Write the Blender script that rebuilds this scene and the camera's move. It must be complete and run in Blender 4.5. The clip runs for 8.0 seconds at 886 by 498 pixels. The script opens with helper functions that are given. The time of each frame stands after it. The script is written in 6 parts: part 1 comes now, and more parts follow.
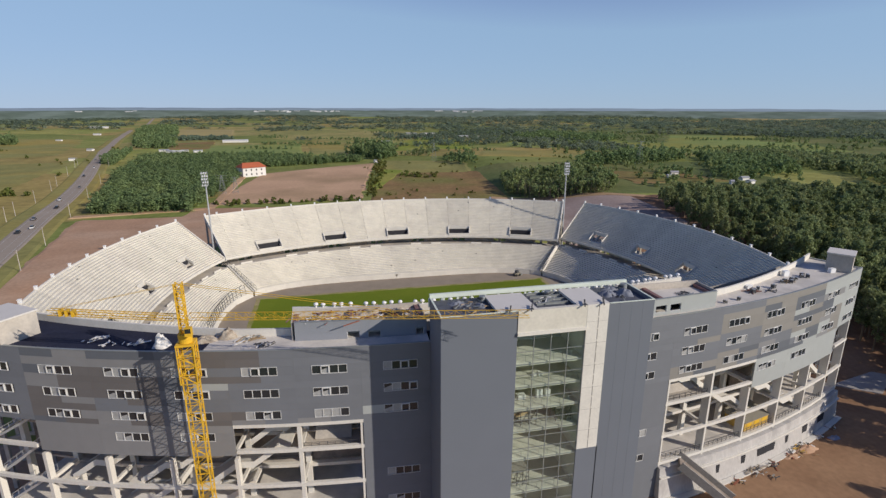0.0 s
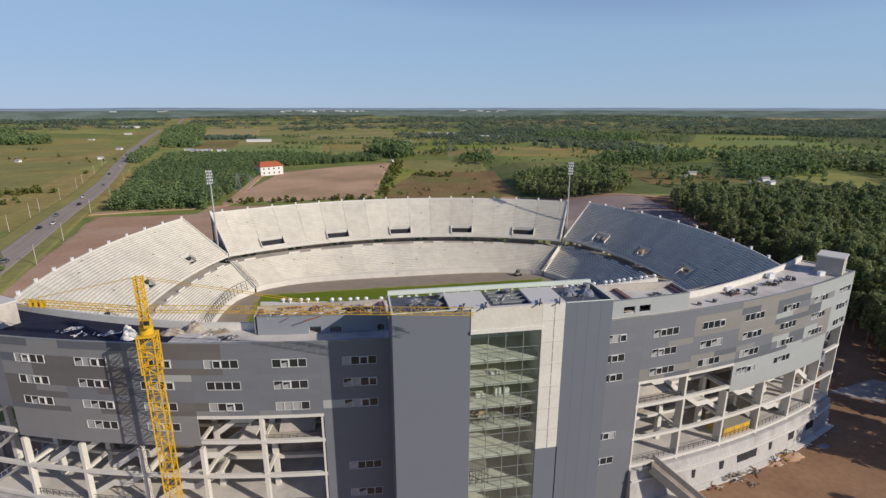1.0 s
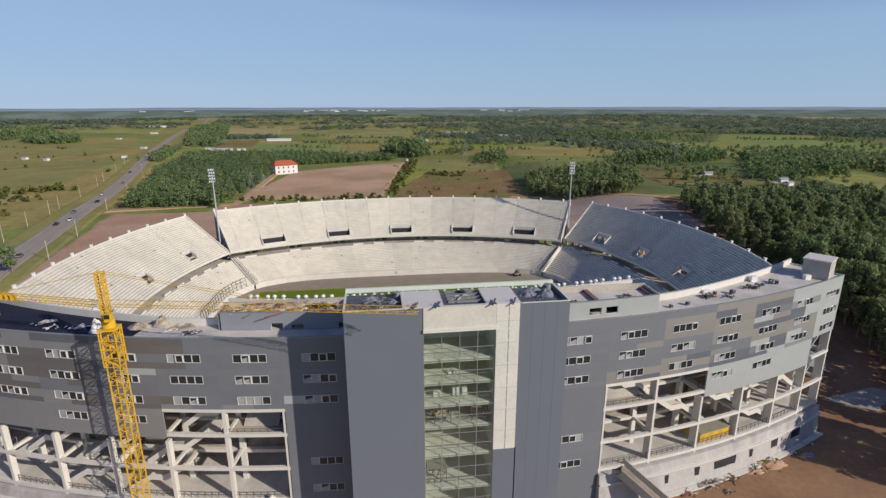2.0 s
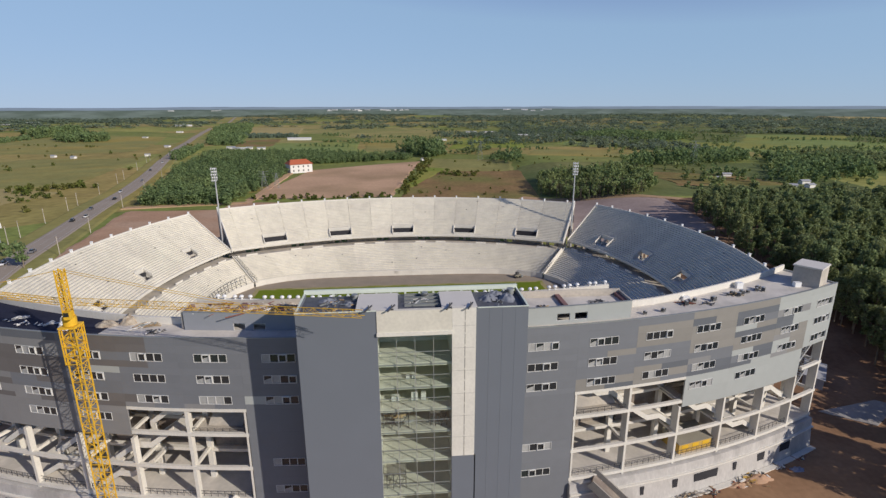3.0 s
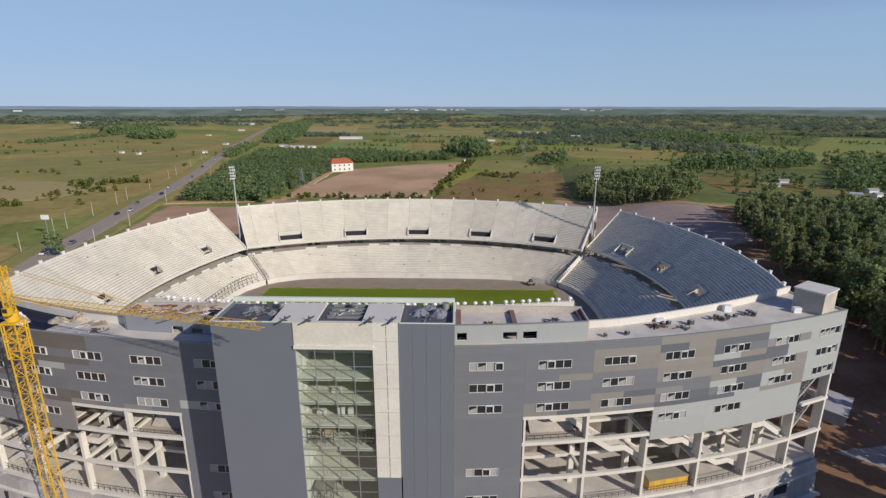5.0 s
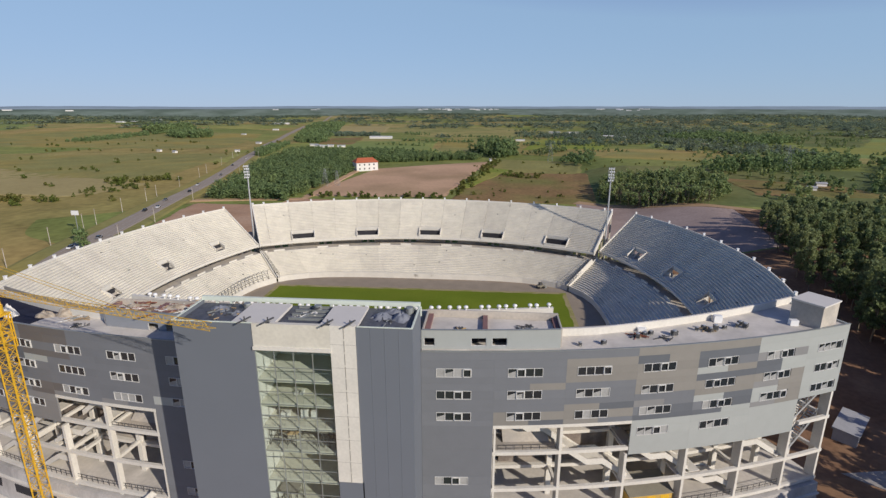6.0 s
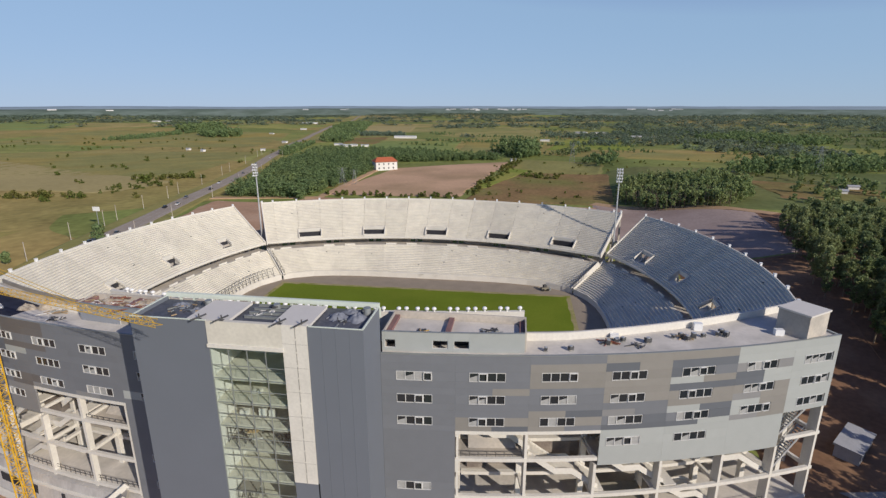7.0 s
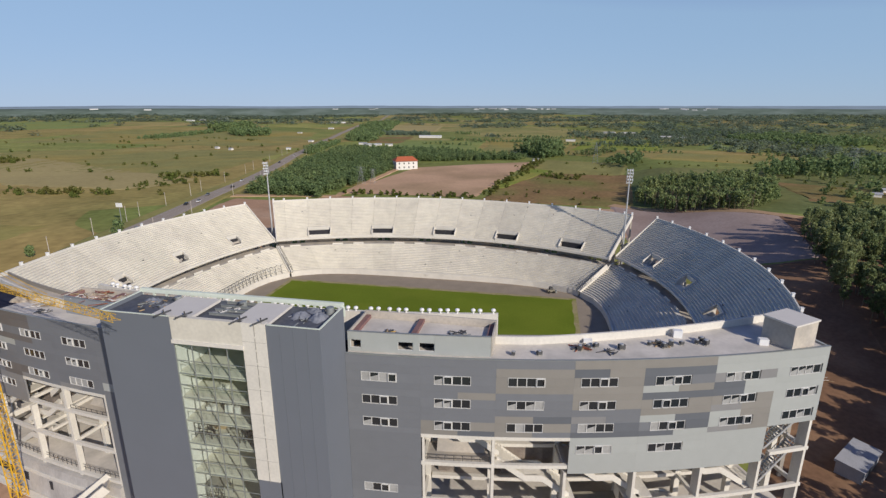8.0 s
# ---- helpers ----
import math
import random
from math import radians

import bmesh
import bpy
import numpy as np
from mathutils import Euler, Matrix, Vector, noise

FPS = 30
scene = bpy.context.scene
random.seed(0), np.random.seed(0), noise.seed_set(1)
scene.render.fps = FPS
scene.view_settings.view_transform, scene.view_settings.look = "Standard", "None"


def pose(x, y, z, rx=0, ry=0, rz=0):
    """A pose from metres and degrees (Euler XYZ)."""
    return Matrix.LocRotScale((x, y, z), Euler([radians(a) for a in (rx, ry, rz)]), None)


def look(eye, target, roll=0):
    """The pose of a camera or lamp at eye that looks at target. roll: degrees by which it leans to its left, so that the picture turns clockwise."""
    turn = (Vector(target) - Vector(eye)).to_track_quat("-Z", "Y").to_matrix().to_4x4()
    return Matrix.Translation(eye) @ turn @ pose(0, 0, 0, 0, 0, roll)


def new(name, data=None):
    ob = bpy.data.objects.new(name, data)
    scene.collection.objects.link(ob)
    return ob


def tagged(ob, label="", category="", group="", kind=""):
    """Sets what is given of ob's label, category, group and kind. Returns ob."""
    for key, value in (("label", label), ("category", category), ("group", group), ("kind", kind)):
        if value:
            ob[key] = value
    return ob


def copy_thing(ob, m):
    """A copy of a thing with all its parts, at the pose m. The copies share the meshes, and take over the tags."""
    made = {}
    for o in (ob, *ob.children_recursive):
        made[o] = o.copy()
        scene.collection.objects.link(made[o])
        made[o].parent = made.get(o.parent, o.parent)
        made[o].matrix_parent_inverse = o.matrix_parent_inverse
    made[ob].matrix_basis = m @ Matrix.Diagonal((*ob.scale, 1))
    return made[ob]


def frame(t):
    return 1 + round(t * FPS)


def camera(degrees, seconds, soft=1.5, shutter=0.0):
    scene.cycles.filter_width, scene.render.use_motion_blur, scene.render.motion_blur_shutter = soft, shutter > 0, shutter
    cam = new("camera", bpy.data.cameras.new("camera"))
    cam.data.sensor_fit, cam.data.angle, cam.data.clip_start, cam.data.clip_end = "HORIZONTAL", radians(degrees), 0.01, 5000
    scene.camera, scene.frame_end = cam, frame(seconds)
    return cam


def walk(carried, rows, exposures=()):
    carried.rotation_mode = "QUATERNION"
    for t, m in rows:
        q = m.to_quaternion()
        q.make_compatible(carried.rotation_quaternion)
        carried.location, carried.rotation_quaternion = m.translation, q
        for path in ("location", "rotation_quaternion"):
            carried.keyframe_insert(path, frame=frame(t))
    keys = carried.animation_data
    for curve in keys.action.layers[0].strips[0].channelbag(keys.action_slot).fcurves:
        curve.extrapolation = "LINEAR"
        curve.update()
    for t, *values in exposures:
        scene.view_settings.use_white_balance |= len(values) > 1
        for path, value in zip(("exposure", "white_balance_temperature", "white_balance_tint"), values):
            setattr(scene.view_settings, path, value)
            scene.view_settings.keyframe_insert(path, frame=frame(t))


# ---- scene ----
cam = camera(81.6, 8.0, soft=1.4)
PATH = [
    (0.0, -27.07, -57.93, 65.74, -12.63, -15.43, 0.1),
    (0.5, -22.62, -59.14, 65.68, -11.39, -15.43, 0.0),
    (1.0, -18.14, -60.23, 65.58, -9.92, -15.46, 0.0),
    (1.5, -14.21, -61.08, 65.55, -8.61, -15.46, 0.0),
    (2.0, -9.24, -61.69, 65.53, -7.47, -15.52, -0.1),
    (3.5, 3.88, -60.77, 65.71, -3.47, -15.58, -0.1),
    (4.0, 8.24, -59.70, 65.75, -1.92, -15.57, -0.1),
    (4.5, 12.13, -58.56, 65.85, -0.45, -15.58, 0.0),
    (6.0, 25.12, -55.39, 65.97, 5.05, -15.63, 0.0),
    (6.5, 29.11, -54.36, 65.90, 6.45, -15.61, 0.0),
    (7.0, 33.76, -52.96, 65.63, 8.18, -15.63, 0.0),
    (7.5, 37.78, -51.77, 65.50, 9.84, -15.66, 0.0),
    (8.0, 41.62, -50.66, 65.50, 11.34, -15.67, 0.0),
]
walk(cam, [(t, pose(x, y, z, 90 + pitch, -roll, yaw)) for t, x, y, z, yaw, pitch, roll in PATH], [(0.0, 0.05, 6450, 18), (8.0, 0.05, 6450, 18)])

# ---- light: low afternoon sun behind the camera's right shoulder, clear sky ----
SUN_EL = radians(26.8)
SUN_AZ = math.atan2(0.762, -0.648)
world = bpy.data.worlds.new("sky")
scene.world = world
world.use_nodes = True
wn = world.node_tree.nodes
sky = wn.new("ShaderNodeTexSky")
sky.sky_type = "NISHITA"
sky.sun_disc = False
sky.sun_elevation = SUN_EL
sky.sun_rotation = SUN_AZ
sky.altitude = 60
sky.air_density = 0.85
sky.dust_density = 0.0
sky.ozone_density = 5.0
wn["Background"].inputs["Strength"].default_value = 0.11
# the glare at the horizon is held back, and a thin even haze lies over the clear sky
soft = wn.new("ShaderNodeVectorMath")
soft.operation = "DIVIDE"
soft.inputs[1].default_value = (10.0, 13.0, 20.0)
plus = wn.new("ShaderNodeVectorMath")
plus.operation = "ADD"
plus.inputs[1].default_value = (1, 1, 1)
held = wn.new("ShaderNodeVectorMath")
held.operation = "DIVIDE"
haze = wn.new("ShaderNodeMix")
haze.data_type = "RGBA"
thick = wn.new("ShaderNodeMapRange")
thick.inputs["From Min"].default_value, thick.inputs["From Max"].default_value = 0.95, 1.9
thick.inputs["To Min"].default_value, thick.inputs["To Max"].default_value = 0.0, 0.7
red = wn.new("ShaderNodeSeparateColor")
haze.inputs["B"].default_value = (2.75, 4.5, 5.8, 1)
deep = wn.new("ShaderNodeVectorMath")
deep.operation = "MULTIPLY"
deep.inputs[1].default_value = (1.1, 0.965, 1.08)
wl = world.node_tree.links
wl.new(sky.outputs["Color"], red.inputs["Color"])
wl.new(red.outputs["Red"], thick.inputs["Value"])
wl.new(thick.outputs["Result"], haze.inputs["Factor"])
wl.new(sky.outputs["Color"], soft.inputs[0])
wl.new(soft.outputs["Vector"], plus.inputs[0])
wl.new(sky.outputs["Color"], held.inputs[0])
wl.new(plus.outputs["Vector"], held.inputs[1])
wl.new(held.outputs["Vector"], deep.inputs[0])
wl.new(deep.outputs["Vector"], haze.inputs["A"])
wl.new(haze.outputs["Result"], wn["Background"].inputs["Color"])
sun = new("sun", bpy.data.lights.new("sun", "SUN"))
sun.data.energy = 3.75
sun.data.angle = radians(0.53)
sun.data.color = (1.0, 0.945, 0.79)
sun.matrix_world = look((120, -80, 150), (120 - 0.762 * math.cos(SUN_EL), -80 + 0.648 * math.cos(SUN_EL), 150 - math.sin(SUN_EL)))

# ---- materials ----


def mat(name, colour, rough=0.8, metal=0.0, vary=0.12, scale=0.6, fine=8.0, bump=0.0, other=None, mix_scale=0.15, mix_lo=0.45, mix_hi=0.62,
        per_object=0.0, per_island=0.0, stretch=(1, 1, 1), spec=0.3):
    """Procedural surface: base colour, broad and fine variation, an optional second colour in blotches, and bump."""
    m = bpy.data.materials.new(name)
    m.use_nodes = True
    nt = m.node_tree
    n, l = nt.nodes, nt.links
    b = n["Principled BSDF"]
    b.inputs["Roughness"].default_value = rough
    b.inputs["Metallic"].default_value = metal
    b.inputs["Specular IOR Level"].default_value = spec
    geo = n.new("ShaderNodeNewGeometry")
    mp = n.new("ShaderNodeMapping")
    mp.inputs["Scale"].default_value = stretch
    l.new(geo.outputs["Position"], mp.inputs["Vector"])

    def noise_tex(s, detail):
        t = n.new("ShaderNodeTexNoise")
        t.inputs["Scale"].default_value = s
        t.inputs["Detail"].default_value = detail
        l.new(mp.outputs["Vector"], t.inputs["Vector"])
        return t

    broad, small = noise_tex(scale, 4), noise_tex(fine, 3)
    base = n.new("ShaderNodeRGB")
    base.outputs[0].default_value = (*colour, 1)
    out = base.outputs[0]
    if other is not None:
        blot = noise_tex(mix_scale, 5)
        ramp = n.new("ShaderNodeMapRange")
        ramp.inputs["From Min"].default_value, ramp.inputs["From Max"].default_value = mix_lo, mix_hi
        l.new(blot.outputs["Fac"], ramp.inputs["Value"])
        mx = n.new("ShaderNodeMix")
        mx.data_type = "RGBA"
        l.new(ramp.outputs["Result"], mx.inputs["Factor"])
        l.new(out, mx.inputs["A"])
        mx.inputs["B"].default_value = (*other, 1)
        out = mx.outputs["Result"]
    add = n.new("ShaderNodeMath")
    add.operation = "ADD"
    l.new(broad.outputs["Fac"], add.inputs[0])
    l.new(small.outputs["Fac"], add.inputs[1])
    val = n.new("ShaderNodeMapRange")
    val.inputs["From Min"].default_value, val.inputs["From Max"].default_value = 0.6, 1.4
    val.inputs["To Min"].default_value, val.inputs["To Max"].default_value = 1 - vary, 1 + vary
    l.new(add.outputs[0], val.inputs["Value"])
    last = val.outputs["Result"]
    for amount, sock in ((per_object, "obj"), (per_island, "isl")):
        if amount:
            src = n.new("ShaderNodeObjectInfo").outputs["Random"] if sock == "obj" else geo.outputs["Random Per Island"]
            r = n.new("ShaderNodeMapRange")
            r.inputs["To Min"].default_value, r.inputs["To Max"].default_value = 1 - amount, 1 + amount
            l.new(src, r.inputs["Value"])
            mul = n.new("ShaderNodeMath")
            mul.operation = "MULTIPLY"
            l.new(last, mul.inputs[0])
            l.new(r.outputs["Result"], mul.inputs[1])
            last = mul.outputs[0]
    sc = n.new("ShaderNodeVectorMath")
    sc.operation = "SCALE"
    l.new(out, sc.inputs[0])
    l.new(last, sc.inputs["Scale"])
    l.new(sc.outputs["Vector"], b.inputs["Base Color"])
    if bump:
        bp = n.new("ShaderNodeBump")
        bp.inputs["Strength"].default_value = bump
        bp.inputs["Distance"].default_value = 0.05
        l.new(small.outputs["Fac"], bp.inputs["Height"])
        l.new(bp.outputs["Normal"], b.inputs["Normal"])
    return m


def glass(name, colour, rough=0.03, alpha=0.35):
    m = bpy.data.materials.new(name)
    m.use_nodes = True
    n, l = m.node_tree.nodes, m.node_tree.links
    out = n["Material Output"]
    gl = n.new("ShaderNodeBsdfGlossy")
    gl.inputs["Roughness"].default_value = rough
    tr = n.new("ShaderNodeBsdfTransparent")
    tr.inputs["Color"].default_value = (*colour, 1)
    mx = n.new("ShaderNodeMixShader")
    mx.inputs["Fac"].default_value = 0.07
    l.new(tr.outputs[0], mx.inputs[1])
    l.new(gl.outputs[0], mx.inputs[2])
    l.new(mx.outputs[0], out.inputs["Surface"])
    return m


CONC_STAND = mat("pale_precast_concrete", (0.66, 0.625, 0.535), 0.9, vary=0.12, scale=0.35, fine=2.2, other=(0.60, 0.565, 0.49), mix_scale=0.13, mix_lo=0.45, mix_hi=0.75, per_object=0.05)
CONC = mat("grey_concrete", (0.52, 0.47, 0.40), 0.9, vary=0.14, scale=0.25, fine=2.5, bump=0.2, other=(0.40, 0.37, 0.33), mix_scale=0.2)
CONC_WHITE = mat("white_washed_concrete", (0.68, 0.65, 0.58), 0.85, vary=0.1, scale=0.3, fine=3, bump=0.1)
# darker concrete: painted shade on rear wall and right ramp, own tone elsewhere
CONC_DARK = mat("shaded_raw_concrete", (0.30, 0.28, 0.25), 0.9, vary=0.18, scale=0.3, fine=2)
ROOF_PALE = mat("pale_screed_roof", (0.62, 0.58, 0.52), 0.9, vary=0.12, scale=0.3, fine=2.0, other=(0.52, 0.49, 0.44), mix_scale=0.25)
ROOF_DARK = mat("dark_roof_membrane", (0.026, 0.029, 0.05), 0.8, vary=0.3, scale=0.4, fine=3.0, spec=0.15)
ROOF_TOWER = mat("grey_blue_roof_membrane", (0.09, 0.098, 0.12), 0.6, vary=0.35, scale=0.6, fine=3.0, other=(0.11, 0.115, 0.13), mix_scale=0.5)
ROOF_WHITE = mat("white_sheet_roof", (0.64, 0.61, 0.56), 0.8, vary=0.05)
CLAD = {
    "g": mat("mid_grey_cladding", (0.176, 0.187, 0.205), 0.6, vary=0.05, per_object=0.04, spec=0.4),
    "d": mat("dark_grey_cladding", (0.128, 0.14, 0.158), 0.6, vary=0.05, per_object=0.05, spec=0.4),
    "t": mat("taupe_cladding", (0.25, 0.238, 0.216), 0.65, vary=0.06, per_object=0.05, spec=0.4),
    "l": mat("light_grey_cladding", (0.385, 0.405, 0.39), 0.6, vary=0.05, per_object=0.03, spec=0.4),
    "m": mat("pale_mid_grey_cladding", (0.24, 0.24, 0.24), 0.6, vary=0.06, per_object=0.03, spec=0.4),
    "b": mat("brown_grey_cladding", (0.15, 0.14, 0.135), 0.65, vary=0.06, per_object=0.06, spec=0.4),
}
LEFT_SKIN = mat("blue_grey_wall_sheet", (0.27, 0.285, 0.31), 0.6, vary=0.06, per_object=0.03, spec=0.4)
TOWER_CLAD = mat("slate_grey_panel", (0.155, 0.172, 0.2), 0.6, vary=0.04, per_object=0.025, spec=0.4, scale=0.2)
FRAME_WHITE = mat("white_aluminium", (0.62, 0.62, 0.6), 0.45, vary=0.04)
# pale colour painted on panes for sky reflections and blinds
PANE_REFLECTION = mat("pale_pane_reflection", (0.36, 0.36, 0.35), 0.5, vary=0.2, scale=1.0, fine=5)
# near black painted in for the shade of rooms, gangways and recesses
SHADE_BLACK = mat("painted_shade_interior", (0.04, 0.04, 0.045), 0.9, vary=0.2)
PANE = mat("dark_window_pane", (0.025, 0.03, 0.035), 0.08, vary=0.2, spec=0.6)
GLASS = glass("curtain_glass", (0.855, 0.925, 0.905))
STEEL = mat("grey_steel", (0.32, 0.34, 0.33), 0.5, metal=0.4, vary=0.1)
STEEL_DARK = mat("dark_steel", (0.10, 0.10, 0.10), 0.6, metal=0.3, vary=0.15)
GALV = mat("galvanised_steel", (0.55, 0.56, 0.56), 0.5, metal=0.5, vary=0.08)
YELLOW = mat("yellow_crane_paint", (0.72, 0.43, 0.03), 0.5, vary=0.15, scale=0.6, fine=6, per_object=0.05)
YELLOW_SITE = mat("yellow_site_hut_paint", (0.56, 0.36, 0.09), 0.6, vary=0.12)
RUST = mat("rusty_red_steel", (0.28, 0.10, 0.06), 0.8, vary=0.2)
WOOD = mat("formwork_timber", (0.42, 0.30, 0.17), 0.8, vary=0.25, per_object=0.2)
WHITE = mat("white_plastic", (0.82, 0.82, 0.80), 0.4, vary=0.04)
SHEET = mat("white_tarpaulin", (0.72, 0.70, 0.66), 0.7, vary=0.15, scale=1, fine=4)
GREENWHITE = mat("pale_green_white_parapet", (0.66, 0.72, 0.62), 0.6, vary=0.06)
GRASS_PITCH = mat("mown_pitch_grass", (0.135, 0.185, 0.018), 0.9, vary=0.16, scale=0.05, fine=2.0, other=(0.16, 0.205, 0.022), mix_scale=0.04, spec=0.06)
WORN_TURF = mat("worn_yellow_turf", (0.34, 0.29, 0.15), 0.95, vary=0.25, scale=0.3, fine=2.0, other=(0.25, 0.25, 0.07), mix_scale=0.2, spec=0.06)
TRACK = mat("grey_brown_gravel_track", (0.31, 0.26, 0.2), 0.95, vary=0.16, scale=0.2, fine=3.0, spec=0.06)
GROUND = mat("grassland", (0.26, 0.255, 0.09), 0.95, vary=0.36, scale=0.03, fine=0.2, other=(0.33, 0.285, 0.11), mix_scale=0.006, mix_lo=0.42, mix_hi=0.62, spec=0.06)


def add_patchwork(m, size, tints):
    """Lays irregular fields of several tints over a ground material."""
    n, l = m.node_tree.nodes, m.node_tree.links
    b = n["Principled BSDF"]
    src = b.inputs["Base Color"].links[0].from_socket
    geo = n.new("ShaderNodeNewGeometry")
    warp = n.new("ShaderNodeTexNoise")
    warp.inputs["Scale"].default_value = 0.004
    l.new(geo.outputs["Position"], warp.inputs["Vector"])
    mul = n.new("ShaderNodeVectorMath")
    mul.operation = "SCALE"
    mul.inputs["Scale"].default_value = 160.0
    l.new(warp.outputs["Color"], mul.inputs[0])
    add = n.new("ShaderNodeVectorMath")
    add.operation = "ADD"
    l.new(geo.outputs["Position"], add.inputs[0])
    l.new(mul.outputs["Vector"], add.inputs[1])
    vor = n.new("ShaderNodeTexVoronoi")
    vor.voronoi_dimensions = "2D"
    vor.distance = "CHEBYCHEV"
    vor.inputs["Scale"].default_value = 1.0 / size
    l.new(add.outputs["Vector"], vor.inputs["Vector"])
    sep = n.new("ShaderNodeSeparateColor")
    l.new(vor.outputs["Color"], sep.inputs["Color"])
    ramp = n.new("ShaderNodeValToRGB")
    ramp.color_ramp.interpolation = "CONSTANT"
    els = ramp.color_ramp.elements
    els[0].position, els[0].color = 0.0, (*tints[0], 1)
    els[1].position, els[1].color = 1.0 / len(tints), (*tints[1], 1)
    for k, t in enumerate(tints[2:], 2):
        e = els.new(k / len(tints))
        e.color = (*t, 1)
    l.new(sep.outputs["Red"], ramp.inputs["Fac"])
    mx = n.new("ShaderNodeMix")
    mx.data_type = "RGBA"
    mx.blend_type = "MULTIPLY"
    mx.inputs["Factor"].default_value = 1.0
    l.new(src, mx.inputs["A"])
    l.new(ramp.outputs["Color"], mx.inputs["B"])
    l.new(mx.outputs["Result"], b.inputs["Base Color"])


add_patchwork(GROUND, 230.0, [(1.0, 1.0, 1.0), (0.8, 0.95, 0.75), (1.14, 0.98, 0.95), (0.72, 0.86, 0.7), (0.95, 1.06, 0.85), (1.2, 1.06, 1.08), (0.78, 0.9, 0.75)])
SOIL = mat("red_brown_soil", (0.44, 0.275, 0.175), 0.95, vary=0.2, scale=0.05, fine=0.8, other=(0.49, 0.33, 0.225), mix_scale=0.03, spec=0.06)
SOIL_DARK = mat("dark_red_earth", (0.24, 0.14, 0.085), 0.95, vary=0.25, scale=0.08, fine=0.9, other=(0.31, 0.19, 0.115), mix_scale=0.05, spec=0.06)
SOIL_ORANGE = mat("orange_brown_earth", (0.32, 0.195, 0.115), 0.95, vary=0.2, scale=0.1, fine=0.9, other=(0.25, 0.145, 0.085), mix_scale=0.06, mix_lo=0.5, mix_hi=0.7, spec=0.06)
DIRT_FIELD = mat("ploughed_pinkish_soil", (0.56, 0.365, 0.23), 0.95, vary=0.14, scale=0.02, fine=0.4, other=(0.38, 0.26, 0.15), mix_scale=0.012, spec=0.06)
FIELD_BROWN = mat("brown_rough_field", (0.27, 0.175, 0.08), 0.95, vary=0.3, scale=0.05, fine=0.4, other=(0.2, 0.185, 0.062), mix_scale=0.015, spec=0.06)
FIELD_GREEN = mat("green_meadow", (0.22, 0.275, 0.09), 0.95, vary=0.2, scale=0.03, fine=0.3, other=(0.27, 0.27, 0.075), mix_scale=0.006, spec=0.06)
FIELD_OLIVE = mat("olive_field", (0.265, 0.25, 0.09), 0.95, vary=0.24, scale=0.03, fine=0.3, other=(0.34, 0.27, 0.085), mix_scale=0.008, spec=0.06)
FIELD_LIME = mat("bright_yellow_green_grass", (0.225, 0.27, 0.052), 0.95, vary=0.22, scale=0.04, fine=0.4, other=(0.29, 0.28, 0.07), mix_scale=0.02, spec=0.06)
SCRUB = mat("low_green_scrub", (0.135, 0.165, 0.06), 0.95, vary=0.3, scale=0.02, fine=0.25, other=(0.2, 0.2, 0.075), mix_scale=0.008, spec=0.06)
FIELD_TAN = mat("dry_tan_field", (0.38, 0.31, 0.14), 0.95, vary=0.16, scale=0.01, fine=0.3, spec=0.06)
# both ridge colours carry the haze of distance, the far one bluer
RIDGE_NEAR = mat("haze_greyed_woodland", (0.2, 0.25, 0.205), 0.95, vary=0.22, scale=0.004, fine=0.02, other=(0.15, 0.195, 0.15), mix_scale=0.006, mix_lo=0.42, mix_hi=0.58, spec=0.0)
RIDGE_FAR = mat("haze_blue_hills", (0.30, 0.375, 0.42), 0.95, vary=0.12, scale=0.002, fine=0.01, stretch=(1, 1, 6), spec=0.0)
ASPHALT = mat("worn_asphalt", (0.35, 0.295, 0.24), 0.9, vary=0.12, scale=0.05, fine=1.0, spec=0.06)
PARKING = mat("grey_gravel_yard", (0.40, 0.31, 0.265), 0.95, vary=0.18, scale=0.05, fine=0.8, other=(0.34, 0.255, 0.215), mix_scale=0.03, spec=0.06)
PAINT_WHITE = mat("white_road_paint", (0.45, 0.44, 0.41), 0.8, vary=0.15)


def leaf(name, colour, other, **kw):
    m = mat(name, colour, 0.9, vary=0.2, per_island=0.35, other=other, spec=0.04, **kw)
    n, l = m.node_tree.nodes, m.node_tree.links
    b = n["Principled BSDF"]
    tr = n.new("ShaderNodeBsdfTranslucent")
    l.new(b.inputs["Base Color"].links[0].from_socket, tr.inputs["Color"])
    mx = n.new("ShaderNodeMixShader")
    mx.inputs["Fac"].default_value = 0.4
    l.new(b.outputs["BSDF"], mx.inputs[1])
    l.new(tr.outputs["BSDF"], mx.inputs[2])
    l.new(mx.outputs["Shader"], n["Material Output"].inputs["Surface"])
    return m


LEAF_EUC = leaf("eucalyptus_leaves", (0.215, 0.27, 0.12), (0.285, 0.32, 0.145), scale=0.08, fine=0.7, mix_scale=0.06)
LEAF_DARK = leaf("dark_green_leaves", (0.19, 0.265, 0.115), (0.24, 0.31, 0.13), scale=0.06, fine=0.7, mix_scale=0.04)
# paler and bluer than the near leaves, with aerial haze mixed into the colour
LEAF_HAZED = leaf("haze_tinted_foliage", (0.19, 0.25, 0.175), (0.235, 0.28, 0.185), scale=0.01, fine=0.05, mix_scale=0.004)
LEAF_OLIVE = leaf("olive_green_leaves", (0.235, 0.3, 0.125), (0.285, 0.33, 0.14), scale=0.06, fine=0.7, mix_scale=0.05)
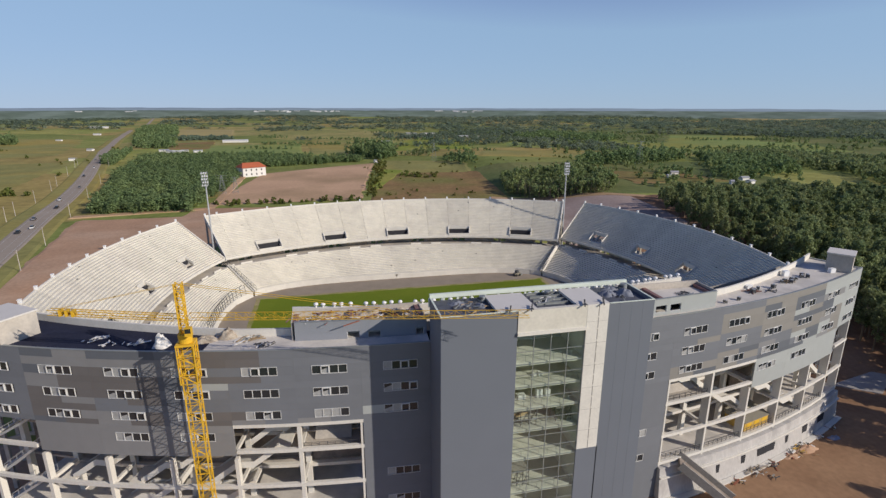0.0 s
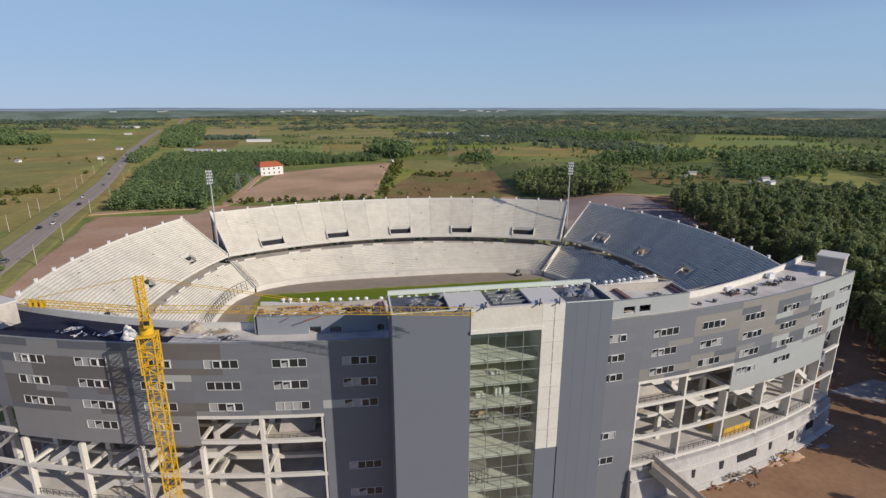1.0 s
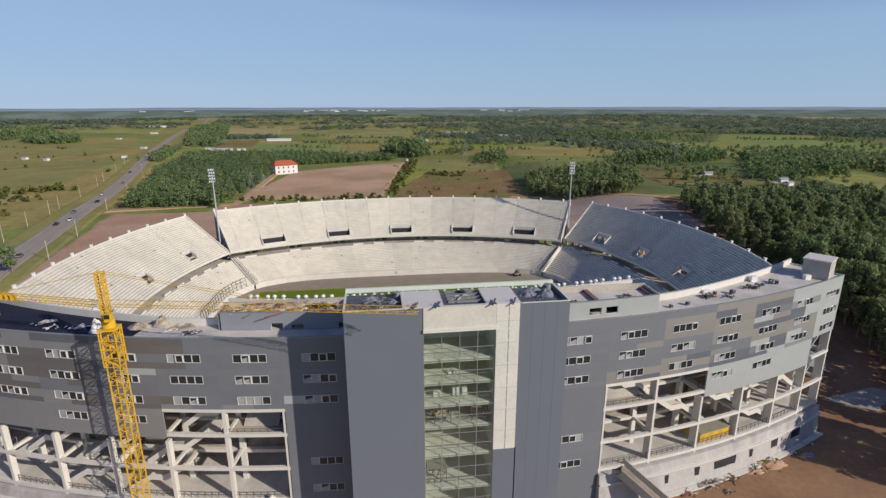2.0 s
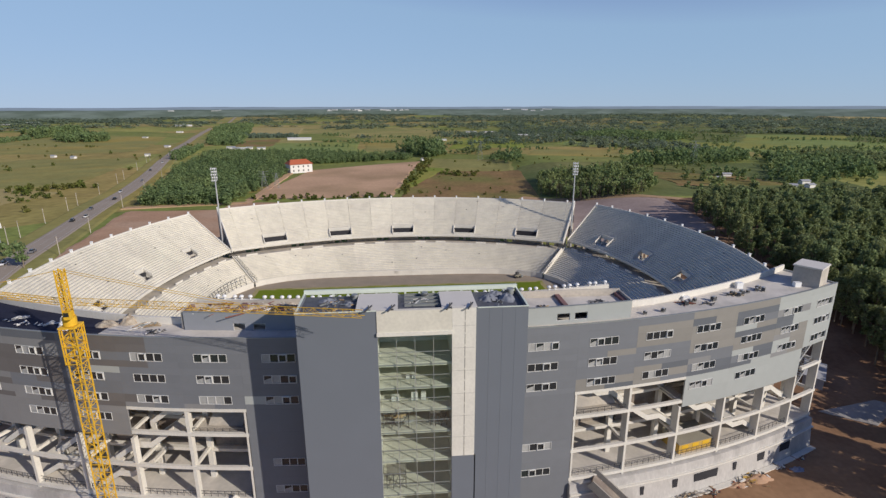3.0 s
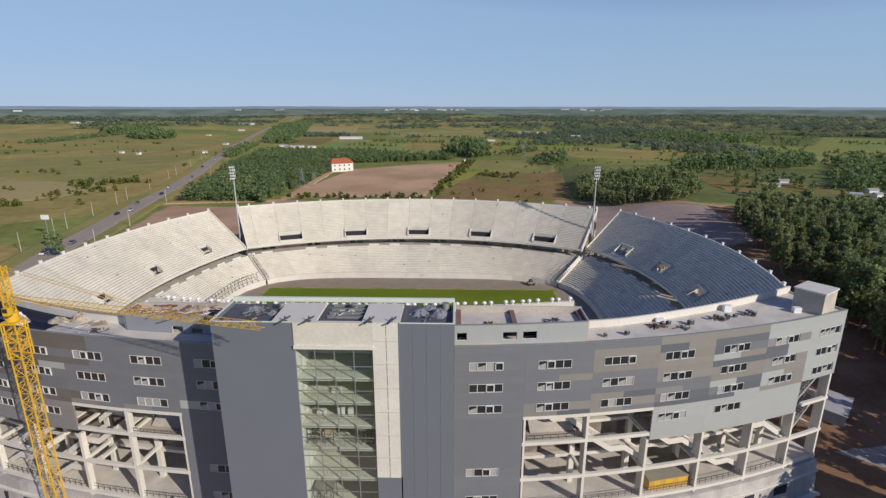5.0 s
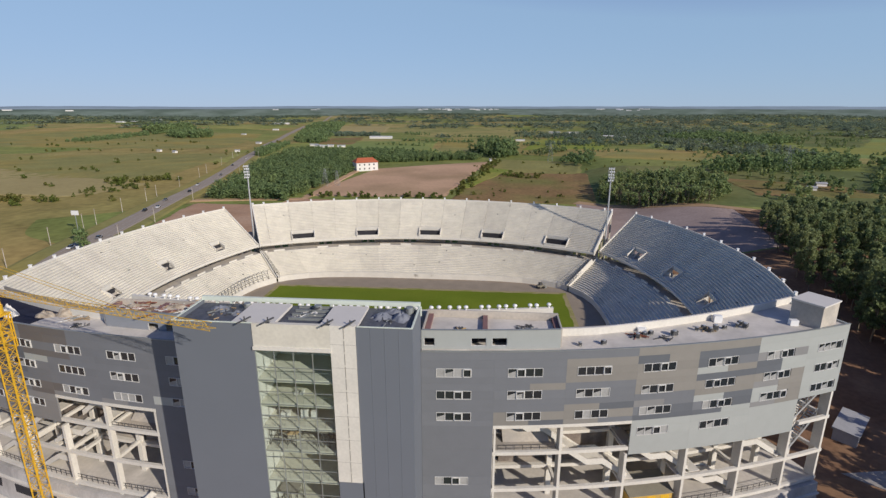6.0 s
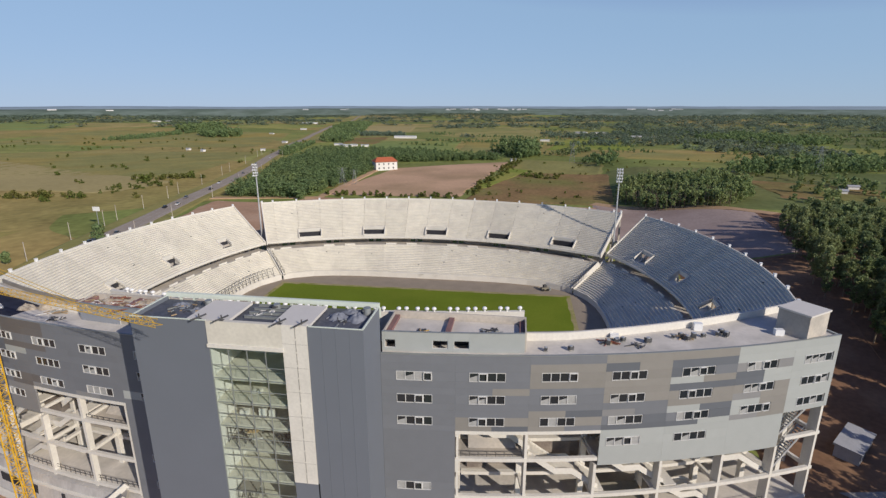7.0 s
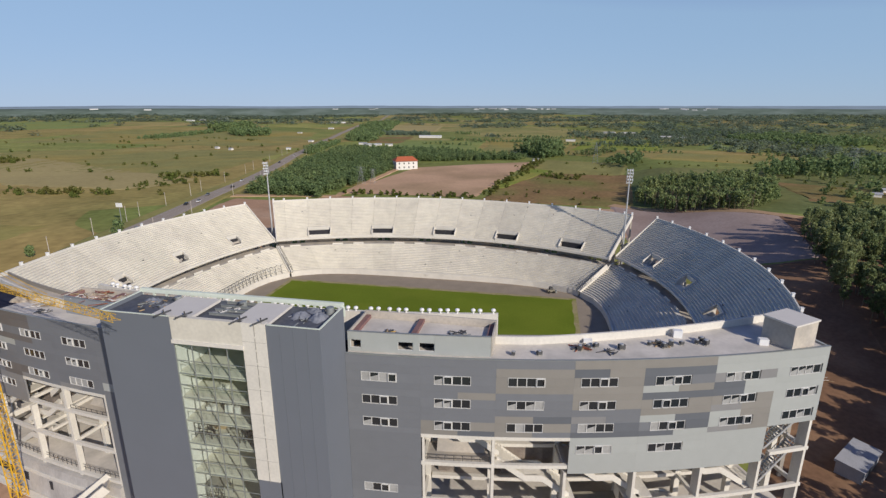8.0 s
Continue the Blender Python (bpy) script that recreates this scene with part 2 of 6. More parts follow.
SHRUB = leaf("shrub_leaves", (0.13, 0.165, 0.042), (0.19, 0.18, 0.055), scale=0.05, fine=0.5, mix_scale=0.03)
BARK = mat("grey_bark", (0.26, 0.21, 0.15), 0.9, vary=0.25, scale=1, fine=6)
TILE_RED = mat("orange_red_roof_tiles", (0.48, 0.13, 0.06), 0.8, vary=0.15)
WALL_WHITE = mat("white_render", (0.74, 0.72, 0.68), 0.8, vary=0.05)
SHED = mat("pale_shed_roof", (0.62, 0.62, 0.60), 0.6, vary=0.1, per_object=0.2)
CAR_PAINT = [mat("car_paint_" + n, c, 0.3, vary=0.03, spec=0.5) for n, c in (("white", (0.7, 0.7, 0.7)), ("grey", (0.2, 0.2, 0.21)), ("black", (0.03, 0.03, 0.03)))]
PLINTH = mat("stained_plinth_concrete", (0.50, 0.48, 0.45), 0.9, vary=0.16, scale=0.5, fine=3, other=(0.30, 0.285, 0.27), mix_scale=0.22, mix_lo=0.5, mix_hi=0.75, bump=0.2, stretch=(1, 1, 0.4))
PINK = mat("faded_red_primer", (0.23, 0.13, 0.12), 0.8, vary=0.2)
HUT_ROOF = mat("dull_brown_sheet", (0.25, 0.23, 0.18), 0.8, vary=0.15)
SHED_GREY = mat("grey_corrugated_sheet", (0.38, 0.385, 0.40), 0.7, vary=0.15, scale=0.4, fine=4)
PAD = mat("dirty_concrete_slab", (0.36, 0.34, 0.32), 0.9, vary=0.2, scale=0.2, fine=2)
RAW_BLOCK = mat("raw_brown_blockwork", (0.20, 0.165, 0.14), 0.95, vary=0.25, scale=0.4, fine=3, other=(0.28, 0.24, 0.2), mix_scale=0.3)
RUBBLE = mat("beige_rubble", (0.44, 0.38, 0.30), 0.95, vary=0.35, scale=1.2, fine=6, other=(0.30, 0.24, 0.18), mix_scale=0.9, bump=0.4)
GREY_SHEET = mat("grey_blue_tarpaulin", (0.2, 0.215, 0.25), 0.7, vary=0.2, scale=0.6, fine=4, bump=0.3)
RUBBER = mat("black_rubber", (0.02, 0.02, 0.02), 0.8)

# ---- building helpers ----


def thing(name, label, category, group="", kind="", at=(0, 0, 0)):
    ob = new(name)
    ob.location = at
    return tagged(ob, label, category, group, kind)


def part(name, bm, material, parent, label=""):
    me = bpy.data.meshes.new(name)
    bm.to_mesh(me)
    bm.free()
    me.materials.append(material)
    ob = new(name, me)
    ob.parent = parent
    if label:
        ob["label"] = label
    return ob


def solo(name, bm, material, label, category, group="", kind=""):
    me = bpy.data.meshes.new(name)
    bm.to_mesh(me)
    bm.free()
    me.materials.append(material)
    return tagged(new(name, me), label, category, group, kind)


def share(name, me, parent, m):
    ob = new(name, me)
    ob.parent = parent
    ob.matrix_basis = m
    return ob


def hexa(bm, p):
    """A solid from eight corners: four below, four above, both anticlockwise."""
    v = [bm.verts.new(q) for q in p]
    for f in ((3, 2, 1, 0), (4, 5, 6, 7), (0, 1, 5, 4), (1, 2, 6, 5), (2, 3, 7, 6), (3, 0, 4, 7)):
        bm.faces.new([v[i] for i in f])


def box(bm, x0, x1, y0, y1, z0, z1):
    hexa(bm, [(x0, y0, z0), (x1, y0, z0), (x1, y1, z0), (x0, y1, z0), (x0, y0, z1), (x1, y0, z1), (x1, y1, z1), (x0, y1, z1)])


def beam(bm, p, q, w, h=None):
    """A square bar from p to q."""
    p, q = Vector(p), Vector(q)
    h = h or w
    d = (q - p).normalized()
    side = d.cross(Vector((0, 0, 1)))
    side = Vector((1, 0, 0)) if side.length < 1e-3 else side.normalized()
    up = side.cross(d)
    a, b = side * w / 2, up * h / 2
    hexa(bm, [p - a - b, p + a - b, p + a + b, p - a + b, q - a - b, q + a - b, q + a + b, q - a + b])


def rod(bm, p, q, r0, r1=None, n=8):
    p, q = Vector(p), Vector(q)
    d = (q - p).normalized()
    side = d.cross(Vector((0, 0, 1)))
    side = Vector((1, 0, 0)) if side.length < 1e-3 else side.normalized()
    up = side.cross(d)
    r1 = r0 if r1 is None else r1
    rings = []
    for c, r in ((p, r0), (q, r1)):
        rings.append([bm.verts.new(c + side * r * math.cos(2 * math.pi * k / n) + up * r * math.sin(2 * math.pi * k / n)) for k in range(n)])
    for k in range(n):
        j = (k + 1) % n
        bm.faces.new((rings[0][k], rings[0][j], rings[1][j], rings[1][k]))
    bm.faces.new(rings[0][::-1])
    bm.faces.new(rings[1])


def smooth(v):
    v = min(max(v, 0.0), 1.0)
    return v * v * (3 - 2 * v)


# ---- ground ----


def level(x, y):
    """Height of the natural ground: low before the building, higher behind, a bank on the right."""
    h = -1.5 + 6.5 * smooth((y - 30) / 130)
    h += 8.0 * smooth((x - 95) / 55) * smooth((y - 50) / 110) * (1 - smooth((math.hypot(x - 150, y - 230) - 120) / 500))
    d = math.hypot(x, y)
    h *= 1 - smooth((d - 400) / 900) * 0.9
    return h


def sheet(x, y):
    q = max(abs(x) / 74.0, abs(y - 86) / 60.0)
    inside = 1 - smooth((q - 0.92) / 0.2)
    roll = 2.2 * noise.noise((x / 170, y / 170, 0.3)) * smooth((math.hypot(x, y - 80) - 200) / 300)
    roll += 14 * noise.noise((x / 900, y / 900, 1.7)) * smooth((math.hypot(x, y - 80) - 900) / 900)
    return level(x, y) * (1 - inside) - 0.7 * inside + roll


def axis(limit):
    vals, v = [0.0], 0.0
    while v < limit:
        v += 7 + max(0.0, v - 260) * 0.055
        vals.append(v)
    return vals


right, up_y = axis(4700), axis(4700)
gx = [-v for v in reversed(right[1:])] + right
gy = [-v for v in reversed(axis(700)[1:])] + up_y
gv = [(x, y, sheet(x, y)) for y in gy for x in gx]
w = len(gx)
gf = [(j * w + i, j * w + i + 1, (j + 1) * w + i + 1, (j + 1) * w + i) for j in range(len(gy) - 1) for i in range(w - 1)]
gm = bpy.data.meshes.new("ground")
gm.from_pydata(gv, [], gf)
gm.materials.append(GROUND)
gm.polygons.foreach_set("use_smooth", [True] * len(gm.polygons))
ground = tagged(new("ground", gm), "wide green and tan grassland reaching the horizon", "ground", kind="structure")


def patch(name, corners, material, label, category, up=0.35, n=14, kind="structure", wob=0.0):
    """A field laid on the ground: four corners, anticlockwise from above, with slightly uneven edges."""
    a, b, c, d = [Vector(p) for p in corners]
    vs = []
    for j in range(n + 1):
        for i in range(n + 1):
            u, v = i / n, j / n
            p = a * (1 - u) * (1 - v) + b * u * (1 - v) + c * u * v + d * (1 - u) * v
            if wob and (i in (0, n) or j in (0, n)):
                p = p + Vector((noise.noise((p.x / 15, p.y / 15, 4)), noise.noise((p.x / 15, p.y / 15, 9)))) * wob
            vs.append((p.x, p.y, sheet(p.x, p.y) + (-0.3 if i in (0, n) or j in (0, n) else up)))
    fs = [(j * (n + 1) + i, j * (n + 1) + i + 1, (j + 1) * (n + 1) + i + 1, (j + 1) * (n + 1) + i) for j in range(n) for i in range(n)]
    me = bpy.data.meshes.new(name)
    me.from_pydata(vs, [], fs)
    me.materials.append(material)
    return tagged(new(name, me), label, category, kind=kind)


patch("field", [(-106, 287), (-4, 291), (27, 540), (-88, 455)], DIRT_FIELD, "bare pinkish ploughed soil behind the far stand", "field", wob=5, n=30)
patch("field", [(-4, 276), (99, 270), (116, 415), (34, 535)], FIELD_BROWN, "rough brown field with dry grass tufts", "field", wob=5, n=24)
patch("field", [(22, 428), (108, 418), (128, 520), (40, 560)], FIELD_OLIVE, "olive field with a low hedge", "field", wob=6, up=0.5, n=24)
patch("field", [(2, 330), (9, 330), (48, 452), (26, 470)], FIELD_LIME, "strip of yellow-green grass along a hedge", "field", wob=4, up=0.6, n=24)
patch("field", [(80, 252), (300, 190), (350, 420), (110, 440)], SCRUB, "rough green scrub field among the woods", "field", wob=6, up=0.3, n=24)
patch("field", [(188, 268), (268, 262), (262, 312), (196, 352)], FIELD_BROWN, "bare brown clearing among the woods", "field", wob=9, up=0.6, n=24)
patch("field", [(420, 420), (1100, 330), (2300, 1500), (760, 1760)], SCRUB, "wide plain covered with low green scrub", "field", wob=30, up=0.35, n=40)
patch("field", [(70, 712), (190, 700), (262, 1040), (130, 1010)], FIELD_LIME, "bright green meadow before low white sheds", "field", n=24, up=0.5, wob=10)
patch("field", [(-190, 690), (-55, 668), (-70, 915), (-225, 900)], FIELD_GREEN, "green meadow with hedges", "field", n=24, up=0.6, wob=8)
patch("field", [(-50, 668), (58, 700), (118, 1010), (-62, 920)], FIELD_OLIVE, "olive meadow", "field", n=24, up=0.55, wob=8)
patch("field", [(-262, 800), (-198, 810), (-232, 1020), (-300, 960)], FIELD_BROWN, "brown fallow field before a village", "field", n=24, up=0.6, wob=8)
patch("field", [(-395, 1270), (-235, 1250), (-290, 1620), (-475, 1590)], FIELD_TAN, "dry tan stubble field", "field", n=24, up=0.9, wob=12)
patch("field", [(140, 520), (330, 470), (400, 640), (200, 690)], FIELD_OLIVE, "olive meadow beyond the plantation", "field", n=24, up=0.5, wob=10)
patch("field", [(260, 740), (430, 690), (500, 830), (330, 990)], FIELD_GREEN, "long green field along a pale track", "field", n=24, up=0.5, wob=10)
patch("field", [(455, 612), (600, 560), (960, 985), (817, 1119)], FIELD_GREEN, "broad green crop field", "field", n=24, up=0.7, wob=30)
patch("field", [(-2100, 1650), (-1330, 1030), (-1220, 1180), (-1420, 1600)], FIELD_GREEN, "dark green far pasture", "field", n=24, up=0.9, wob=20)
patch("field", [(2250, 2500), (2900, 2330), (3000, 2650), (2400, 2850)], FIELD_TAN, "pale far field in the woods", "field", n=24, up=9.0, wob=30)
patch("track", [(436, 775), (443, 779), (328, 1014), (318, 1010)], DIRT_FIELD, "pale dirt track through the fields", "track", wob=1, n=30, up=0.9)
patch("field", [(-620, 330), (-250, 360), (-300, 620), (-700, 560)], FIELD_OLIVE, "olive pasture beside the highway", "field", n=24, up=0.4, wob=8)
patch("field", [(-640, 300), (-255, 270), (-235, 330), (-560, 470)], FIELD_TAN, "dry tan pasture beside the highway", "field", n=24, up=0.4, wob=14)
patch("field", [(330, 640), (760, 560), (900, 800), (430, 860)], FIELD_GREEN, "pale green meadow among the woods", "field", n=24, up=0.6, wob=14)
patch("field", [(-900, 700), (-360, 700), (-500, 1150), (-1100, 1150)], FIELD_OLIVE, "wide olive pasture", "field", n=24, up=0.7, wob=10)
patch("field", [(-520, 20), (-190, 60), (-205, 165), (-540, 150)], FIELD_OLIVE, "rough green pasture", "field", n=24, up=0.35, wob=8)
patch("yard", [(-136, 108), (-82, 60), (-72, 262), (-166, 260)], SOIL, "bare red soil beside the stand", "soil", wob=4, n=24, up=0.3)
patch("yard", [(-120, 195), (90, 195), (100, 268), (-112, 282)], SOIL, "bare red-brown soil behind the far stand", "soil", wob=3, n=24, up=0.25)
patch("yard", [(78, 150), (152, 150), (166, 216), (80, 282)], PARKING, "grey gravel yard crossed by tree shadows", "yard", wob=2, n=24, up=0.45)
patch("yard", [(80, 26), (131, 36), (141, 152), (96, 152)], SOIL_DARK, "dark trampled earth beside the stand", "yard", wob=2, n=24, up=0.40)
patch("yard", [(121, 42), (150, 42), (176, 226), (154, 226)], SOIL_DARK, "dark red strip of earth at the wood's edge", "soil", wob=9, n=44, up=0.5)
patch("yard", [(24, -45), (170, -45), (140, 60), (20, 12)], SOIL_ORANGE, "orange-brown earth before the building", "soil", wob=2, n=30, up=0.2)
patch("yard", [(-150, -45), (24, -45), (24, 14), (-150, 70)], SOIL, "trampled earth before the building", "soil", wob=2, n=30, up=0.15)

patch("track", [(-172, 262), (-96, 275), (-97, 281), (-172, 269)], DIRT_FIELD, "pale dirt track before the wood", "track", wob=1, n=30, up=0.55)
patch("track", [(-101, 276), (-96, 276), (-99, 440), (-105, 440)], DIRT_FIELD, "pale dirt track leading to the white house", "track", wob=1.5, n=30, up=0.55)
patch("track", [(78, 278), (162, 216), (168, 221), (82, 285)], DIRT_FIELD, "reddish dirt track along the yard", "track", wob=1.5, n=30, up=0.6)

# low wooded ridges closing the plain, distance haze painted into their colours
def ridge(r0, height, material, label, seed, a0=-1.15, a1=1.15, n=220):
    vs, fs = [], []
    for k in range(n + 1):
        a = a0 + (a1 - a0) * k / n
        top = height * (1 + 0.10 * noise.noise((a * 5, seed, 0)) + 0.05 * noise.noise((a * 23, seed, 3)) + 0.02 * noise.noise((a * 90, seed, 7)))
        for dr, z in ((-420, -6), (-180, top * 0.62), (0, top), (200, -6)):
            vs.append(((r0 + dr) * math.sin(a), (r0 + dr) * math.cos(a), z))
    for k in range(n):
        for i in range(3):
            fs.append((4 * k + i, 4 * k + 4 + i, 4 * k + 5 + i, 4 * k + 1 + i))
    me = bpy.data.meshes.new("far_ridge")
    me.from_pydata(vs, [], fs)
    me.materials.append(material)
    me.polygons.foreach_set("use_smooth", [True] * len(me.polygons))
    return tagged(new("far_ridge", me), label, "hills", kind="structure")


ridge(4000, 43, RIDGE_NEAR, "low wooded ridge beyond the plain, coloured grey-green for haze", 2.0)
ridge(4560, 58, RIDGE_FAR, "hills along the horizon, coloured blue-grey for haze", 6.0)

# highway: a band along a smooth centre line
CL = [(-140, 90), (-154, 144), (-168, 200), (-185, 265), (-206, 352), (-240, 470), (-285, 610), (-345, 800), (-428, 1080), (-515, 1420), (-630, 1900), (-800, 2560), (-1010, 3400)]


def along(t):
    k = min(int(t), len(CL) - 2)
    p0, p1, p2, p3 = [Vector(CL[min(max(k + o, 0), len(CL) - 1)]) for o in (-1, 0, 1, 2)]
    u = t - k
    return 0.5 * ((2 * p1) + (p2 - p0) * u + (2 * p0 - 5 * p1 + 4 * p2 - p3) * u * u + (3 * p1 - p0 - 3 * p2 + p3) * u ** 3)


def band(name, o0, o1, up, material, label, category, t0=0.0, t1=11.99, n=140, kind="structure", dash=None, skirt=0.0):
    vs, fs = [], []
    for k in range(n + 1):
        t = t0 + (t1 - t0) * k / n
        p = along(t)
        d = (along(min(t + 0.02, 11.99)) - along(max(t - 0.02, 0))).normalized()
        s = Vector((d.y, -d.x))
        z = max(sheet(p.x, p.y), sheet(*(p + s * o0)), sheet(*(p + s * o1))) + up
        for o, drop in ((o0 - skirt, skirt * 0.25), (o0, 0), (o1, 0), (o1 + skirt, skirt * 0.25)):
            q = p + s * o
            vs.append((q.x, q.y, z - drop))
    for k in range(n):
        if dash is None or k % dash == 0:
            for i in ((0, 1, 2) if skirt else (1,)):
                fs.append((4 * k + i, 4 * k + i + 1, 4 * k + i + 5, 4 * k + i + 4))
    me = bpy.data.meshes.new(name)
    me.from_pydata(vs, [], fs)
    me.materials.append(material)
    return tagged(new(name, me), label, category, kind=kind)


band("verge", -13, 11, 0.42, FIELD_OLIVE, "mown grass verge of the highway", "verge", skirt=6.0)
band("road", -5.2, 5.2, 0.62, ASPHALT, "worn grey two-lane highway with wide shoulders", "road", skirt=0.8)
band("road_marking", -0.12, 0.12, 0.66, PAINT_WHITE, "white dashed centre line", "road marking", n=420, t1=6, dash=2)
band("road_marking", -4.1, -3.9, 0.66, PAINT_WHITE, "white edge line", "road marking", t1=7)
band("road_marking", 3.9, 4.1, 0.66, PAINT_WHITE, "white edge line", "road marking", t1=7)

# ---- pitch and track ----
BX, BY, BN, CY = 63.0, 49.4, 4.2, 86.0


def ring_x(y):
    return BX * max(0.0, 1 - abs((y - CY) / BY) ** BN) ** (1 / BN)


def ring_y(x):
    return CY + BY * max(0.0, 1 - abs(x / BX) ** BN) ** (1 / BN)


bm = bmesh.new()
rim = []
for k in range(96):
    a = 2 * math.pi * k / 96
    c, s = math.cos(a), math.sin(a)
    rim.append(bm.verts.new((64.5 * math.copysign(abs(c) ** (2 / BN), c), CY + 51 * math.copysign(abs(s) ** (2 / BN), s), 0.0)))
bm.faces.new(rim)
solo("track", bm, TRACK, "grey-brown gravel running strip round the pitch", "track", kind="structure")
bm = bmesh.new()
nx, ny = 42, 27
pv = [[bm.verts.new((-52.7 + 105.4 * i / nx + (0.7 * noise.noise((j * 0.8, i * 1.0, 2)) if i in (0, nx) else 0), 52.4 + 70.0 * j / ny + (0.7 * noise.noise((i * 0.8, j * 1.0, 5)) if j in (0, ny) else 0), 0.08 + 0.02 * noise.noise((i * 0.7, j * 0.7, 0)))) for i in range(nx + 1)] for j in range(ny + 1)]
for j in range(ny):
    for i in range(nx):
        bm.faces.new((pv[j][i], pv[j][i + 1], pv[j + 1][i + 1], pv[j + 1][i]))
solo("pitch", bm, GRASS_PITCH, "freshly mown bright green football pitch", "pitch", kind="structure")
bm = bmesh.new()
for x0, x1, y0, y1 in ((-54.2, 54.2, 122.0, 124.0), (-54.2, 54.2, 50.8, 52.8), (-54.2, -52.2, 52.8, 122.0), (52.2, 54.2, 52.8, 122.0)):
    box(bm, x0, x1, y0, y1, 0.0, 0.04)
solo("pitch_margin", bm, WORN_TURF, "worn yellowish turf and dirt round the grass", "turf", kind="structure")

# ---- grandstands ----
UP_Z0, UP_Z1 = 11.9, 25.0
LOW_Z0, LOW_Z1 = 1.3, 9.25


def stand(name, centre, radius, a0, a1, sector, phase, voms, vom_half, vom_rows, direction, bottom, label, UP_RUN=17.8, through_light=False, scraps=14):
    """An arc of terraces: an upper tier on rakers, a gap with a gallery, and a lower tier down to the track."""
    root = thing(name, label, "grandstand")
    cx, cy = centre
    UR, LR = 26, 18
    inner = radius - UP_RUN

    def spot(a, r, z):
        return Vector((cx + r * direction[0] * math.cos(a) + r * direction[1] * math.sin(a), cy + r * direction[2] * math.cos(a) + r * direction[3] * math.sin(a), z))

    cuts = [a0] + [phase + (k + 0.5) * sector for k in range(-20, 20) if a0 + 0.4 < phase + (k + 0.5) * sector < a1 - 0.4] + [a1]

    def terrace(name, stations, profile):
        """One stepped bank: the profile of each station joined to the next, closed below and at both ends."""
        bm = bmesh.new()
        rings = [[bm.verts.new(q) for q in profile(a)] for a in stations]
        n = len(rings[0])
        for p, q in zip(rings, rings[1:]):
            for k in range(n):
                bm.faces.new((p[k], p[(k + 1) % n], q[(k + 1) % n], q[k]))
        bm.faces.new(rings[0])
        bm.faces.new(rings[-1][::-1])
        bmesh.ops.recalc_face_normals(bm, faces=bm.faces)
        return part(name, bm, CONC_STAND, root)

    def upper(r0, r1):
        run, rise = UP_RUN / UR, (UP_Z1 - UP_Z0) / UR

        def profile(a):
            ra = math.radians(a)
            out = []
            for r in range(r0, r1):
                out += [spot(ra, inner + r * run, UP_Z0 + r * rise), spot(ra, inner + r * run, UP_Z0 + (r + 1) * rise)]
            out.append(spot(ra, inner + r1 * run, UP_Z0 + r1 * rise))
            return out + [spot(ra, inner + r1 * run, UP_Z0 + r1 * rise - 0.45), spot(ra, inner + r0 * run, UP_Z0 + r0 * rise - 0.45)]
        return profile

    def low_edge(a, f):
        ra = math.radians(a)
        t = spot(ra, radius - UP_RUN - 1.0, 0)
        b = bottom((a - a0) / (a1 - a0))
        return Vector((b[0] + (t.x - b[0]) * f, b[1] + (t.y - b[1]) * f, 0))

    def lower(a):
        rise = (LOW_Z1 - LOW_Z0) / LR
        out = []
        for r in range(LR):
            p = low_edge(a, r / LR)
            out += [Vector((p.x, p.y, LOW_Z0 + r * rise)), Vector((p.x, p.y, LOW_Z0 + (r + 1) * rise))]
        e, p = low_edge(a, 1.02), low_edge(a, 0)
        return out + [Vector((e.x, e.y, LOW_Z1)), Vector((e.x, e.y, LOW_Z1 - 0.5)), Vector((p.x, p.y, LOW_Z0 - 0.5))]

    for i in range(len(cuts) - 1):
        c0, c1 = cuts[i], cuts[i + 1]
        gap = 0.014
        edges = sorted({c0 + gap, c1 - gap, *[v + s * vom_half for v in voms for s in (-1, 1) if c0 + 0.1 < v + s * vom_half < c1 - 0.1]})
        for e0, e1 in zip(edges, edges[1:]):
            mid = 0.5 * (e0 + e1)
            stations = [e0, mid, e1] if e1 - e0 > 1.5 else [e0, e1]
            if any(abs(mid - v) < vom_half for v in voms):
                if vom_rows[0] > 0:
                    terrace("upper_terrace", stations, upper(0, vom_rows[0]))
                terrace("upper_terrace", stations, upper(vom_rows[1], UR))
            else:
                terrace("upper_terrace", stations, upper(0, UR))
        terrace("lower_terrace", [c0 + 0.004, 0.5 * (c0 + c1), c1 - 0.004], lower)
        # front beam of the upper tier, raker frame below, gallery wall and front wall
        r_in = radius - UP_RUN
        bm = bmesh.new()
        for f0, f1 in ((c0, 0.5 * (c0 + c1)), (0.5 * (c0 + c1), c1)):
            A, B = math.radians(f0), math.radians(f1)
            hexa(bm, [spot(A, r_in - 0.25, UP_Z0 - 0.2), spot(B, r_in - 0.25, UP_Z0 - 0.2), spot(B, r_in + 0.3, UP_Z0 - 0.2), spot(A, r_in + 0.3, UP_Z0 - 0.2),
                      spot(A, r_in - 0.25, UP_Z0 + 0.6), spot(B, r_in - 0.25, UP_Z0 + 0.6), spot(B, r_in - 0.02, UP_Z0 + 0.6), spot(A, r_in - 0.02, UP_Z0 + 0.6)])
        part("front_beam", bm, CONC_WHITE, root)
        bm = bmesh.new()
        A, B = math.radians(c0), math.radians(c1)
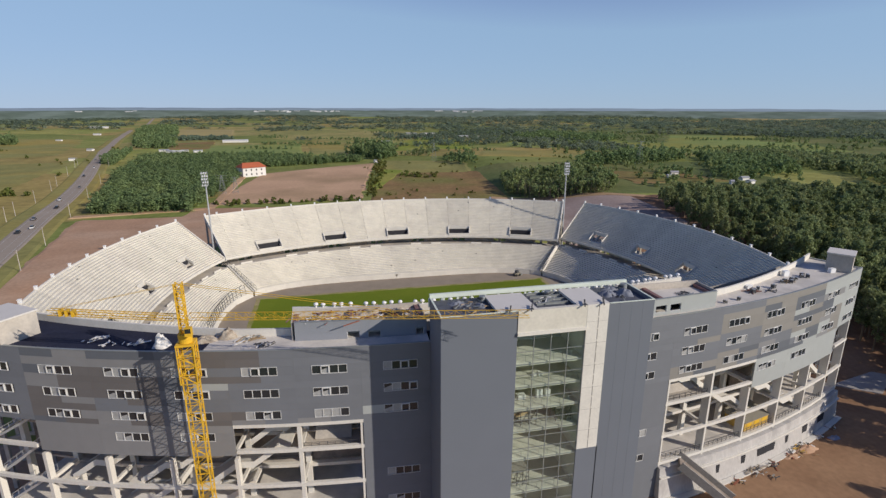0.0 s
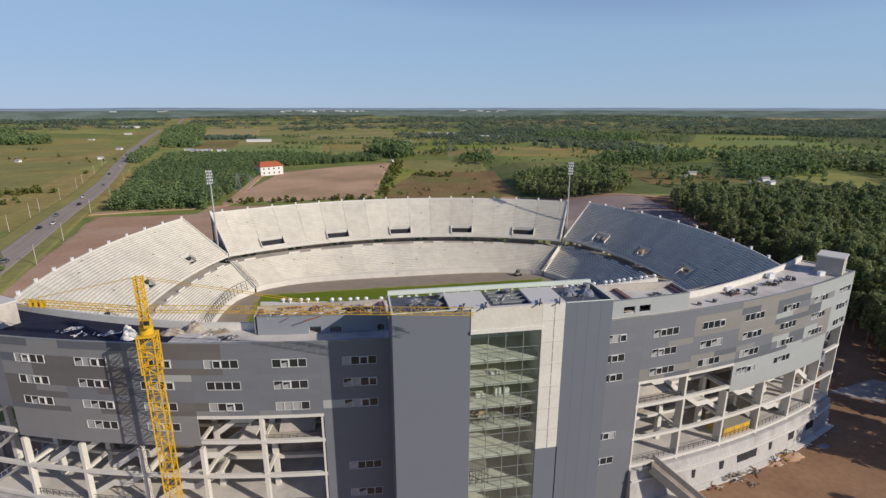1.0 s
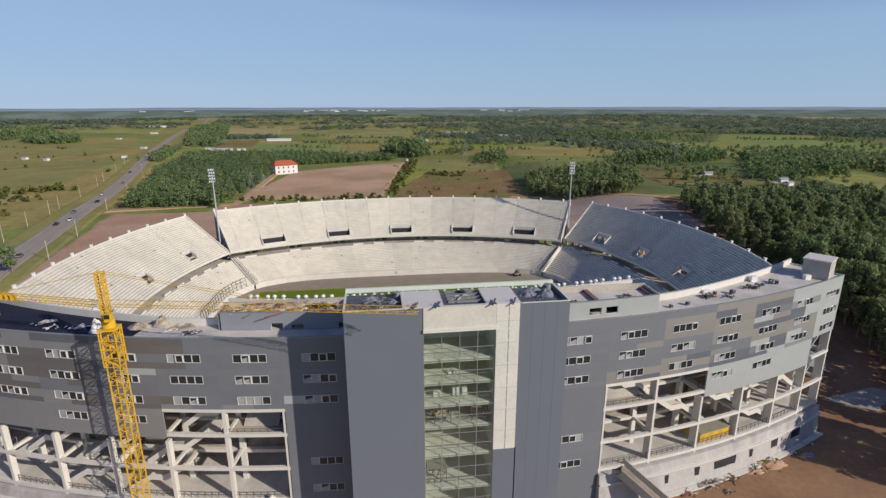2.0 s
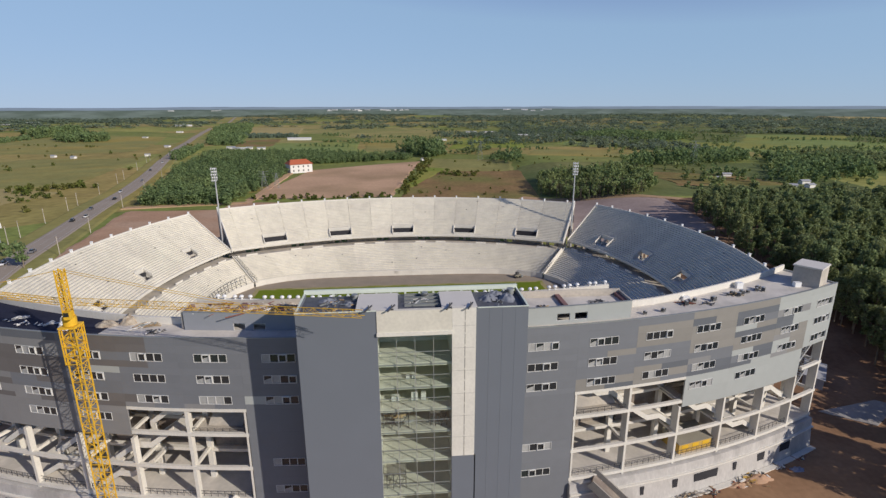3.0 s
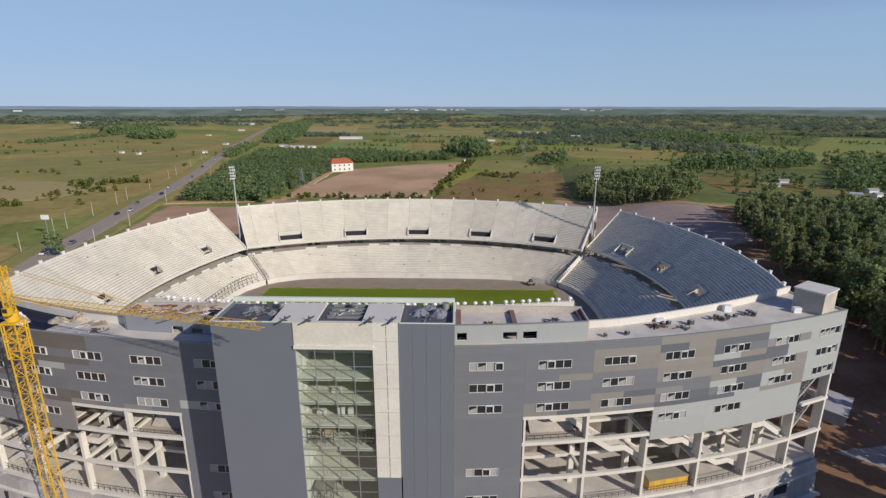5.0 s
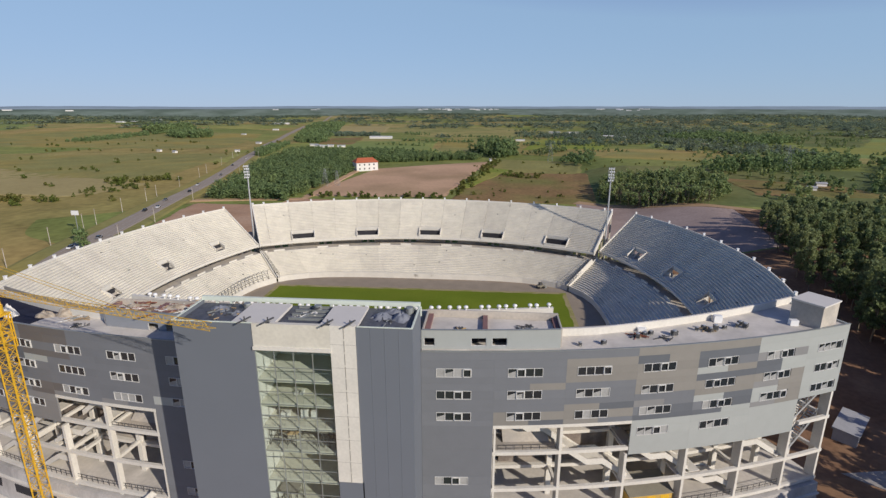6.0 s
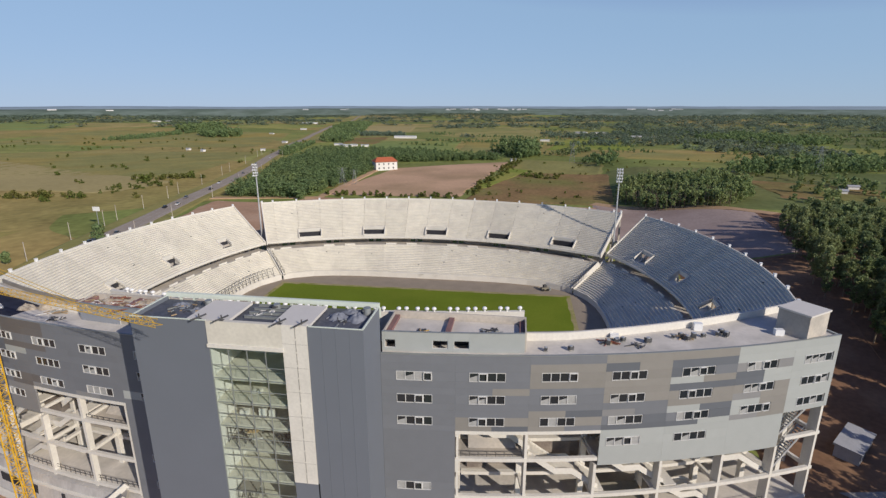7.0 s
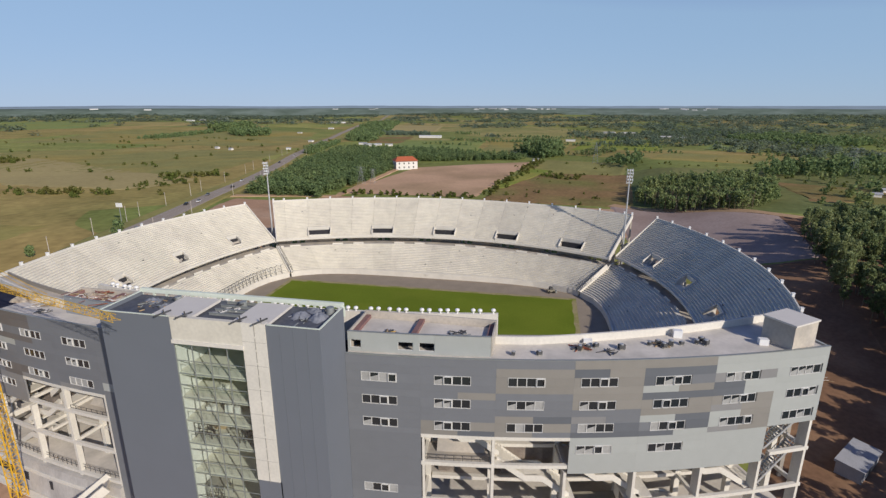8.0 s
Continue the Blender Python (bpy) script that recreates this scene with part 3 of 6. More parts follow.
        hexa(bm, [spot(A, radius - 0.15, UP_Z1 - 1.2), spot(B, radius - 0.15, UP_Z1 - 1.2), spot(B, radius + 0.15, UP_Z1 - 1.2), spot(A, radius + 0.15, UP_Z1 - 1.2),
                  spot(A, radius - 0.15, UP_Z1 + 0.55), spot(B, radius - 0.15, UP_Z1 + 0.55), spot(B, radius + 0.15, UP_Z1 + 0.55), spot(A, radius + 0.15, UP_Z1 + 0.55)])
        part("rim_wall", bm, CONC_WHITE, root)
        bm = bmesh.new()
        for fa, fb in ((0.0, 0.22), (0.44, 0.56), (0.8, 1.0)) if i % 2 else ((0.0, 1.0),):
            P, Q = A + (B - A) * fa, A + (B - A) * fb
            hexa(bm, [spot(P, r_in + 4.2, LOW_Z1 - 1), spot(Q, r_in + 4.2, LOW_Z1 - 1), spot(Q, r_in + 4.5, LOW_Z1 - 1), spot(P, r_in + 4.5, LOW_Z1 - 1),
                      spot(P, r_in + 4.2, UP_Z0 + 2.6), spot(Q, r_in + 4.2, UP_Z0 + 2.6), spot(Q, r_in + 4.5, UP_Z0 + 2.6), spot(P, r_in + 4.5, UP_Z0 + 2.6)])
        hexa(bm, [spot(A, r_in - 1.2, LOW_Z1 - 0.4), spot(B, r_in - 1.2, LOW_Z1 - 0.4), spot(B, r_in + 4.4, LOW_Z1 - 0.4), spot(A, r_in + 4.4, LOW_Z1 - 0.4),
                  spot(A, r_in - 1.2, LOW_Z1 - 0.05), spot(B, r_in - 1.2, LOW_Z1 - 0.05), spot(B, r_in + 4.4, LOW_Z1 - 0.05), spot(A, r_in + 4.4, LOW_Z1 - 0.05)])
        part("gallery", bm, CONC, root, "shaded concrete gallery under the upper tier")
        # gallery balustrade panels between short piers
        bm = bmesh.new()
        s0, s1 = c0 + (c1 - c0) * 0.1, c0 + (c1 - c0) * 0.6
        if not any(c0 < v < c1 for v in voms) or vom_half < 0.4 * sector:
            A2, B2 = math.radians(s0), math.radians(s1)
            hexa(bm, [spot(A2, r_in - 0.9, LOW_Z1), spot(B2, r_in - 0.9, LOW_Z1), spot(B2, r_in - 0.7, LOW_Z1), spot(A2, r_in - 0.7, LOW_Z1),
                      spot(A2, r_in - 0.9, LOW_Z1 + 0.6), spot(B2, r_in - 0.9, LOW_Z1 + 0.6), spot(B2, r_in - 0.7, LOW_Z1 + 0.6), spot(A2, r_in - 0.7, LOW_Z1 + 0.6)])
            part("balustrade", bm, CONC_WHITE, root)
        else:
            bm.free()
        bm = bmesh.new()
        b0, b1 = low_edge(c0, 0), low_edge(c1, 0)
        m0, m1 = low_edge(c0, 0.03), low_edge(c1, 0.03)
        hexa(bm, [(b0.x, b0.y, -0.5), (b1.x, b1.y, -0.5), (m1.x, m1.y, -0.5), (m0.x, m0.y, -0.5), (b0.x, b0.y, LOW_Z0 + 0.75), (b1.x, b1.y, LOW_Z0 + 0.75), (m1.x, m1.y, LOW_Z0 + 0.75), (m0.x, m0.y, LOW_Z0 + 0.75)])
        part("front_wall", bm, CONC_WHITE, root)
        # raker frame at the joint
        for c in ((c0, c1) if i == 0 else (c1,)):
            A = math.radians(c)
            bm = bmesh.new()
            beam(bm, spot(A, r_in + 0.4, UP_Z0 - 0.5), spot(A, radius, UP_Z1 - 0.9), 0.5, 0.9)
            for rr in (r_in + 4.3, radius - 6.5, radius - 0.4):
                z = UP_Z0 + (rr - r_in) / UP_RUN * (UP_Z1 - UP_Z0) - 0.8
                p = spot(A, rr, -1)
                beam(bm, (p.x, p.y, -1), (p.x, p.y, z), 0.6)
            beam(bm, spot(A, r_in + 4.3, UP_Z0 - 3), spot(A, radius - 0.4, UP_Z0 - 3), 0.4, 0.6)
            beam(bm, spot(A, radius - 6.5, UP_Z0 + 2.5), spot(A, radius - 0.4, UP_Z0 + 2.5), 0.4, 0.6)
            part("raker_frame", bm, CONC, root)
            bm = bmesh.new()
            p = spot(A, radius, 0)
            box(bm, p.x - 0.28, p.x + 0.28, p.y - 0.28, p.y + 0.28, UP_Z1 + 0.4, UP_Z1 + 1.15)
            box(bm, p.x - 0.34, p.x + 0.34, p.y - 0.34, p.y + 0.34, UP_Z1 + 1.15, UP_Z1 + 1.3)
            part("rim_post", bm, WHITE, root)
    # sloping parapets at both ends of each tier
    for c, s in ((a0, -1), (a1, 1)):
        A, B = math.radians(c), math.radians(c + s * 0.17)
        bm = bmesh.new()
        ri, ro = radius - UP_RUN - 0.25, radius
        hexa(bm, [spot(A, ri, UP_Z0 - 0.6), spot(B, ri, UP_Z0 - 0.6), spot(B, ro, UP_Z1 - 0.9), spot(A, ro, UP_Z1 - 0.9),
                  spot(A, ri, UP_Z0 + 0.95), spot(B, ri, UP_Z0 + 0.95), spot(B, ro, UP_Z1 + 0.7), spot(A, ro, UP_Z1 + 0.7)])
        bmesh.ops.recalc_face_normals(bm, faces=bm.faces)
        part("end_parapet", bm, CONC_WHITE, root)
        p, q = low_edge(c, 0), low_edge(c, 1)
        bm = bmesh.new()
        beam(bm, (p.x, p.y, LOW_Z0 + 0.4), (q.x, q.y, LOW_Z1 + 0.4), 0.35, 1.3)
        part("end_parapet", bm, CONC_WHITE, root)
    # gangway openings with cheek walls and a lobby coloured near black for its shade
    for v in voms:
        r0, r1 = vom_rows
        run, rise = UP_RUN / UR, (UP_Z1 - UP_Z0) / UR
        ri, ro = radius - UP_RUN + r0 * run, radius - UP_RUN + r1 * run
        z0, z1 = UP_Z0 + r0 * rise, UP_Z0 + r1 * rise
        bm = bmesh.new()
        for s in (-1, 1):
            A, B = math.radians(v + s * vom_half), math.radians(v + s * (vom_half + 0.12))
            if s < 0:
                A, B = B, A
            hexa(bm, [spot(A, ri, z0 - 1.0), spot(B, ri, z0 - 1.0), spot(B, ro, z0 - 1.0), spot(A, ro, z0 - 1.0), spot(A, ri, z0 + 1.2), spot(B, ri, z0 + 1.2), spot(B, ro, z1 + 0.9), spot(A, ro, z1 + 0.9)])
        A, B = math.radians(v - vom_half), math.radians(v + vom_half)
        hexa(bm, [spot(A, ro, z1 - 0.3), spot(B, ro, z1 - 0.3), spot(B, ro + 0.25, z1 - 0.3), spot(A, ro + 0.25, z1 - 0.3), spot(A, ro, z1 + 0.95), spot(B, ro, z1 + 0.95), spot(B, ro + 0.25, z1 + 0.95), spot(A, ro + 0.25, z1 + 0.95)])
        if vom_half > 1.8:
            hexa(bm, [spot(A, ri - 0.2, z0 - 0.4), spot(B, ri - 0.2, z0 - 0.4), spot(B, ri, z0 - 0.4), spot(A, ri, z0 - 0.4), spot(A, ri - 0.2, z0 + 1.0), spot(B, ri - 0.2, z0 + 1.0), spot(B, ri, z0 + 1.0), spot(A, ri, z0 + 1.0)])
        part("gangway_surround", bm, CONC_WHITE, root)
        bm = bmesh.new()
        hexa(bm, [spot(A, ri, z0 - 0.3), spot(B, ri, z0 - 0.3), spot(B, ro + 5, z0 - 0.3), spot(A, ro + 5, z0 - 0.3), spot(A, ri, z0 - 0.1), spot(B, ri, z0 - 0.1), spot(B, ro + 5, z0 - 0.1), spot(A, ro + 5, z0 - 0.1)])
        if through_light:
            part("gangway_floor", bm, CONC_STAND, root)
            continue
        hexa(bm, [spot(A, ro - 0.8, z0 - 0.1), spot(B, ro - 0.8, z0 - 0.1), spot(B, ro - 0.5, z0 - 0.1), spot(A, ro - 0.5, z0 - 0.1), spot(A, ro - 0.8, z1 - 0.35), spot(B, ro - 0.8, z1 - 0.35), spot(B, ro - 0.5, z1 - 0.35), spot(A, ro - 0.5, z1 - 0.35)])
        part("gangway_lobby", bm, SHADE_BLACK, root, "gangway lobby coloured near black for shade under the tier")
    rng = random.Random(len(label))
    for k in range(scraps):
        a = rng.uniform(a0 + 3, a1 - 3)
        if k % 3:
            row = rng.randrange(2, LR - 1)
            p = low_edge(a, (row + 0.55) / LR)
            z = LOW_Z0 + (row + 1) * (LOW_Z1 - LOW_Z0) / LR
        else:
            row = rng.randrange(9, UR - 1)
            p = spot(math.radians(a), inner + (row + 0.55) * UP_RUN / UR, 0)
            z = UP_Z0 + (row + 1) * (UP_Z1 - UP_Z0) / UR
        c = rng.uniform(0, math.pi)
        bm = bmesh.new()
        for q in range(3):
            d = Vector((math.cos(c + 0.5 * q), math.sin(c + 0.5 * q), 0)) * rng.uniform(0.2, 0.34)
            o = Vector((p.x + rng.uniform(-0.1, 0.1), p.y + rng.uniform(-0.1, 0.1), z + 0.03 + 0.07 * q))
            beam(bm, o - d, o + d, 0.16, 0.06)
        solo("scrap_board", bm, STEEL_DARK, "few dark boards lying on a terrace step", "board", group="terrace scraps")
    return spot


def far_bottom(u):
    x = -55.0 + 110.0 * u
    return x, ring_y(x)


def right_bottom(u):
    y = 46.0 + 80.0 * u
    return ring_x(y), y


def left_bottom(u):
    y = 46.0 + 80.0 * u
    return -ring_x(y), y


stand("far_grandstand", (0, 23.8), 147.0, -30.2, 30.4, 3.85, 0.4, (-22.7, -11.15, 0.4, 11.95, 23.5), 1.925, (1, 6), (0, 1, 1, 0), far_bottom,
      "pale two-tier concrete grandstand curving behind the pitch")
stand("right_grandstand", (-19.0, 88), 116.5, -24, 29.5, 4.5, 0.8, (20.6, 8.6, -4.4, -17.0), 1.7, (3, 8), (1, 0, 0, 1), right_bottom,
      "two-tier concrete grandstand lying in its own shadow", UP_RUN=16.2, through_light=True)
stand("left_grandstand", (47.7, 84), 142.0, -20, 24, 3.65, 0.0, (16.9, 5.9, -5.2, -16.0), 0.95, (4, 8), (-1, 0, 0, 1), left_bottom,
      "sunlit pale two-tier concrete grandstand")

# ---- main building: facade on a shallow arc ----


def F(x):
    return 7.6 + 5.0e-4 * abs(x) ** 2.35


def fp(x, d, z):
    """A point of the facade arc at x, d metres outwards."""
    s = math.copysign(5.0e-4 * 2.35 * abs(x) ** 1.35, x)
    q = math.hypot(s, 1)
    return (x + d * s / q, F(x) - d / q, z)


def fbox(bm, x0, x1, d0, d1, z0, z1):
    hexa(bm, [fp(x0, d1, z0), fp(x1, d1, z0), fp(x1, d0, z0), fp(x0, d0, z0), fp(x0, d1, z1), fp(x1, d1, z1), fp(x1, d0, z1), fp(x0, d0, z1)])


def fband(bm, x0, x1, d0, d1, z0, z1, step=3.0):
    """A solid strip that follows the facade arc."""
    n = max(1, round((x1 - x0) / step))
    rings = []
    for k in range(n + 1):
        x = x0 + (x1 - x0) * k / n
        rings.append([bm.verts.new(fp(x, d, z)) for d, z in ((d1, z0), (d0, z0), (d0, z1), (d1, z1))])
    for p, q in zip(rings, rings[1:]):
        for k in range(4):
            bm.faces.new((p[k], p[(k + 1) % 4], q[(k + 1) % 4], q[k]))
    bm.faces.new(rings[0][::-1])
    bm.faces.new(rings[-1])
    bmesh.ops.recalc_face_normals(bm, faces=bm.faces)


def fstrip(bm, x0, x1, section, step=3.0):
    """A solid that follows the arc; section(x) gives its corners as (outwards, z)."""
    n = max(1, round((x1 - x0) / step))
    rings = [[bm.verts.new(fp(x, d, z)) for d, z in section(x)] for x in (x0 + (x1 - x0) * k / n for k in range(n + 1))]
    m = len(rings[0])
    for p, q in zip(rings, rings[1:]):
        for k in range(m):
            bm.faces.new((p[k], p[(k + 1) % m], q[(k + 1) % m], q[k]))
    bm.faces.new(rings[0][::-1])
    bm.faces.new(rings[-1])
    bmesh.ops.recalc_face_normals(bm, faces=bm.faces)


building = thing("main_building", "unfinished stadium main building with grey patchwork cladding", "building")
RIGHT_BAYS = [16.47, 26.6, 36.6, 46.7, 55.8, 65.3, 74.0, 81.4]
LEFT_BAYS = [-14.0, -24.0, -33.2, -42.3, -51.7, -61.0, -70.5, -79.5]
ROWS_Z = [33.5, 32.25, 31.0, 29.65, 28.6, 27.55, 26.2, 25.15, 24.1, 22.75, 21.9]
# two columns (near the tower, away from it) of colour letters by row, for each bay
RIGHT_PAT = [("gggggggggg", "gggggggggg"), ("ggggggggtt", "ggggtgggtd"), ("gtttgggttt", "gtttgggdtg"), ("tdttttgmgd", "ttttttggdd"),
             ("tddldttlgd", "tdgtdttddl"), ("llmddtmllm", "llmllttttt"), ("llllllllll", "llllllllll")]
LEFT_PAT = [("gggggggggg", "gggggggglg"), ("gggggggggg", "gggggggggm"), ("gggggggggg", "bbgbggggbm"), ("bbgblgggbb", "gmmddgdggg"),
            ("dmmbbbbgbb", "dmbbbbggmm"), ("mmbbbbmbmb", "dmdmmbbbbd"), ("gggggggggg", "gbggdggggg")]


def window_mesh(width, height, open_sash):
    bm = bmesh.new()
    f = 0.06
    for x0, x1, z0, z1 in ((0, width, 0, f), (0, width, height - f, height), (0, f, f, height - f), (width - f, width, f, height - f)):
        box(bm, x0, x1, -0.06, 0.12, z0, z1)
    n = max(2, round(width / 1.22))
    for k in range(1, n):
        x = width * k / n
        box(bm, x - 0.05, x + 0.05, -0.06, 0.12, f, height - f)
    if open_sash is not None and open_sash < n:
        x0, x1 = width * open_sash / n + 0.04, width * (open_sash + 1) / n - 0.04
        for a0, a1, c0, c1 in ((x0, x1, f, f + 0.1), (x0, x1, height - f - 0.1, height - f), (x0, x0 + 0.1, f, height - f), (x1 - 0.1, x1, f, height - f)):
            box(bm, a0, a1, -0.16, -0.05, c0, c1)
    me = bpy.data.meshes.new("window")
    bm.to_mesh(me)
    bm.free()
    me.materials.append(FRAME_WHITE)
    return me


def pane_mesh(width, height, kind):
    """One light of a window: a clear dark pane, one painted pale for a reflection, or one pale up to half its height.
    """
    bm = bmesh.new()
    n = max(2, round(width / 1.22))
    wv = width / n - 0.1
    box(bm, 0, wv, 0.03, 0.05, 0.09, height - 0.09)
    if kind == "half":
        hexa(bm, [(0, 0.012, 0.09), (wv, 0.012, 0.09), (wv, 0.026, 0.09), (0, 0.026, 0.09), (0, 0.012, height * 0.42), (wv, 0.012, height * 0.7), (wv, 0.026, height * 0.7), (0, 0.026, height * 0.42)])
    me = bpy.data.meshes.new("pane")
    bm.to_mesh(me)
    bm.free()
    me.materials.append(PANE_REFLECTION if kind == "reflecting" else PANE)
    if kind == "half":
        me.materials.append(PANE_REFLECTION)
        for p in list(me.polygons)[6:]:
            p.material_index = 1
    return me


WIN_CACHE = {}


def add_window(x, z_top, width=4.9, height=1.35, seed=0, parent=None, m=None):
    rng = random.Random(seed)
    sash = rng.choice([None, 1, 2, 2, 3])
    key = (round(width, 1), sash)
    if key not in WIN_CACHE:
        WIN_CACHE[key] = window_mesh(width, height, sash)
    for kind in ("clear", "reflecting", "half"):
        if (key[0], kind) not in WIN_CACHE:
            WIN_CACHE[(key[0], kind)] = pane_mesh(width, height, kind)
    if m is None:
        a, b = Vector(fp(x, 0.0, z_top - height)), Vector(fp(x + width * 0.985, 0.0, z_top - height))
        m = Matrix.Translation(a) @ Matrix.Rotation(math.atan2(b.y - a.y, b.x - a.x), 4, "Z")
    win = share("window", WIN_CACHE[key], parent or building, m)
    n = max(2, round(width / 1.22))
    for k in range(n):
        pick = rng.random()
        kind = ("reflecting" if pick < (0.35 if x < 16 else 0.16) else "half" if pick < (0.72 if x < 16 else 0.5) else "clear") if k < n / 2 else ("reflecting" if pick < 0.06 else "half" if pick < 0.2 else "clear")
        share("pane", WIN_CACHE[(key[0], kind)], win, Matrix.Translation((width * k / n + 0.05, 0, 0)))
    return win


def clad_bay(b_in, b_out, cols, w_left, floor_z, seed, low_row=None, low_clad="l"):
    """One bay of cladding with three windows; b_in is the edge nearer the tower."""
    x0, x1 = min(b_in, b_out), max(b_in, b_out)
    wl, wr = w_left, w_left + 4.83
    first, second = cols if b_out > b_in else cols[::-1]
    mid = 0.5 * (x0 + x1)
    for r in range(len(ROWS_Z) - 1):
        z1, z0 = ROWS_Z[r], ROWS_Z[r + 1]
        windowed = r in (2, 5, 8)
        spans = [(x0, wl, first[r]), (wr, x1, second[r])] if windowed else ([(x0, x1, first[r])] if first[r] == second[r] else [(x0, mid, first[r]), (mid, x1, second[r])])
        for s0, s1, c in spans:
            if s1 - s0 > 0.05:
                bm = bmesh.new()
                fband(bm, s0 + 0.004, s1 - 0.004, -0.25, 0.0, z0 + 0.004, z1 - 0.004, 3.2)
                part("cladding_panel", bm, CLAD[c], building)
    for k, zt in enumerate((31.0, 27.55, 24.1)):
        add_window(wl, zt, seed=seed * 10 + k)
    if floor_z < 21.5:
        bands = [21.9, 20.7, 19.35, floor_z] if low_row else [21.9, floor_z]
        for r in range(len(bands) - 1):
            z1, z0 = bands[r], bands[r + 1]
            spans = [(x0, wl), (wr, x1)] if low_row and r == 1 else [(x0, x1)]
            for s0, s1 in spans:
                bm = bmesh.new()
                fband(bm, s0 + 0.004, s1 - 0.004, -0.25, 0.0, z0 + 0.004, z1 - 0.004, 3.2)
                part("cladding_panel", bm, CLAD[low_clad], building)
        if low_row:
            add_window(wl, 20.7, seed=seed * 10 + 5)


RIGHT_WIN = [18.55, 28.45, 38.15, 47.6, 57.3, 66.8, 75.9]
LEFT_WIN = [-20.9, -30.8, -40.3, -49.7, -58.9, -68.2, -77.4]
for k in range(7):
    low = k in (3, 4, 5)
    clad_bay(RIGHT_BAYS[k], RIGHT_BAYS[k + 1], RIGHT_PAT[k], RIGHT_WIN[k], 21.9 if not low else 16.15, k + 1, low_row=low and k < 5)
    clad_bay(LEFT_BAYS[k], LEFT_BAYS[k + 1], LEFT_PAT[k], LEFT_WIN[k], 21.9 if not low else 16.9, k + 21, low_row=low and k < 5, low_clad="m")
# full-height cladding beside the tower, with two lower windows
for x0, x1, wl in ((16.47, 26.6, 18.3), (-24.0, -14.0, -20.7)):
    zs = [21.9, 18.0, 13.3, 11.95, 9.9, 8.4, 7.05, -2.0]
    for r in range(len(zs) - 1):
        spans = [(x0, wl), (wl + 4.83, x1)] if r in (2, 5) else [(x0, x1)]
        for s0, s1 in spans:
            bm = bmesh.new()
            fband(bm, s0 + 0.004, s1 - 0.004, -0.25, 0.0, zs[r + 1] + 0.004, zs[r] - 0.004, 3.2)
            part("cladding_panel", bm, CLAD["t" if (r == 1 and x0 > 0 and s0 > 20) else "g"], building)
    add_window(wl, 13.3, seed=int(x0) + 90)
    add_window(wl, 8.4, seed=int(x0) + 91)

# floors, columns and beams behind the open bays
SLABS = (5.7, 11.2, 17.2)


def beam_top(x, z):
    return z + (0.5 if x < 0 else 0.3 if z > 17 else 0.0)


for x0, x1 in ((26.6, 81.3), (-80.0, -24.0)):
    for z in SLABS:
        bm = bmesh.new()
        fband(bm, x0, x1, -15, -0.5 if z < 6 else -5.75, z - 0.35, z, 4)
        part("floor_slab", bm, ROOF_PALE if z < 6 else CONC, building)
        rise = beam_top(x0, z) if z > 6 else z + 0.08
        for e0, e1 in ((x0, x1),) if z < 17 else ((26.6, 46.6), (75.2, 81.3)) if x0 > 0 else ((-80.0, -71.2), (-42.2, -24.0)):
            bm = bmesh.new()
            fband(bm, e0, e1, -0.5, 0.02, rise - 0.55, rise, 4)
            part("edge_beam", bm, CONC_WHITE, building)
    for z in (21.95, 25.4, 28.85):
        bm = bmesh.new()
        fband(bm, x0, x1, -15, -0.3, z, z + 0.35, 4)
        part("floor_slab", bm, CONC, building)
    # rear wall in the darker concrete, deep shade put into its colour
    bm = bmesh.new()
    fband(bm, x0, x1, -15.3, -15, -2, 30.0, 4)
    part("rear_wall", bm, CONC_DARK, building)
    # near-black wall paints in the unlit rooms behind the windows
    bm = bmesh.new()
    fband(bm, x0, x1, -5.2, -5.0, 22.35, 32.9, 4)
    part("room_wall", bm, SHADE_BLACK, building)
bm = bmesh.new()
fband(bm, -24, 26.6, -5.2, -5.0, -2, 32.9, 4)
part("room_wall", bm, SHADE_BLACK, building)
for x0, x1 in ((26.6, 46.7), (-42.3, -24.0)):
    bm = bmesh.new()
    fband(bm, x0, x1, -0.6, 0.06, 21.45, 21.95, 4)
    part("lintel", bm, CONC_WHITE, building)
cols_x = [26.9, 36.5, 46.4, 56.0, 65.4, 74.0, 80.9, -24.3, -33.2, -42.4, -51.7, -61.0, -70.5, -79.2]
for x in cols_x:
    top = 21.9 if abs(x) < 40 or abs(x) > 78 else 16.2
    bm = bmesh.new()
    half, deep = (0.15, 0.6) if x in (26.9, -24.3) else (0.2, 1.6) if x > 0 else (0.26, 0.95)
    fbox(bm, x - half, x + half, -deep, -0.05, -2, top)
    part("column", bm, CONC_WHITE, building)
    bm = bmesh.new()
    fbox(bm, x - 0.42, x + 0.42, -5.75, -4.95, 5.7, 21.9)
    part("inner_column", bm, CONC_WHITE, building)
    for z in (11.2, 17.2):
        bm = bmesh.new()
        fbox(bm, x - 0.22, x + 0.22, -4.95, -0.5, beam_top(x, z) - 0.55, beam_top(x, z) - 0.02)
        part("radial_beam", bm, CONC_WHITE, building)
# floor fields beside the tower, and short landings at the stairs; the rest of the front bay is a void
for x0, x1 in ((26.9, 36.2), (-32.9, -24.3)):
    bm = bmesh.new()
    fband(bm, x0, x1, -4.7, -0.5, 16.9, 17.2, 4)
    part("floor_slab", bm, CONC, building)
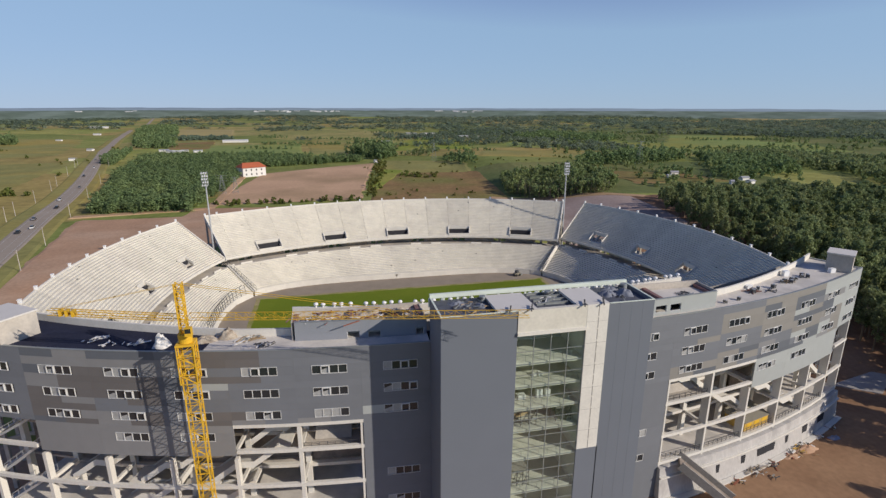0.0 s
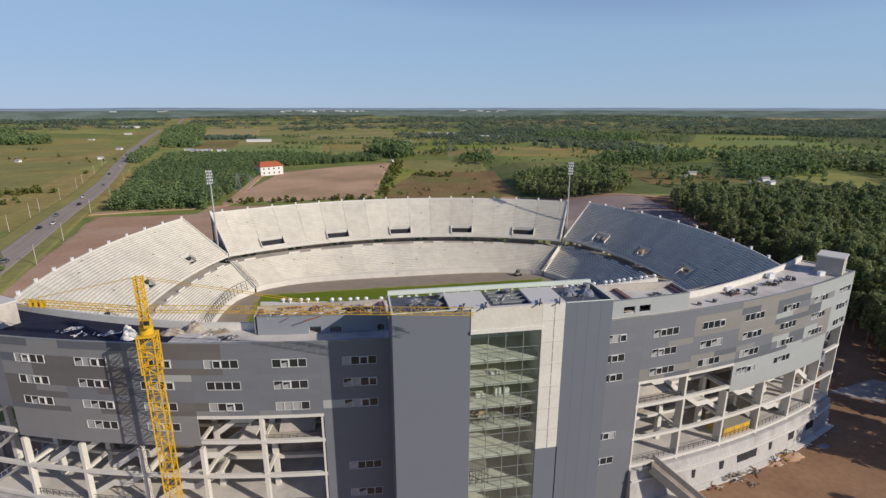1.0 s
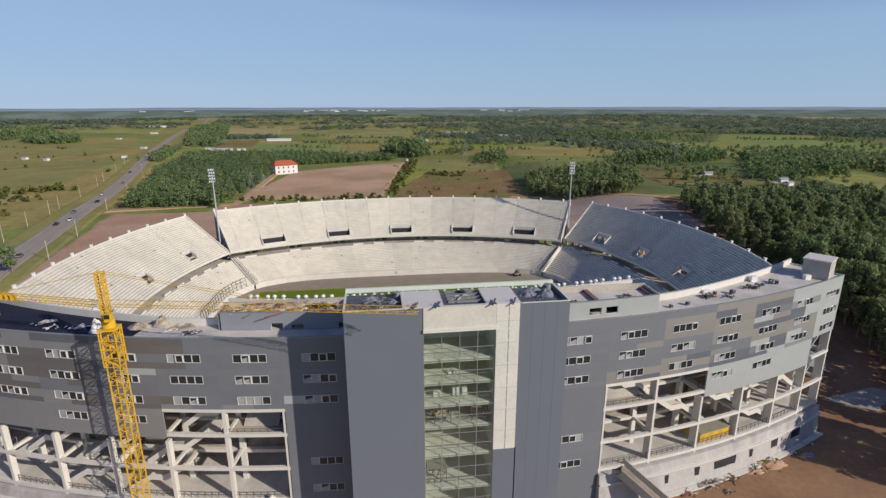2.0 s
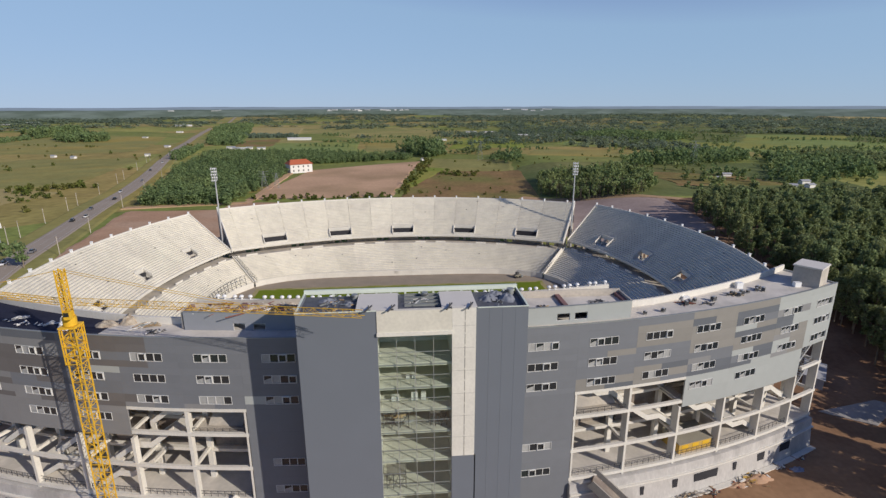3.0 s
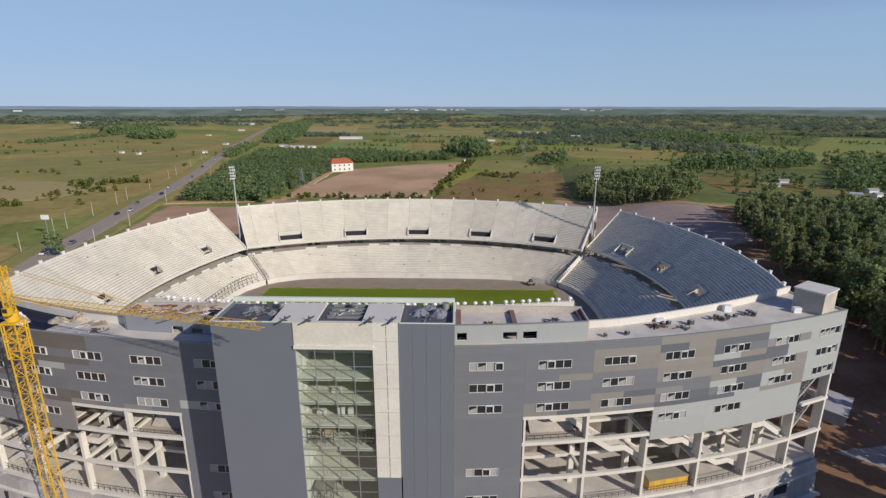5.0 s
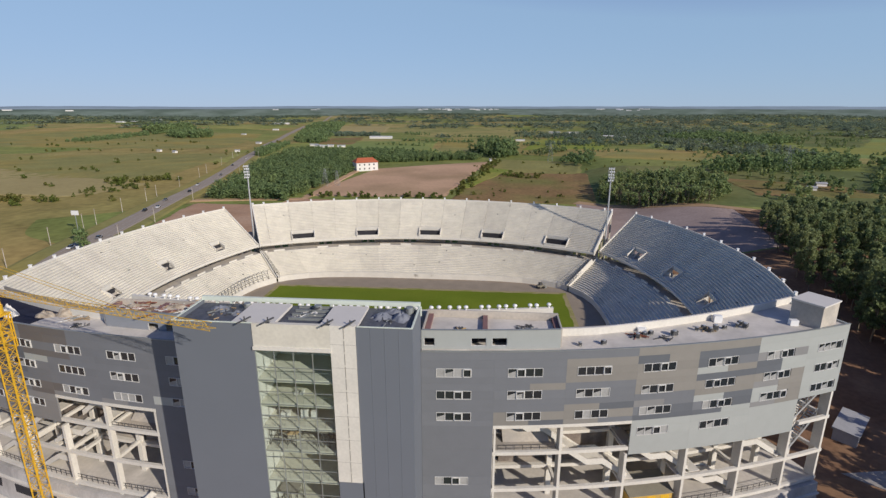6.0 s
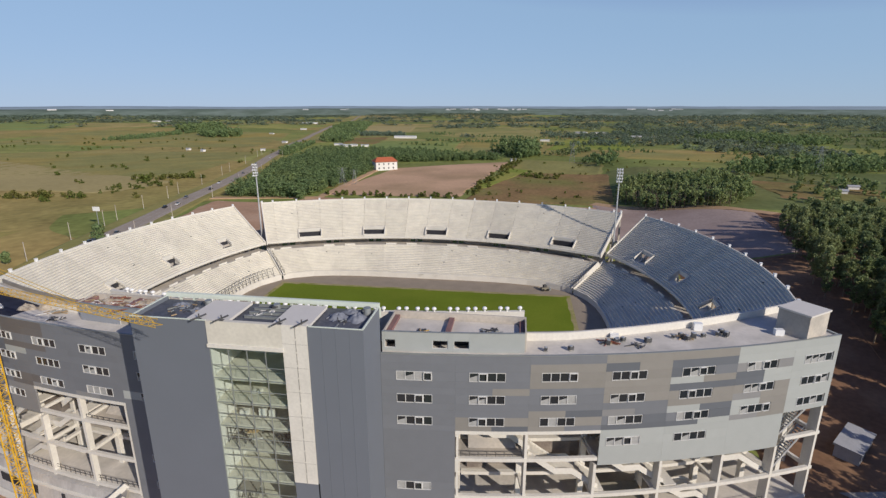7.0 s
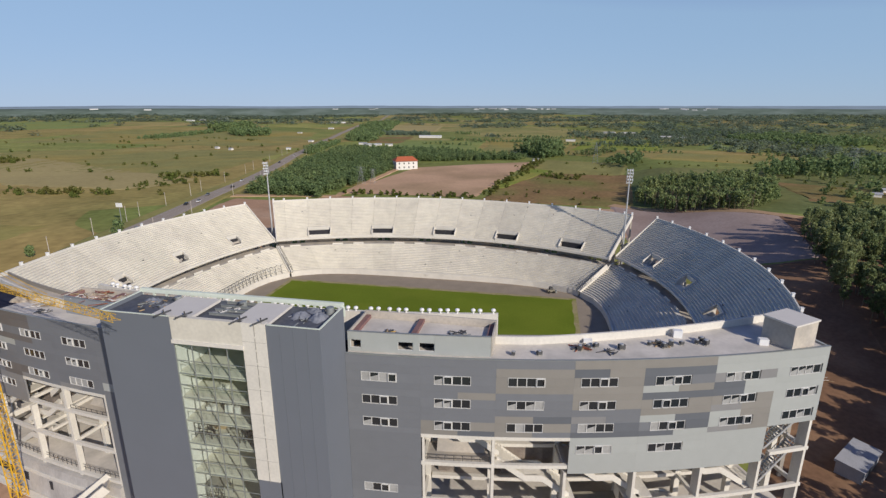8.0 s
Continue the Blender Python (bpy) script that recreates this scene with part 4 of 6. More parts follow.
for x, z in ((47.2, 11.2), (58.2, 11.2), (74.0, 11.2), (47.0, 17.2), (62.9, 17.2), (56.4, 11.2), (-46.8, 11.2), (-58.1, 11.2), (-68.6, 11.2), (-36.0, 17.2), (-46.4, 17.2), (-56.9, 17.2), (36.8, 17.2)):
    bm = bmesh.new()
    fband(bm, x - 1.1, x + 1.1, -4.9, -0.8, z - 0.3, z - 0.01, 4)
    part("landing", bm, CONC_WHITE, building)


def stair(x, z0, z1, d, side, length=10.5):
    """A wide white flight of concrete steps with a landing half way, rising along the facade from x."""
    half, flight = 7, (length - 2.4) / 2
    top = []
    for f0, za in ((0.0, z0), (flight + 2.4, 0.5 * (z0 + z1))):
        for k in range(half):
            zt = za + 0.5 * (z1 - z0) * (k + 1) / half - 0.04
            top += [(x + side * (f0 + flight * k / half), zt), (x + side * (f0 + flight * (k + 1) / half), zt)]
    zm = 0.5 * (z0 + z1)
    under = [(x + side * length, z1 - 0.5), (x + side * (flight + 2.5), zm - 0.5), (x + side * (flight + 0.2), zm - 0.5), (x + side * 0.7, z0 - 0.02)]
    outline = [(x, z0)] + top + under
    bm = bmesh.new()
    a = [bm.verts.new(fp(px, d + 1.5, pz)) for px, pz in outline]
    b = [bm.verts.new(fp(px, d - 1.5, pz)) for px, pz in outline]
    m = len(outline)
    for k in range(m):
        bm.faces.new((a[k], a[(k + 1) % m], b[(k + 1) % m], b[k]))
    bmesh.ops.recalc_face_normals(bm, faces=bm.faces)
    st = part("staircase", bm, CONC_WHITE, building)
    for off in (1.6, -1.6):
        xs = [x, x + side * flight, x + side * (flight + 2.4), x + side * length]
        zs = [z0, zm, zm, z1]
        bm = bmesh.new()
        rows = [[bm.verts.new(fp(px, off + d - t, pz + h)) for px, pz in zip(xs, zs)] for t, h in ((0, -0.5), (0, 0.5), (0.18, 0.5), (0.18, -0.5))]
        for k in range(3):
            for q in range(4):
                bm.faces.new((rows[q][k], rows[q][k + 1], rows[(q + 1) % 4][k + 1], rows[(q + 1) % 4][k]))
        bm.faces.new([r[0] for r in rows])
        bm.faces.new([r[3] for r in rows][::-1])
        bmesh.ops.recalc_face_normals(bm, faces=bm.faces)
        part("stair_cheek", bm, CONC_WHITE, st)
    return st


for x, side in ((47.6, -1), (57.6, -1), (73.4, -1), (-47.0, 1), (-57.5, 1), (-68.0, 1)):
    stair(x, 11.2, 17.2, -3.0, side)
for x, side in ((67.2, -1), (-62.0, 1), (-51.0, 1)):
    stair(x, 5.7, 11.2, -3.0, side)
for x, side in ((37.5, -1), (-41.0, 1)):
    stair(x, 17.2, 21.9, -4.2, side, 8.5)
# raw block partitions behind the open floors, their dark brown also painting interior shade
for x0, x1, z0, z1 in ((28.4, 31.0, 11.2, 16.8), (37.6, 45.6, 17.2, 21.9), (38.2, 44.6, 11.2, 16.8), (59.5, 65.0, 11.2, 16.8), (67.5, 73.2, 11.2, 16.8), (49.5, 54.5, 11.2, 16.8),
                       (-32.6, -24.6, 11.2, 16.8), (-28.5, -24.6, 17.2, 21.9), (-50.5, -44.5, 11.2, 16.8), (-60.0, -55.5, 11.2, 16.8)):
    bm = bmesh.new()
    back = -6.1
    fband(bm, x0, x1, back - 0.2, back, z0, z1 + 0.04, 4)
    part("partition_wall", bm, RAW_BLOCK, building, "raw block wall, dark brown also for the shade inside")
# continuous walls; the upper ones are added in dark brown to deepen the shade
for x0, x1 in ((26.9, 80.6), (-79.4, -24.3)):
    for z0, z1 in ((5.7, 10.85), (11.2, 16.85), (17.2, 21.95)):
        bm = bmesh.new()
        back = -13.0 if z0 < 6 else -7.0
        fband(bm, x0, x1, back - 0.2, back, z0, z1, 4)
        part("partition_wall", bm, RAW_BLOCK if z0 > 6 else CONC, building, "raw block wall, dark brown also for the shade inside" if z0 > 6 else "bare grey concrete wall")
# beams and sloping seating slab deeper inside
for x0, x1 in ((27.5, 73.0), (-70.0, -24.5)):
    for z in (11.2, 17.2):
        bm = bmesh.new()
        fband(bm, x0, x1, -5.72, -5.0, z - 0.5, z + 0.05, 4)
        part("inner_beam", bm, CONC_WHITE, building)
for x0, x1 in ((28.5, 35.5), (-31.5, -26.0)):
    bm = bmesh.new()
    fstrip(bm, x0, x1, lambda x: ((-2.6, 17.3), (-3.0, 17.3), (-9.0, 21.3), (-8.6, 21.5)))
    part("sloping_slab", bm, CONC, building)

# railings on the open floors
for z in SLABS:
    for x0, x1 in ((27.4, 73.8), (-70, -24.8)) if z < 17 else ((27.4, 36.0), (-32.8, -24.8)):
        if z == 11.2:
            continue
        n = int((x1 - x0) / 1.1)
        for k in range(n + 1):
            x = x0 + (x1 - x0) * k / n
            p = fp(x, -0.5, z)
            bm = bmesh.new()
            beam(bm, p, (p[0], p[1], z + 1.1), 0.06)
            if k < n:
                q = fp(x0 + (x1 - x0) * (k + 1) / n, -0.5, z)
                for h in (0.6, 1.1):
                    beam(bm, (p[0], p[1], z + h), (q[0], q[1], z + h), 0.05)
            part("railing_panel", bm, STEEL_DARK, building)

# roof deck, parapets
def roof_depth(x):
    return 5.2 + 0.115 * max(0, abs(x) - 42)


for x0, x1, material in ((16.5, 81.4, ROOF_PALE), (-45.5, -14.1, ROOF_PALE), (-80.0, -45.5, ROOF_DARK)):
    bm = bmesh.new()
    fstrip(bm, x0, x1, lambda x: ((-0.2, 32.9), (-roof_depth(x), 32.9), (-roof_depth(x), 33.25), (-0.2, 33.25)))
    part("roof_deck", bm, material, building)
    bm = bmesh.new()
    fstrip(bm, x0, x1, lambda x: ((-roof_depth(x), 30.5), (-roof_depth(x) - 0.35, 30.5), (-roof_depth(x) - 0.35, 34.4), (-roof_depth(x), 34.4)))
    part("rear_parapet", bm, CONC_WHITE, building)
    bm = bmesh.new()
    fband(bm, x0, x1, -0.3, 0.04, 33.5, 33.58, 3)
    part("coping", bm, STEEL, building, "thin metal coping strip")
for x0, x1 in ((26.6, 81.3), (-80.0, -24.0)):
    bm = bmesh.new()
    fstrip(bm, x0, x1, lambda x: ((1.3, -2.4), (-0.5, -2.4), (-0.5, 4.9), (0.6, 4.9)))
    part("plinth", bm, PLINTH, building, "pale stained concrete plinth")
    bm = bmesh.new()
    fstrip(bm, x0, x1, lambda x: ((1.15, 3.0), (0.6, 3.0), (0.6, 3.25), (1.15, 3.25)))
    part("plinth_ledge", bm, CONC_WHITE, building)
    bm = bmesh.new()
    fstrip(bm, x0, x1, lambda x: ((2.3, -2.4), (1.25, -2.4), (1.25, -1.1), (2.3, -1.1)))
    part("kerb", bm, CONC_WHITE, building)
    sgn = 1 if x0 > 0 else -1
    for k in range(6):
        xo = (40.0 + 6.6 * k) * sgn
        # dark slabs on the plinth, their colour imitating shaded recesses
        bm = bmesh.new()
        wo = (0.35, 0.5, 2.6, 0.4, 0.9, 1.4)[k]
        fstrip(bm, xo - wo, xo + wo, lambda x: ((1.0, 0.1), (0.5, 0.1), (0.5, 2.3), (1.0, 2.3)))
        part("basement_opening", bm, SHADE_BLACK, building)
# end walls
for x in (81.2, -79.8):
    bm = bmesh.new()
    fbox(bm, x - 0.15, x + 0.15, -roof_depth(x), -0.3, 21.9, 33.5)
    part("end_wall", bm, CLAD["l"], building)

# ---- tower with the glazed stair hall ----
tower = thing("tower_block", "slate-grey clad tower with glazed stair hall and concrete frame", "tower")
TX0, TX1, TY0, TY1, TZ = -14.1, 16.45, 1.0, 8.3, 40.0


def panels(name, x0, x1, z0, z1, material, y=TY0, n=4):
    for k in range(n):
        bm = bmesh.new()
        box(bm, x0 + (x1 - x0) * k / n + 0.008, x0 + (x1 - x0) * (k + 1) / n - 0.008, y, y + 0.25, z0, z1)
        part(name, bm, material, tower)


panels("cladding_panel", TX0, -3.7, -2, TZ, TOWER_CLAD, n=1)
panels("cladding_panel", 9.42, TX1, -2, TZ, TOWER_CLAD, n=4)
panels("cladding_panel", 6.2, 9.6, -2, 17.5, TOWER_CLAD, n=1)
for x in (TX0, TX1 - 0.25):
    bm = bmesh.new()
    box(bm, x, x + 0.25, TY0 + 0.25, TY1, -2, TZ)
    part("cladding_panel", bm, TOWER_CLAD, tower)
bm = bmesh.new()
box(bm, 6.2, 9.4, TY0 - 0.12, TY0 + 0.6, 17.5, TZ + 0.12)
col = part("concrete_pier", bm, CONC_WHITE, tower)
bm = bmesh.new()
for z in (20.6, 24.0, 27.5, 31.0, 34.4, 37.6):
    box(bm, 6.2, 9.4, TY0 - 0.128, TY0 - 0.118, z, z + 0.03)
for k in range(13):
    box(bm, 7.9, 7.98, TY0 - 0.15, TY0 - 0.118, 17.4 + 1.75 * k, 18.9 + 1.75 * k)
part("pier_joint", bm, CONC_DARK, col)
bm = bmesh.new()
box(bm, -3.7, 6.2, TY0 - 0.1, TY0 + 0.5, 36.95, TZ + 0.05)
part("concrete_lintel", bm, CONC_STAND, tower)
bm = bmesh.new()
box(bm, -3.75, 6.3, TY0 - 0.3, TY0 + 0.5, 36.5, 36.95)
part("concrete_lintel", bm, CONC_WHITE, tower)
# hall behind the glass
bm = bmesh.new()
box(bm, -3.7, 6.2, 8.2, 8.5, -2, 37)
part("hall_wall", bm, WALL_WHITE, tower)
bm = bmesh.new()
box(bm, -4.0, -3.72, TY0 + 0.26, 8.2, -2, 37)
part("hall_wall", bm, WALL_WHITE, tower)
bm = bmesh.new()
box(bm, 6.22, 6.5, TY0 + 0.26, 8.2, -2, 37)
part("hall_wall", bm, CONC_WHITE, tower)
FLOORS = [32.2, 28.7, 25.2, 21.7, 17.0, 11.3, 5.7, 0.0]
for k, z in enumerate(FLOORS):
    bm = bmesh.new()
    box(bm, -3.7, 6.2, TY0 + 0.42, 8.2, z - 0.5, z)
    fl = part("hall_floor", bm, CONC_STAND, tower)
    bm = bmesh.new()
    for i in range(8):
        x = -3.5 + 9.5 * i / 7
        beam(bm, (x, TY0 + 0.5, z), (x, TY0 + 0.5, z + 1.0), 0.03)
    for h in (1.0,):
        beam(bm, (-3.6, TY0 + 0.5, z + h), (6.1, TY0 + 0.5, z + h), 0.035)
    part("hall_railing", bm, STEEL, fl)
# building material stacked on some floors
stack_rng = random.Random(12)
for fi, x0, x1 in ((3, -3.0, 0.6),):
    st = thing("material_stack", "loose stack of building material on a hall floor", "building material", group="hall stacks")
    for k in range(7):
        bm = bmesh.new()
        x, y = stack_rng.uniform(x0, x1), stack_rng.uniform(3.0, 5.5)
        a = stack_rng.uniform(-0.5, 0.5)
        beam(bm, (x - 0.7 * math.cos(a), y - 0.7 * math.sin(a), FLOORS[fi] + 0.12 + 0.16 * (k % 4)), (x + 0.7 * math.cos(a), y + 0.7 * math.sin(a), FLOORS[fi] + 0.12 + 0.16 * (k % 4)), 0.3, 0.2)
        part("plank", bm, (WOOD, STEEL_DARK, SHEET)[k % 3], st)
for fi, x0, x1, y0, y1, top in ((3, -3.4, 0.2, 2.2, 4.6, 2.4), (5, -3.2, -0.4, 2.4, 4.4, 2.6), (3, 3.2, 5.6, 2.2, 4.0, 2.2)):
    sc = thing("scaffold", "dark tube scaffold standing in the stair hall", "scaffold", group="hall scaffolds")
    z = FLOORS[fi]
    for px in np.linspace(x0, x1, 4):
        for py in (y0, y1):
            bm = bmesh.new()
            rod(bm, (px, py, z), (px, py, z + top), 0.05, n=6)
            part("standard", bm, STEEL_DARK, sc)
    for h in (0.7, 1.5, top - 0.1):
        for py in (y0, y1):
            bm = bmesh.new()
            rod(bm, (x0, py, z + h), (x1, py, z + h), 0.045, n=6)
            part("ledger", bm, STEEL_DARK, sc)
    for k in range(3):
        bm = bmesh.new()
        rod(bm, (x0 + (x1 - x0) * k / 3, y0, z + 0.1), (x0 + (x1 - x0) * (k + 1) / 3, y0, z + top), 0.04, n=6)
        part("brace", bm, STEEL_DARK, sc)
    bm = bmesh.new()
    box(bm, x0, x1, y0, y1, z + top, z + top + 0.06)
    part("deck", bm, CONC_DARK, sc)
for x, fi, w, h in ((1.1, 2, 0.9, 1.3), (2.4, 2, 0.7, 1.1), (-1.6, 2, 1.1, 0.7), (0.2, 1, 0.5, 0.4), (1.0, 1, 0.4, 0.5)):
    bm = bmesh.new()
    box(bm, x - w / 2, x + w / 2, 3.4, 4.2, FLOORS[fi], FLOORS[fi] + h)
    bmesh.ops.bevel(bm, geom=bm.edges[:], offset=0.03, segments=1)
    solo("crate", bm, SHEET, "pale crate standing on a hall floor", "crate", group="hall crates")
wall = bmesh.new()
for k in range(5):
    x = -3.7 + 9.9 * k / 4
    box(wall, x - 0.04, x + 0.04, TY0 + 0.08, TY0 + 0.22, -2, 36.5)
bars = sorted([z - 0.1 for z in FLOORS] + [z + 1.75 for z in FLOORS] + [z + 3.6 for z in FLOORS[4:]], reverse=True)
bars = [z for z in bars if -1.5 < z < 36.3]
for z in bars:
    box(wall, -3.7, 6.2, TY0 + 0.1, TY0 + 0.2, z - 0.035, z + 0.035)
curtain = part("curtain_wall_grid", wall, STEEL, tower)
for za, zb in zip([36.5] + bars, bars):
    for k in range(4):
        bm = bmesh.new()
        x = -3.7 + 9.9 * k / 4
        box(bm, x + 0.055, x + 2.42, TY0 + 0.13, TY0 + 0.15, zb + 0.05, za - 0.05)
        ob = part("pane", bm, GLASS, curtain)
        ob.visible_shadow = False
# roof of the tower
bm = bmesh.new()
box(bm, TX0 + 0.25, TX1 - 0.25, TY0 + 0.5, TY1, 39.2, 39.5)
part("roof_deck", bm, ROOF_TOWER, tower)
for x0, x1 in ((-6.4, -0.9), (4.9, 9.6)):
    bm = bmesh.new()
    box(bm, x0, x1, TY0 + 0.3, TY1 - 0.8, 39.7, 40.06)
    part("roof_hatch", bm, ROOF_WHITE, tower, "white sheet-metal roof panel")
bm = bmesh.new()
box(bm, TX0, TX1, TY1 - 0.1, TY1 + 0.35, 39.9, 40.5)
for k in range(16):
    x = TX0 + (TX1 - TX0) * k / 15
    box(bm, x - 0.15, x + 0.15, TY1, TY1 + 0.25, 38.6, 39.9)
part("rear_rail", bm, GREENWHITE, tower, "pale green-white beam on short posts")
for x0, x1, y0, y1 in ((TX1 - 0.2, TX1 + 0.04, TY0 + 0.3, TY1 - 0.1), (TX0 - 0.04, TX0 + 0.2, TY0 + 0.3, TY1 - 0.1), (9.6, TX1 + 0.04, TY0 - 0.04, TY0 + 0.16), (TX0 - 0.04, -3.72, TY0 - 0.04, TY0 + 0.16)):
    bm = bmesh.new()
    box(bm, x0, x1, y0, y1, TZ + 0.003, TZ + 0.09)
    part("parapet_coping", bm, GREENWHITE, tower, "pale metal coping on the parapet")

# penthouses on either side
for x0, x1, back, skin, holes, sill, roof_z in ((16.45, 35.9, -1.35, CLAD["l"], ((16.8, 18.3), (23.4, 25.5), (26.3, 28.4)), 33.75, 35.2), (-33.4, -14.15, -3.3, LEFT_SKIN, ((-25.9, -24.1), (-22.9, -21.0), (-15.8, -14.6)), 33.2, 35.5)):
    ph = thing("penthouse", "low pale grey rooftop storey beside the tower", "rooftop room", group="penthouses")
    edges = sorted([x0, x1] + [e for h in holes for e in h])
    for a, b in zip(edges, edges[1:]):
        for z0, z1 in (((33.2, sill), (sill + 1.2, 36.1)) if (a, b) in holes else ((33.2, 36.1),)):
            if z1 - z0 > 0.05:
                bm = bmesh.new()
                fband(bm, a + 0.003, b - 0.003, back - 0.25, back, z0, z1)
                part("wall_panel", bm, skin, ph)
    for a, b in holes:
        bm = bmesh.new()
        for u0, u1, z0, z1 in ((a, a + 0.07, sill, sill + 1.2), (b - 0.07, b, sill, sill + 1.2), (a + 0.07, b - 0.07, sill, sill + 0.07), (a + 0.07, b - 0.07, sill + 1.13, sill + 1.2)):
            fbox(bm, u0, u1, back - 0.16, back - 0.08, z0, z1)
        part("window_frame", bm, FRAME_WHITE, ph)
    bm = bmesh.new()
    fband(bm, x0, x1, back - 0.3, back + 0.05, 36.1, 36.17)
    part("coping", bm, STEEL, ph, "thin metal coping strip")
    bm = bmesh.new()
    box(bm, x0, x1, 16.3, 16.55, 33.3, 36.3)
    part("back_wall", bm, CONC, ph)
    for xe in (x0, x1):
        s = 0.1 if xe == x0 else -0.1
        bm = bmesh.new()
        box(bm, min(xe, xe + 2 * s), max(xe, xe + 2 * s), F(xe) - back + 0.3, 16.3, 33.3, 36.1)
        part("side_wall", bm, CONC, ph)
    bm = bmesh.new()
    fstrip(bm, x0 + 0.22, x1 - 0.22, lambda x: ((back - 0.27, roof_z - 0.3), (F(x) - 16.25, roof_z - 0.3), (F(x) - 16.25, roof_z), (back - 0.27, roof_z)))
    part("roof_slab", bm, ROOF_PALE, ph)
    for xe in (x0 + 0.6, 0.5 * (x0 + x1) - 1, x1 - 0.6):
        bm = bmesh.new()
        box(bm, xe - 0.35, xe + 0.35, F(xe) - back + 0.5, 16.25, roof_z, roof_z + 0.5)
        part("roof_upstand", bm, PINK, ph, "faded red-brown upstand")
    # near-black wall stands in for the shade inside the rooftop room
    bm = bmesh.new()
    fband(bm, x0 + 0.3, x1 - 0.3, back - 2.3, back - 2.1, 33.3, roof_z - 0.3)
    part("room_wall", bm, SHADE_BLACK, ph)

# white domes along the rear edge
bm = bmesh.new()
bmesh.ops.create_uvsphere(bm, u_segments=12, v_segments=8, radius=0.36)
for v in bm.verts:
    v.co.z = v.co.z * 0.75 + 0.48
rod(bm, (0, 0, 0), (0, 0, 0.4), 0.14, n=8)
dome = solo("dome_ventilator", bm, WHITE, "white dome-shaped ventilator on the rear roof edge", "ventilator", group="roof domes")
x = -30.0
k = 0
dome.matrix_basis = pose(x, 16.9 + 0.0029 * x * x, 35.6)
rng = random.Random(4)
while x < 33.5:
    x += (1.15, 1.7, 1.2, 1.2, 2.2)[k % 5] + rng.uniform(-0.15, 0.25)
    k += 1
    copy_thing(dome, pose(x, 16.9 + 0.0029 * x * x + rng.uniform(-0.1, 0.1), 35.6))
# low wall carrying the domes between the penthouses
bm = bmesh.new()
n = 24
rings = []
for i in range(n + 1):
    x = -33.6 + 69.3 * i / n
    y = 16.9 + 0.0029 * x * x
    rings.append([bm.verts.new((x, y + dy, z)) for dy, z in ((-0.3, 30), (0.3, 30), (0.3, 35.6), (-0.3, 35.6))])
for p, q in zip(rings, rings[1:]):
    for i in range(4):
        bm.faces.new((p[i], p[(i + 1) % 4], q[(i + 1) % 4], q[i]))
bm.faces.new(rings[0][::-1])
bm.faces.new(rings[-1])
part("rear_wall", bm, CONC_WHITE, building)

# rooftop boxes at both ends
for cx, cy, turn, hx, hy in ((76.3, 24.0, 36, 2.5, 2.2), (-74.2, 23.5, -34, 3.2, 2.6)):
    bx = thing("roof_cabin", "plain grey rooftop stair house with white flat roof", "rooftop room", group="stair houses", at=(0, 0, 0))
    bx.matrix_basis = pose(cx, cy, 33.2, 0, 0, turn)
    bm = bmesh.new()
    box(bm, -hx, hx, -hy, hy, 0, 3.6)
    part("wall", bm, CONC, bx)
    bm = bmesh.new()
    box(bm, -hx - 0.15, hx + 0.15, -hy - 0.15, hy + 0.15, 3.6, 3.85)
    part("roof", bm, ROOF_WHITE, bx)

# ---- tower crane ----
crane = thing("tower_crane", "yellow lattice tower crane standing before the facade", "crane", at=(0, 0, 0))
MX, MY = -46.1, 8.4


def lattice(name, p, q, size, bay, chord, web, parent, up=Vector((0, 0, 1)), tri=False):
    """A lattice girder from p to q with square or triangular section."""
    p, q = Vector(p), Vector(q)
    d = (q - p).normalized()
    side = d.cross(up)
    side = side.normalized() if side.length > 1e-3 else Vector((1, 0, 0))
    u = side.cross(d)
    offs = [side * size / 2 - u * size / 2, -side * size / 2 - u * size / 2, u * size / 2] if tri else [
        side * size / 2 - u * size / 2, -side * size / 2 - u * size / 2, -side * size / 2 + u * size / 2, side * size / 2 + u * size / 2]
    for o in offs:
        bm = bmesh.new()
        beam(bm, p + o, q + o, chord)
        part(name + "_chord", bm, YELLOW, parent)
    bm = bmesh.new()
    n = max(1, round((q - p).length / bay))
    for k in range(n):
        a, b = p.lerp(q, k / n), p.lerp(q, (k + 1) / n)
        for i in range(len(offs)):
            o1, o2 = offs[i], offs[(i + 1) % len(offs)]
            beam(bm, a + o1, a + o2, web)
            beam(bm, a + (o1 if k % 2 else o2), b + (o2 if k % 2 else o1), web)
    part(name + "_bracing", bm, YELLOW, parent)


lattice("mast", (MX, MY, -2), (MX, MY, 36.4), 1.65, 1.35, 0.14, 0.065, crane)
lattice("climbing_frame", (MX, MY, 31.0), (MX, MY, 36.2), 2.05, 1.2, 0.12, 0.075, crane)
bm = bmesh.new()
rod(bm, (MX, MY, 36.6), (MX, MY, 37.8), 0.85, n=20)
box(bm, MX - 1.1, MX + 1.1, MY - 1.1, MY + 1.1, 36.3, 36.55)
part("slewing_ring", bm, YELLOW, crane)
lattice("cat_head", (MX, MY, 37.8), (MX, MY, 44.6), 0.85, 0.8, 0.14, 0.09, crane)
JD = Vector((41.2, -13.9, 0)).normalized()
JZ = 40.2
lattice("jib", Vector((MX, MY, JZ)) + JD * 1.0, Vector((MX, MY, JZ + 2.3)) + JD * 43.5, 0.85, 1.25, 0.06, 0.028, crane, tri=True)
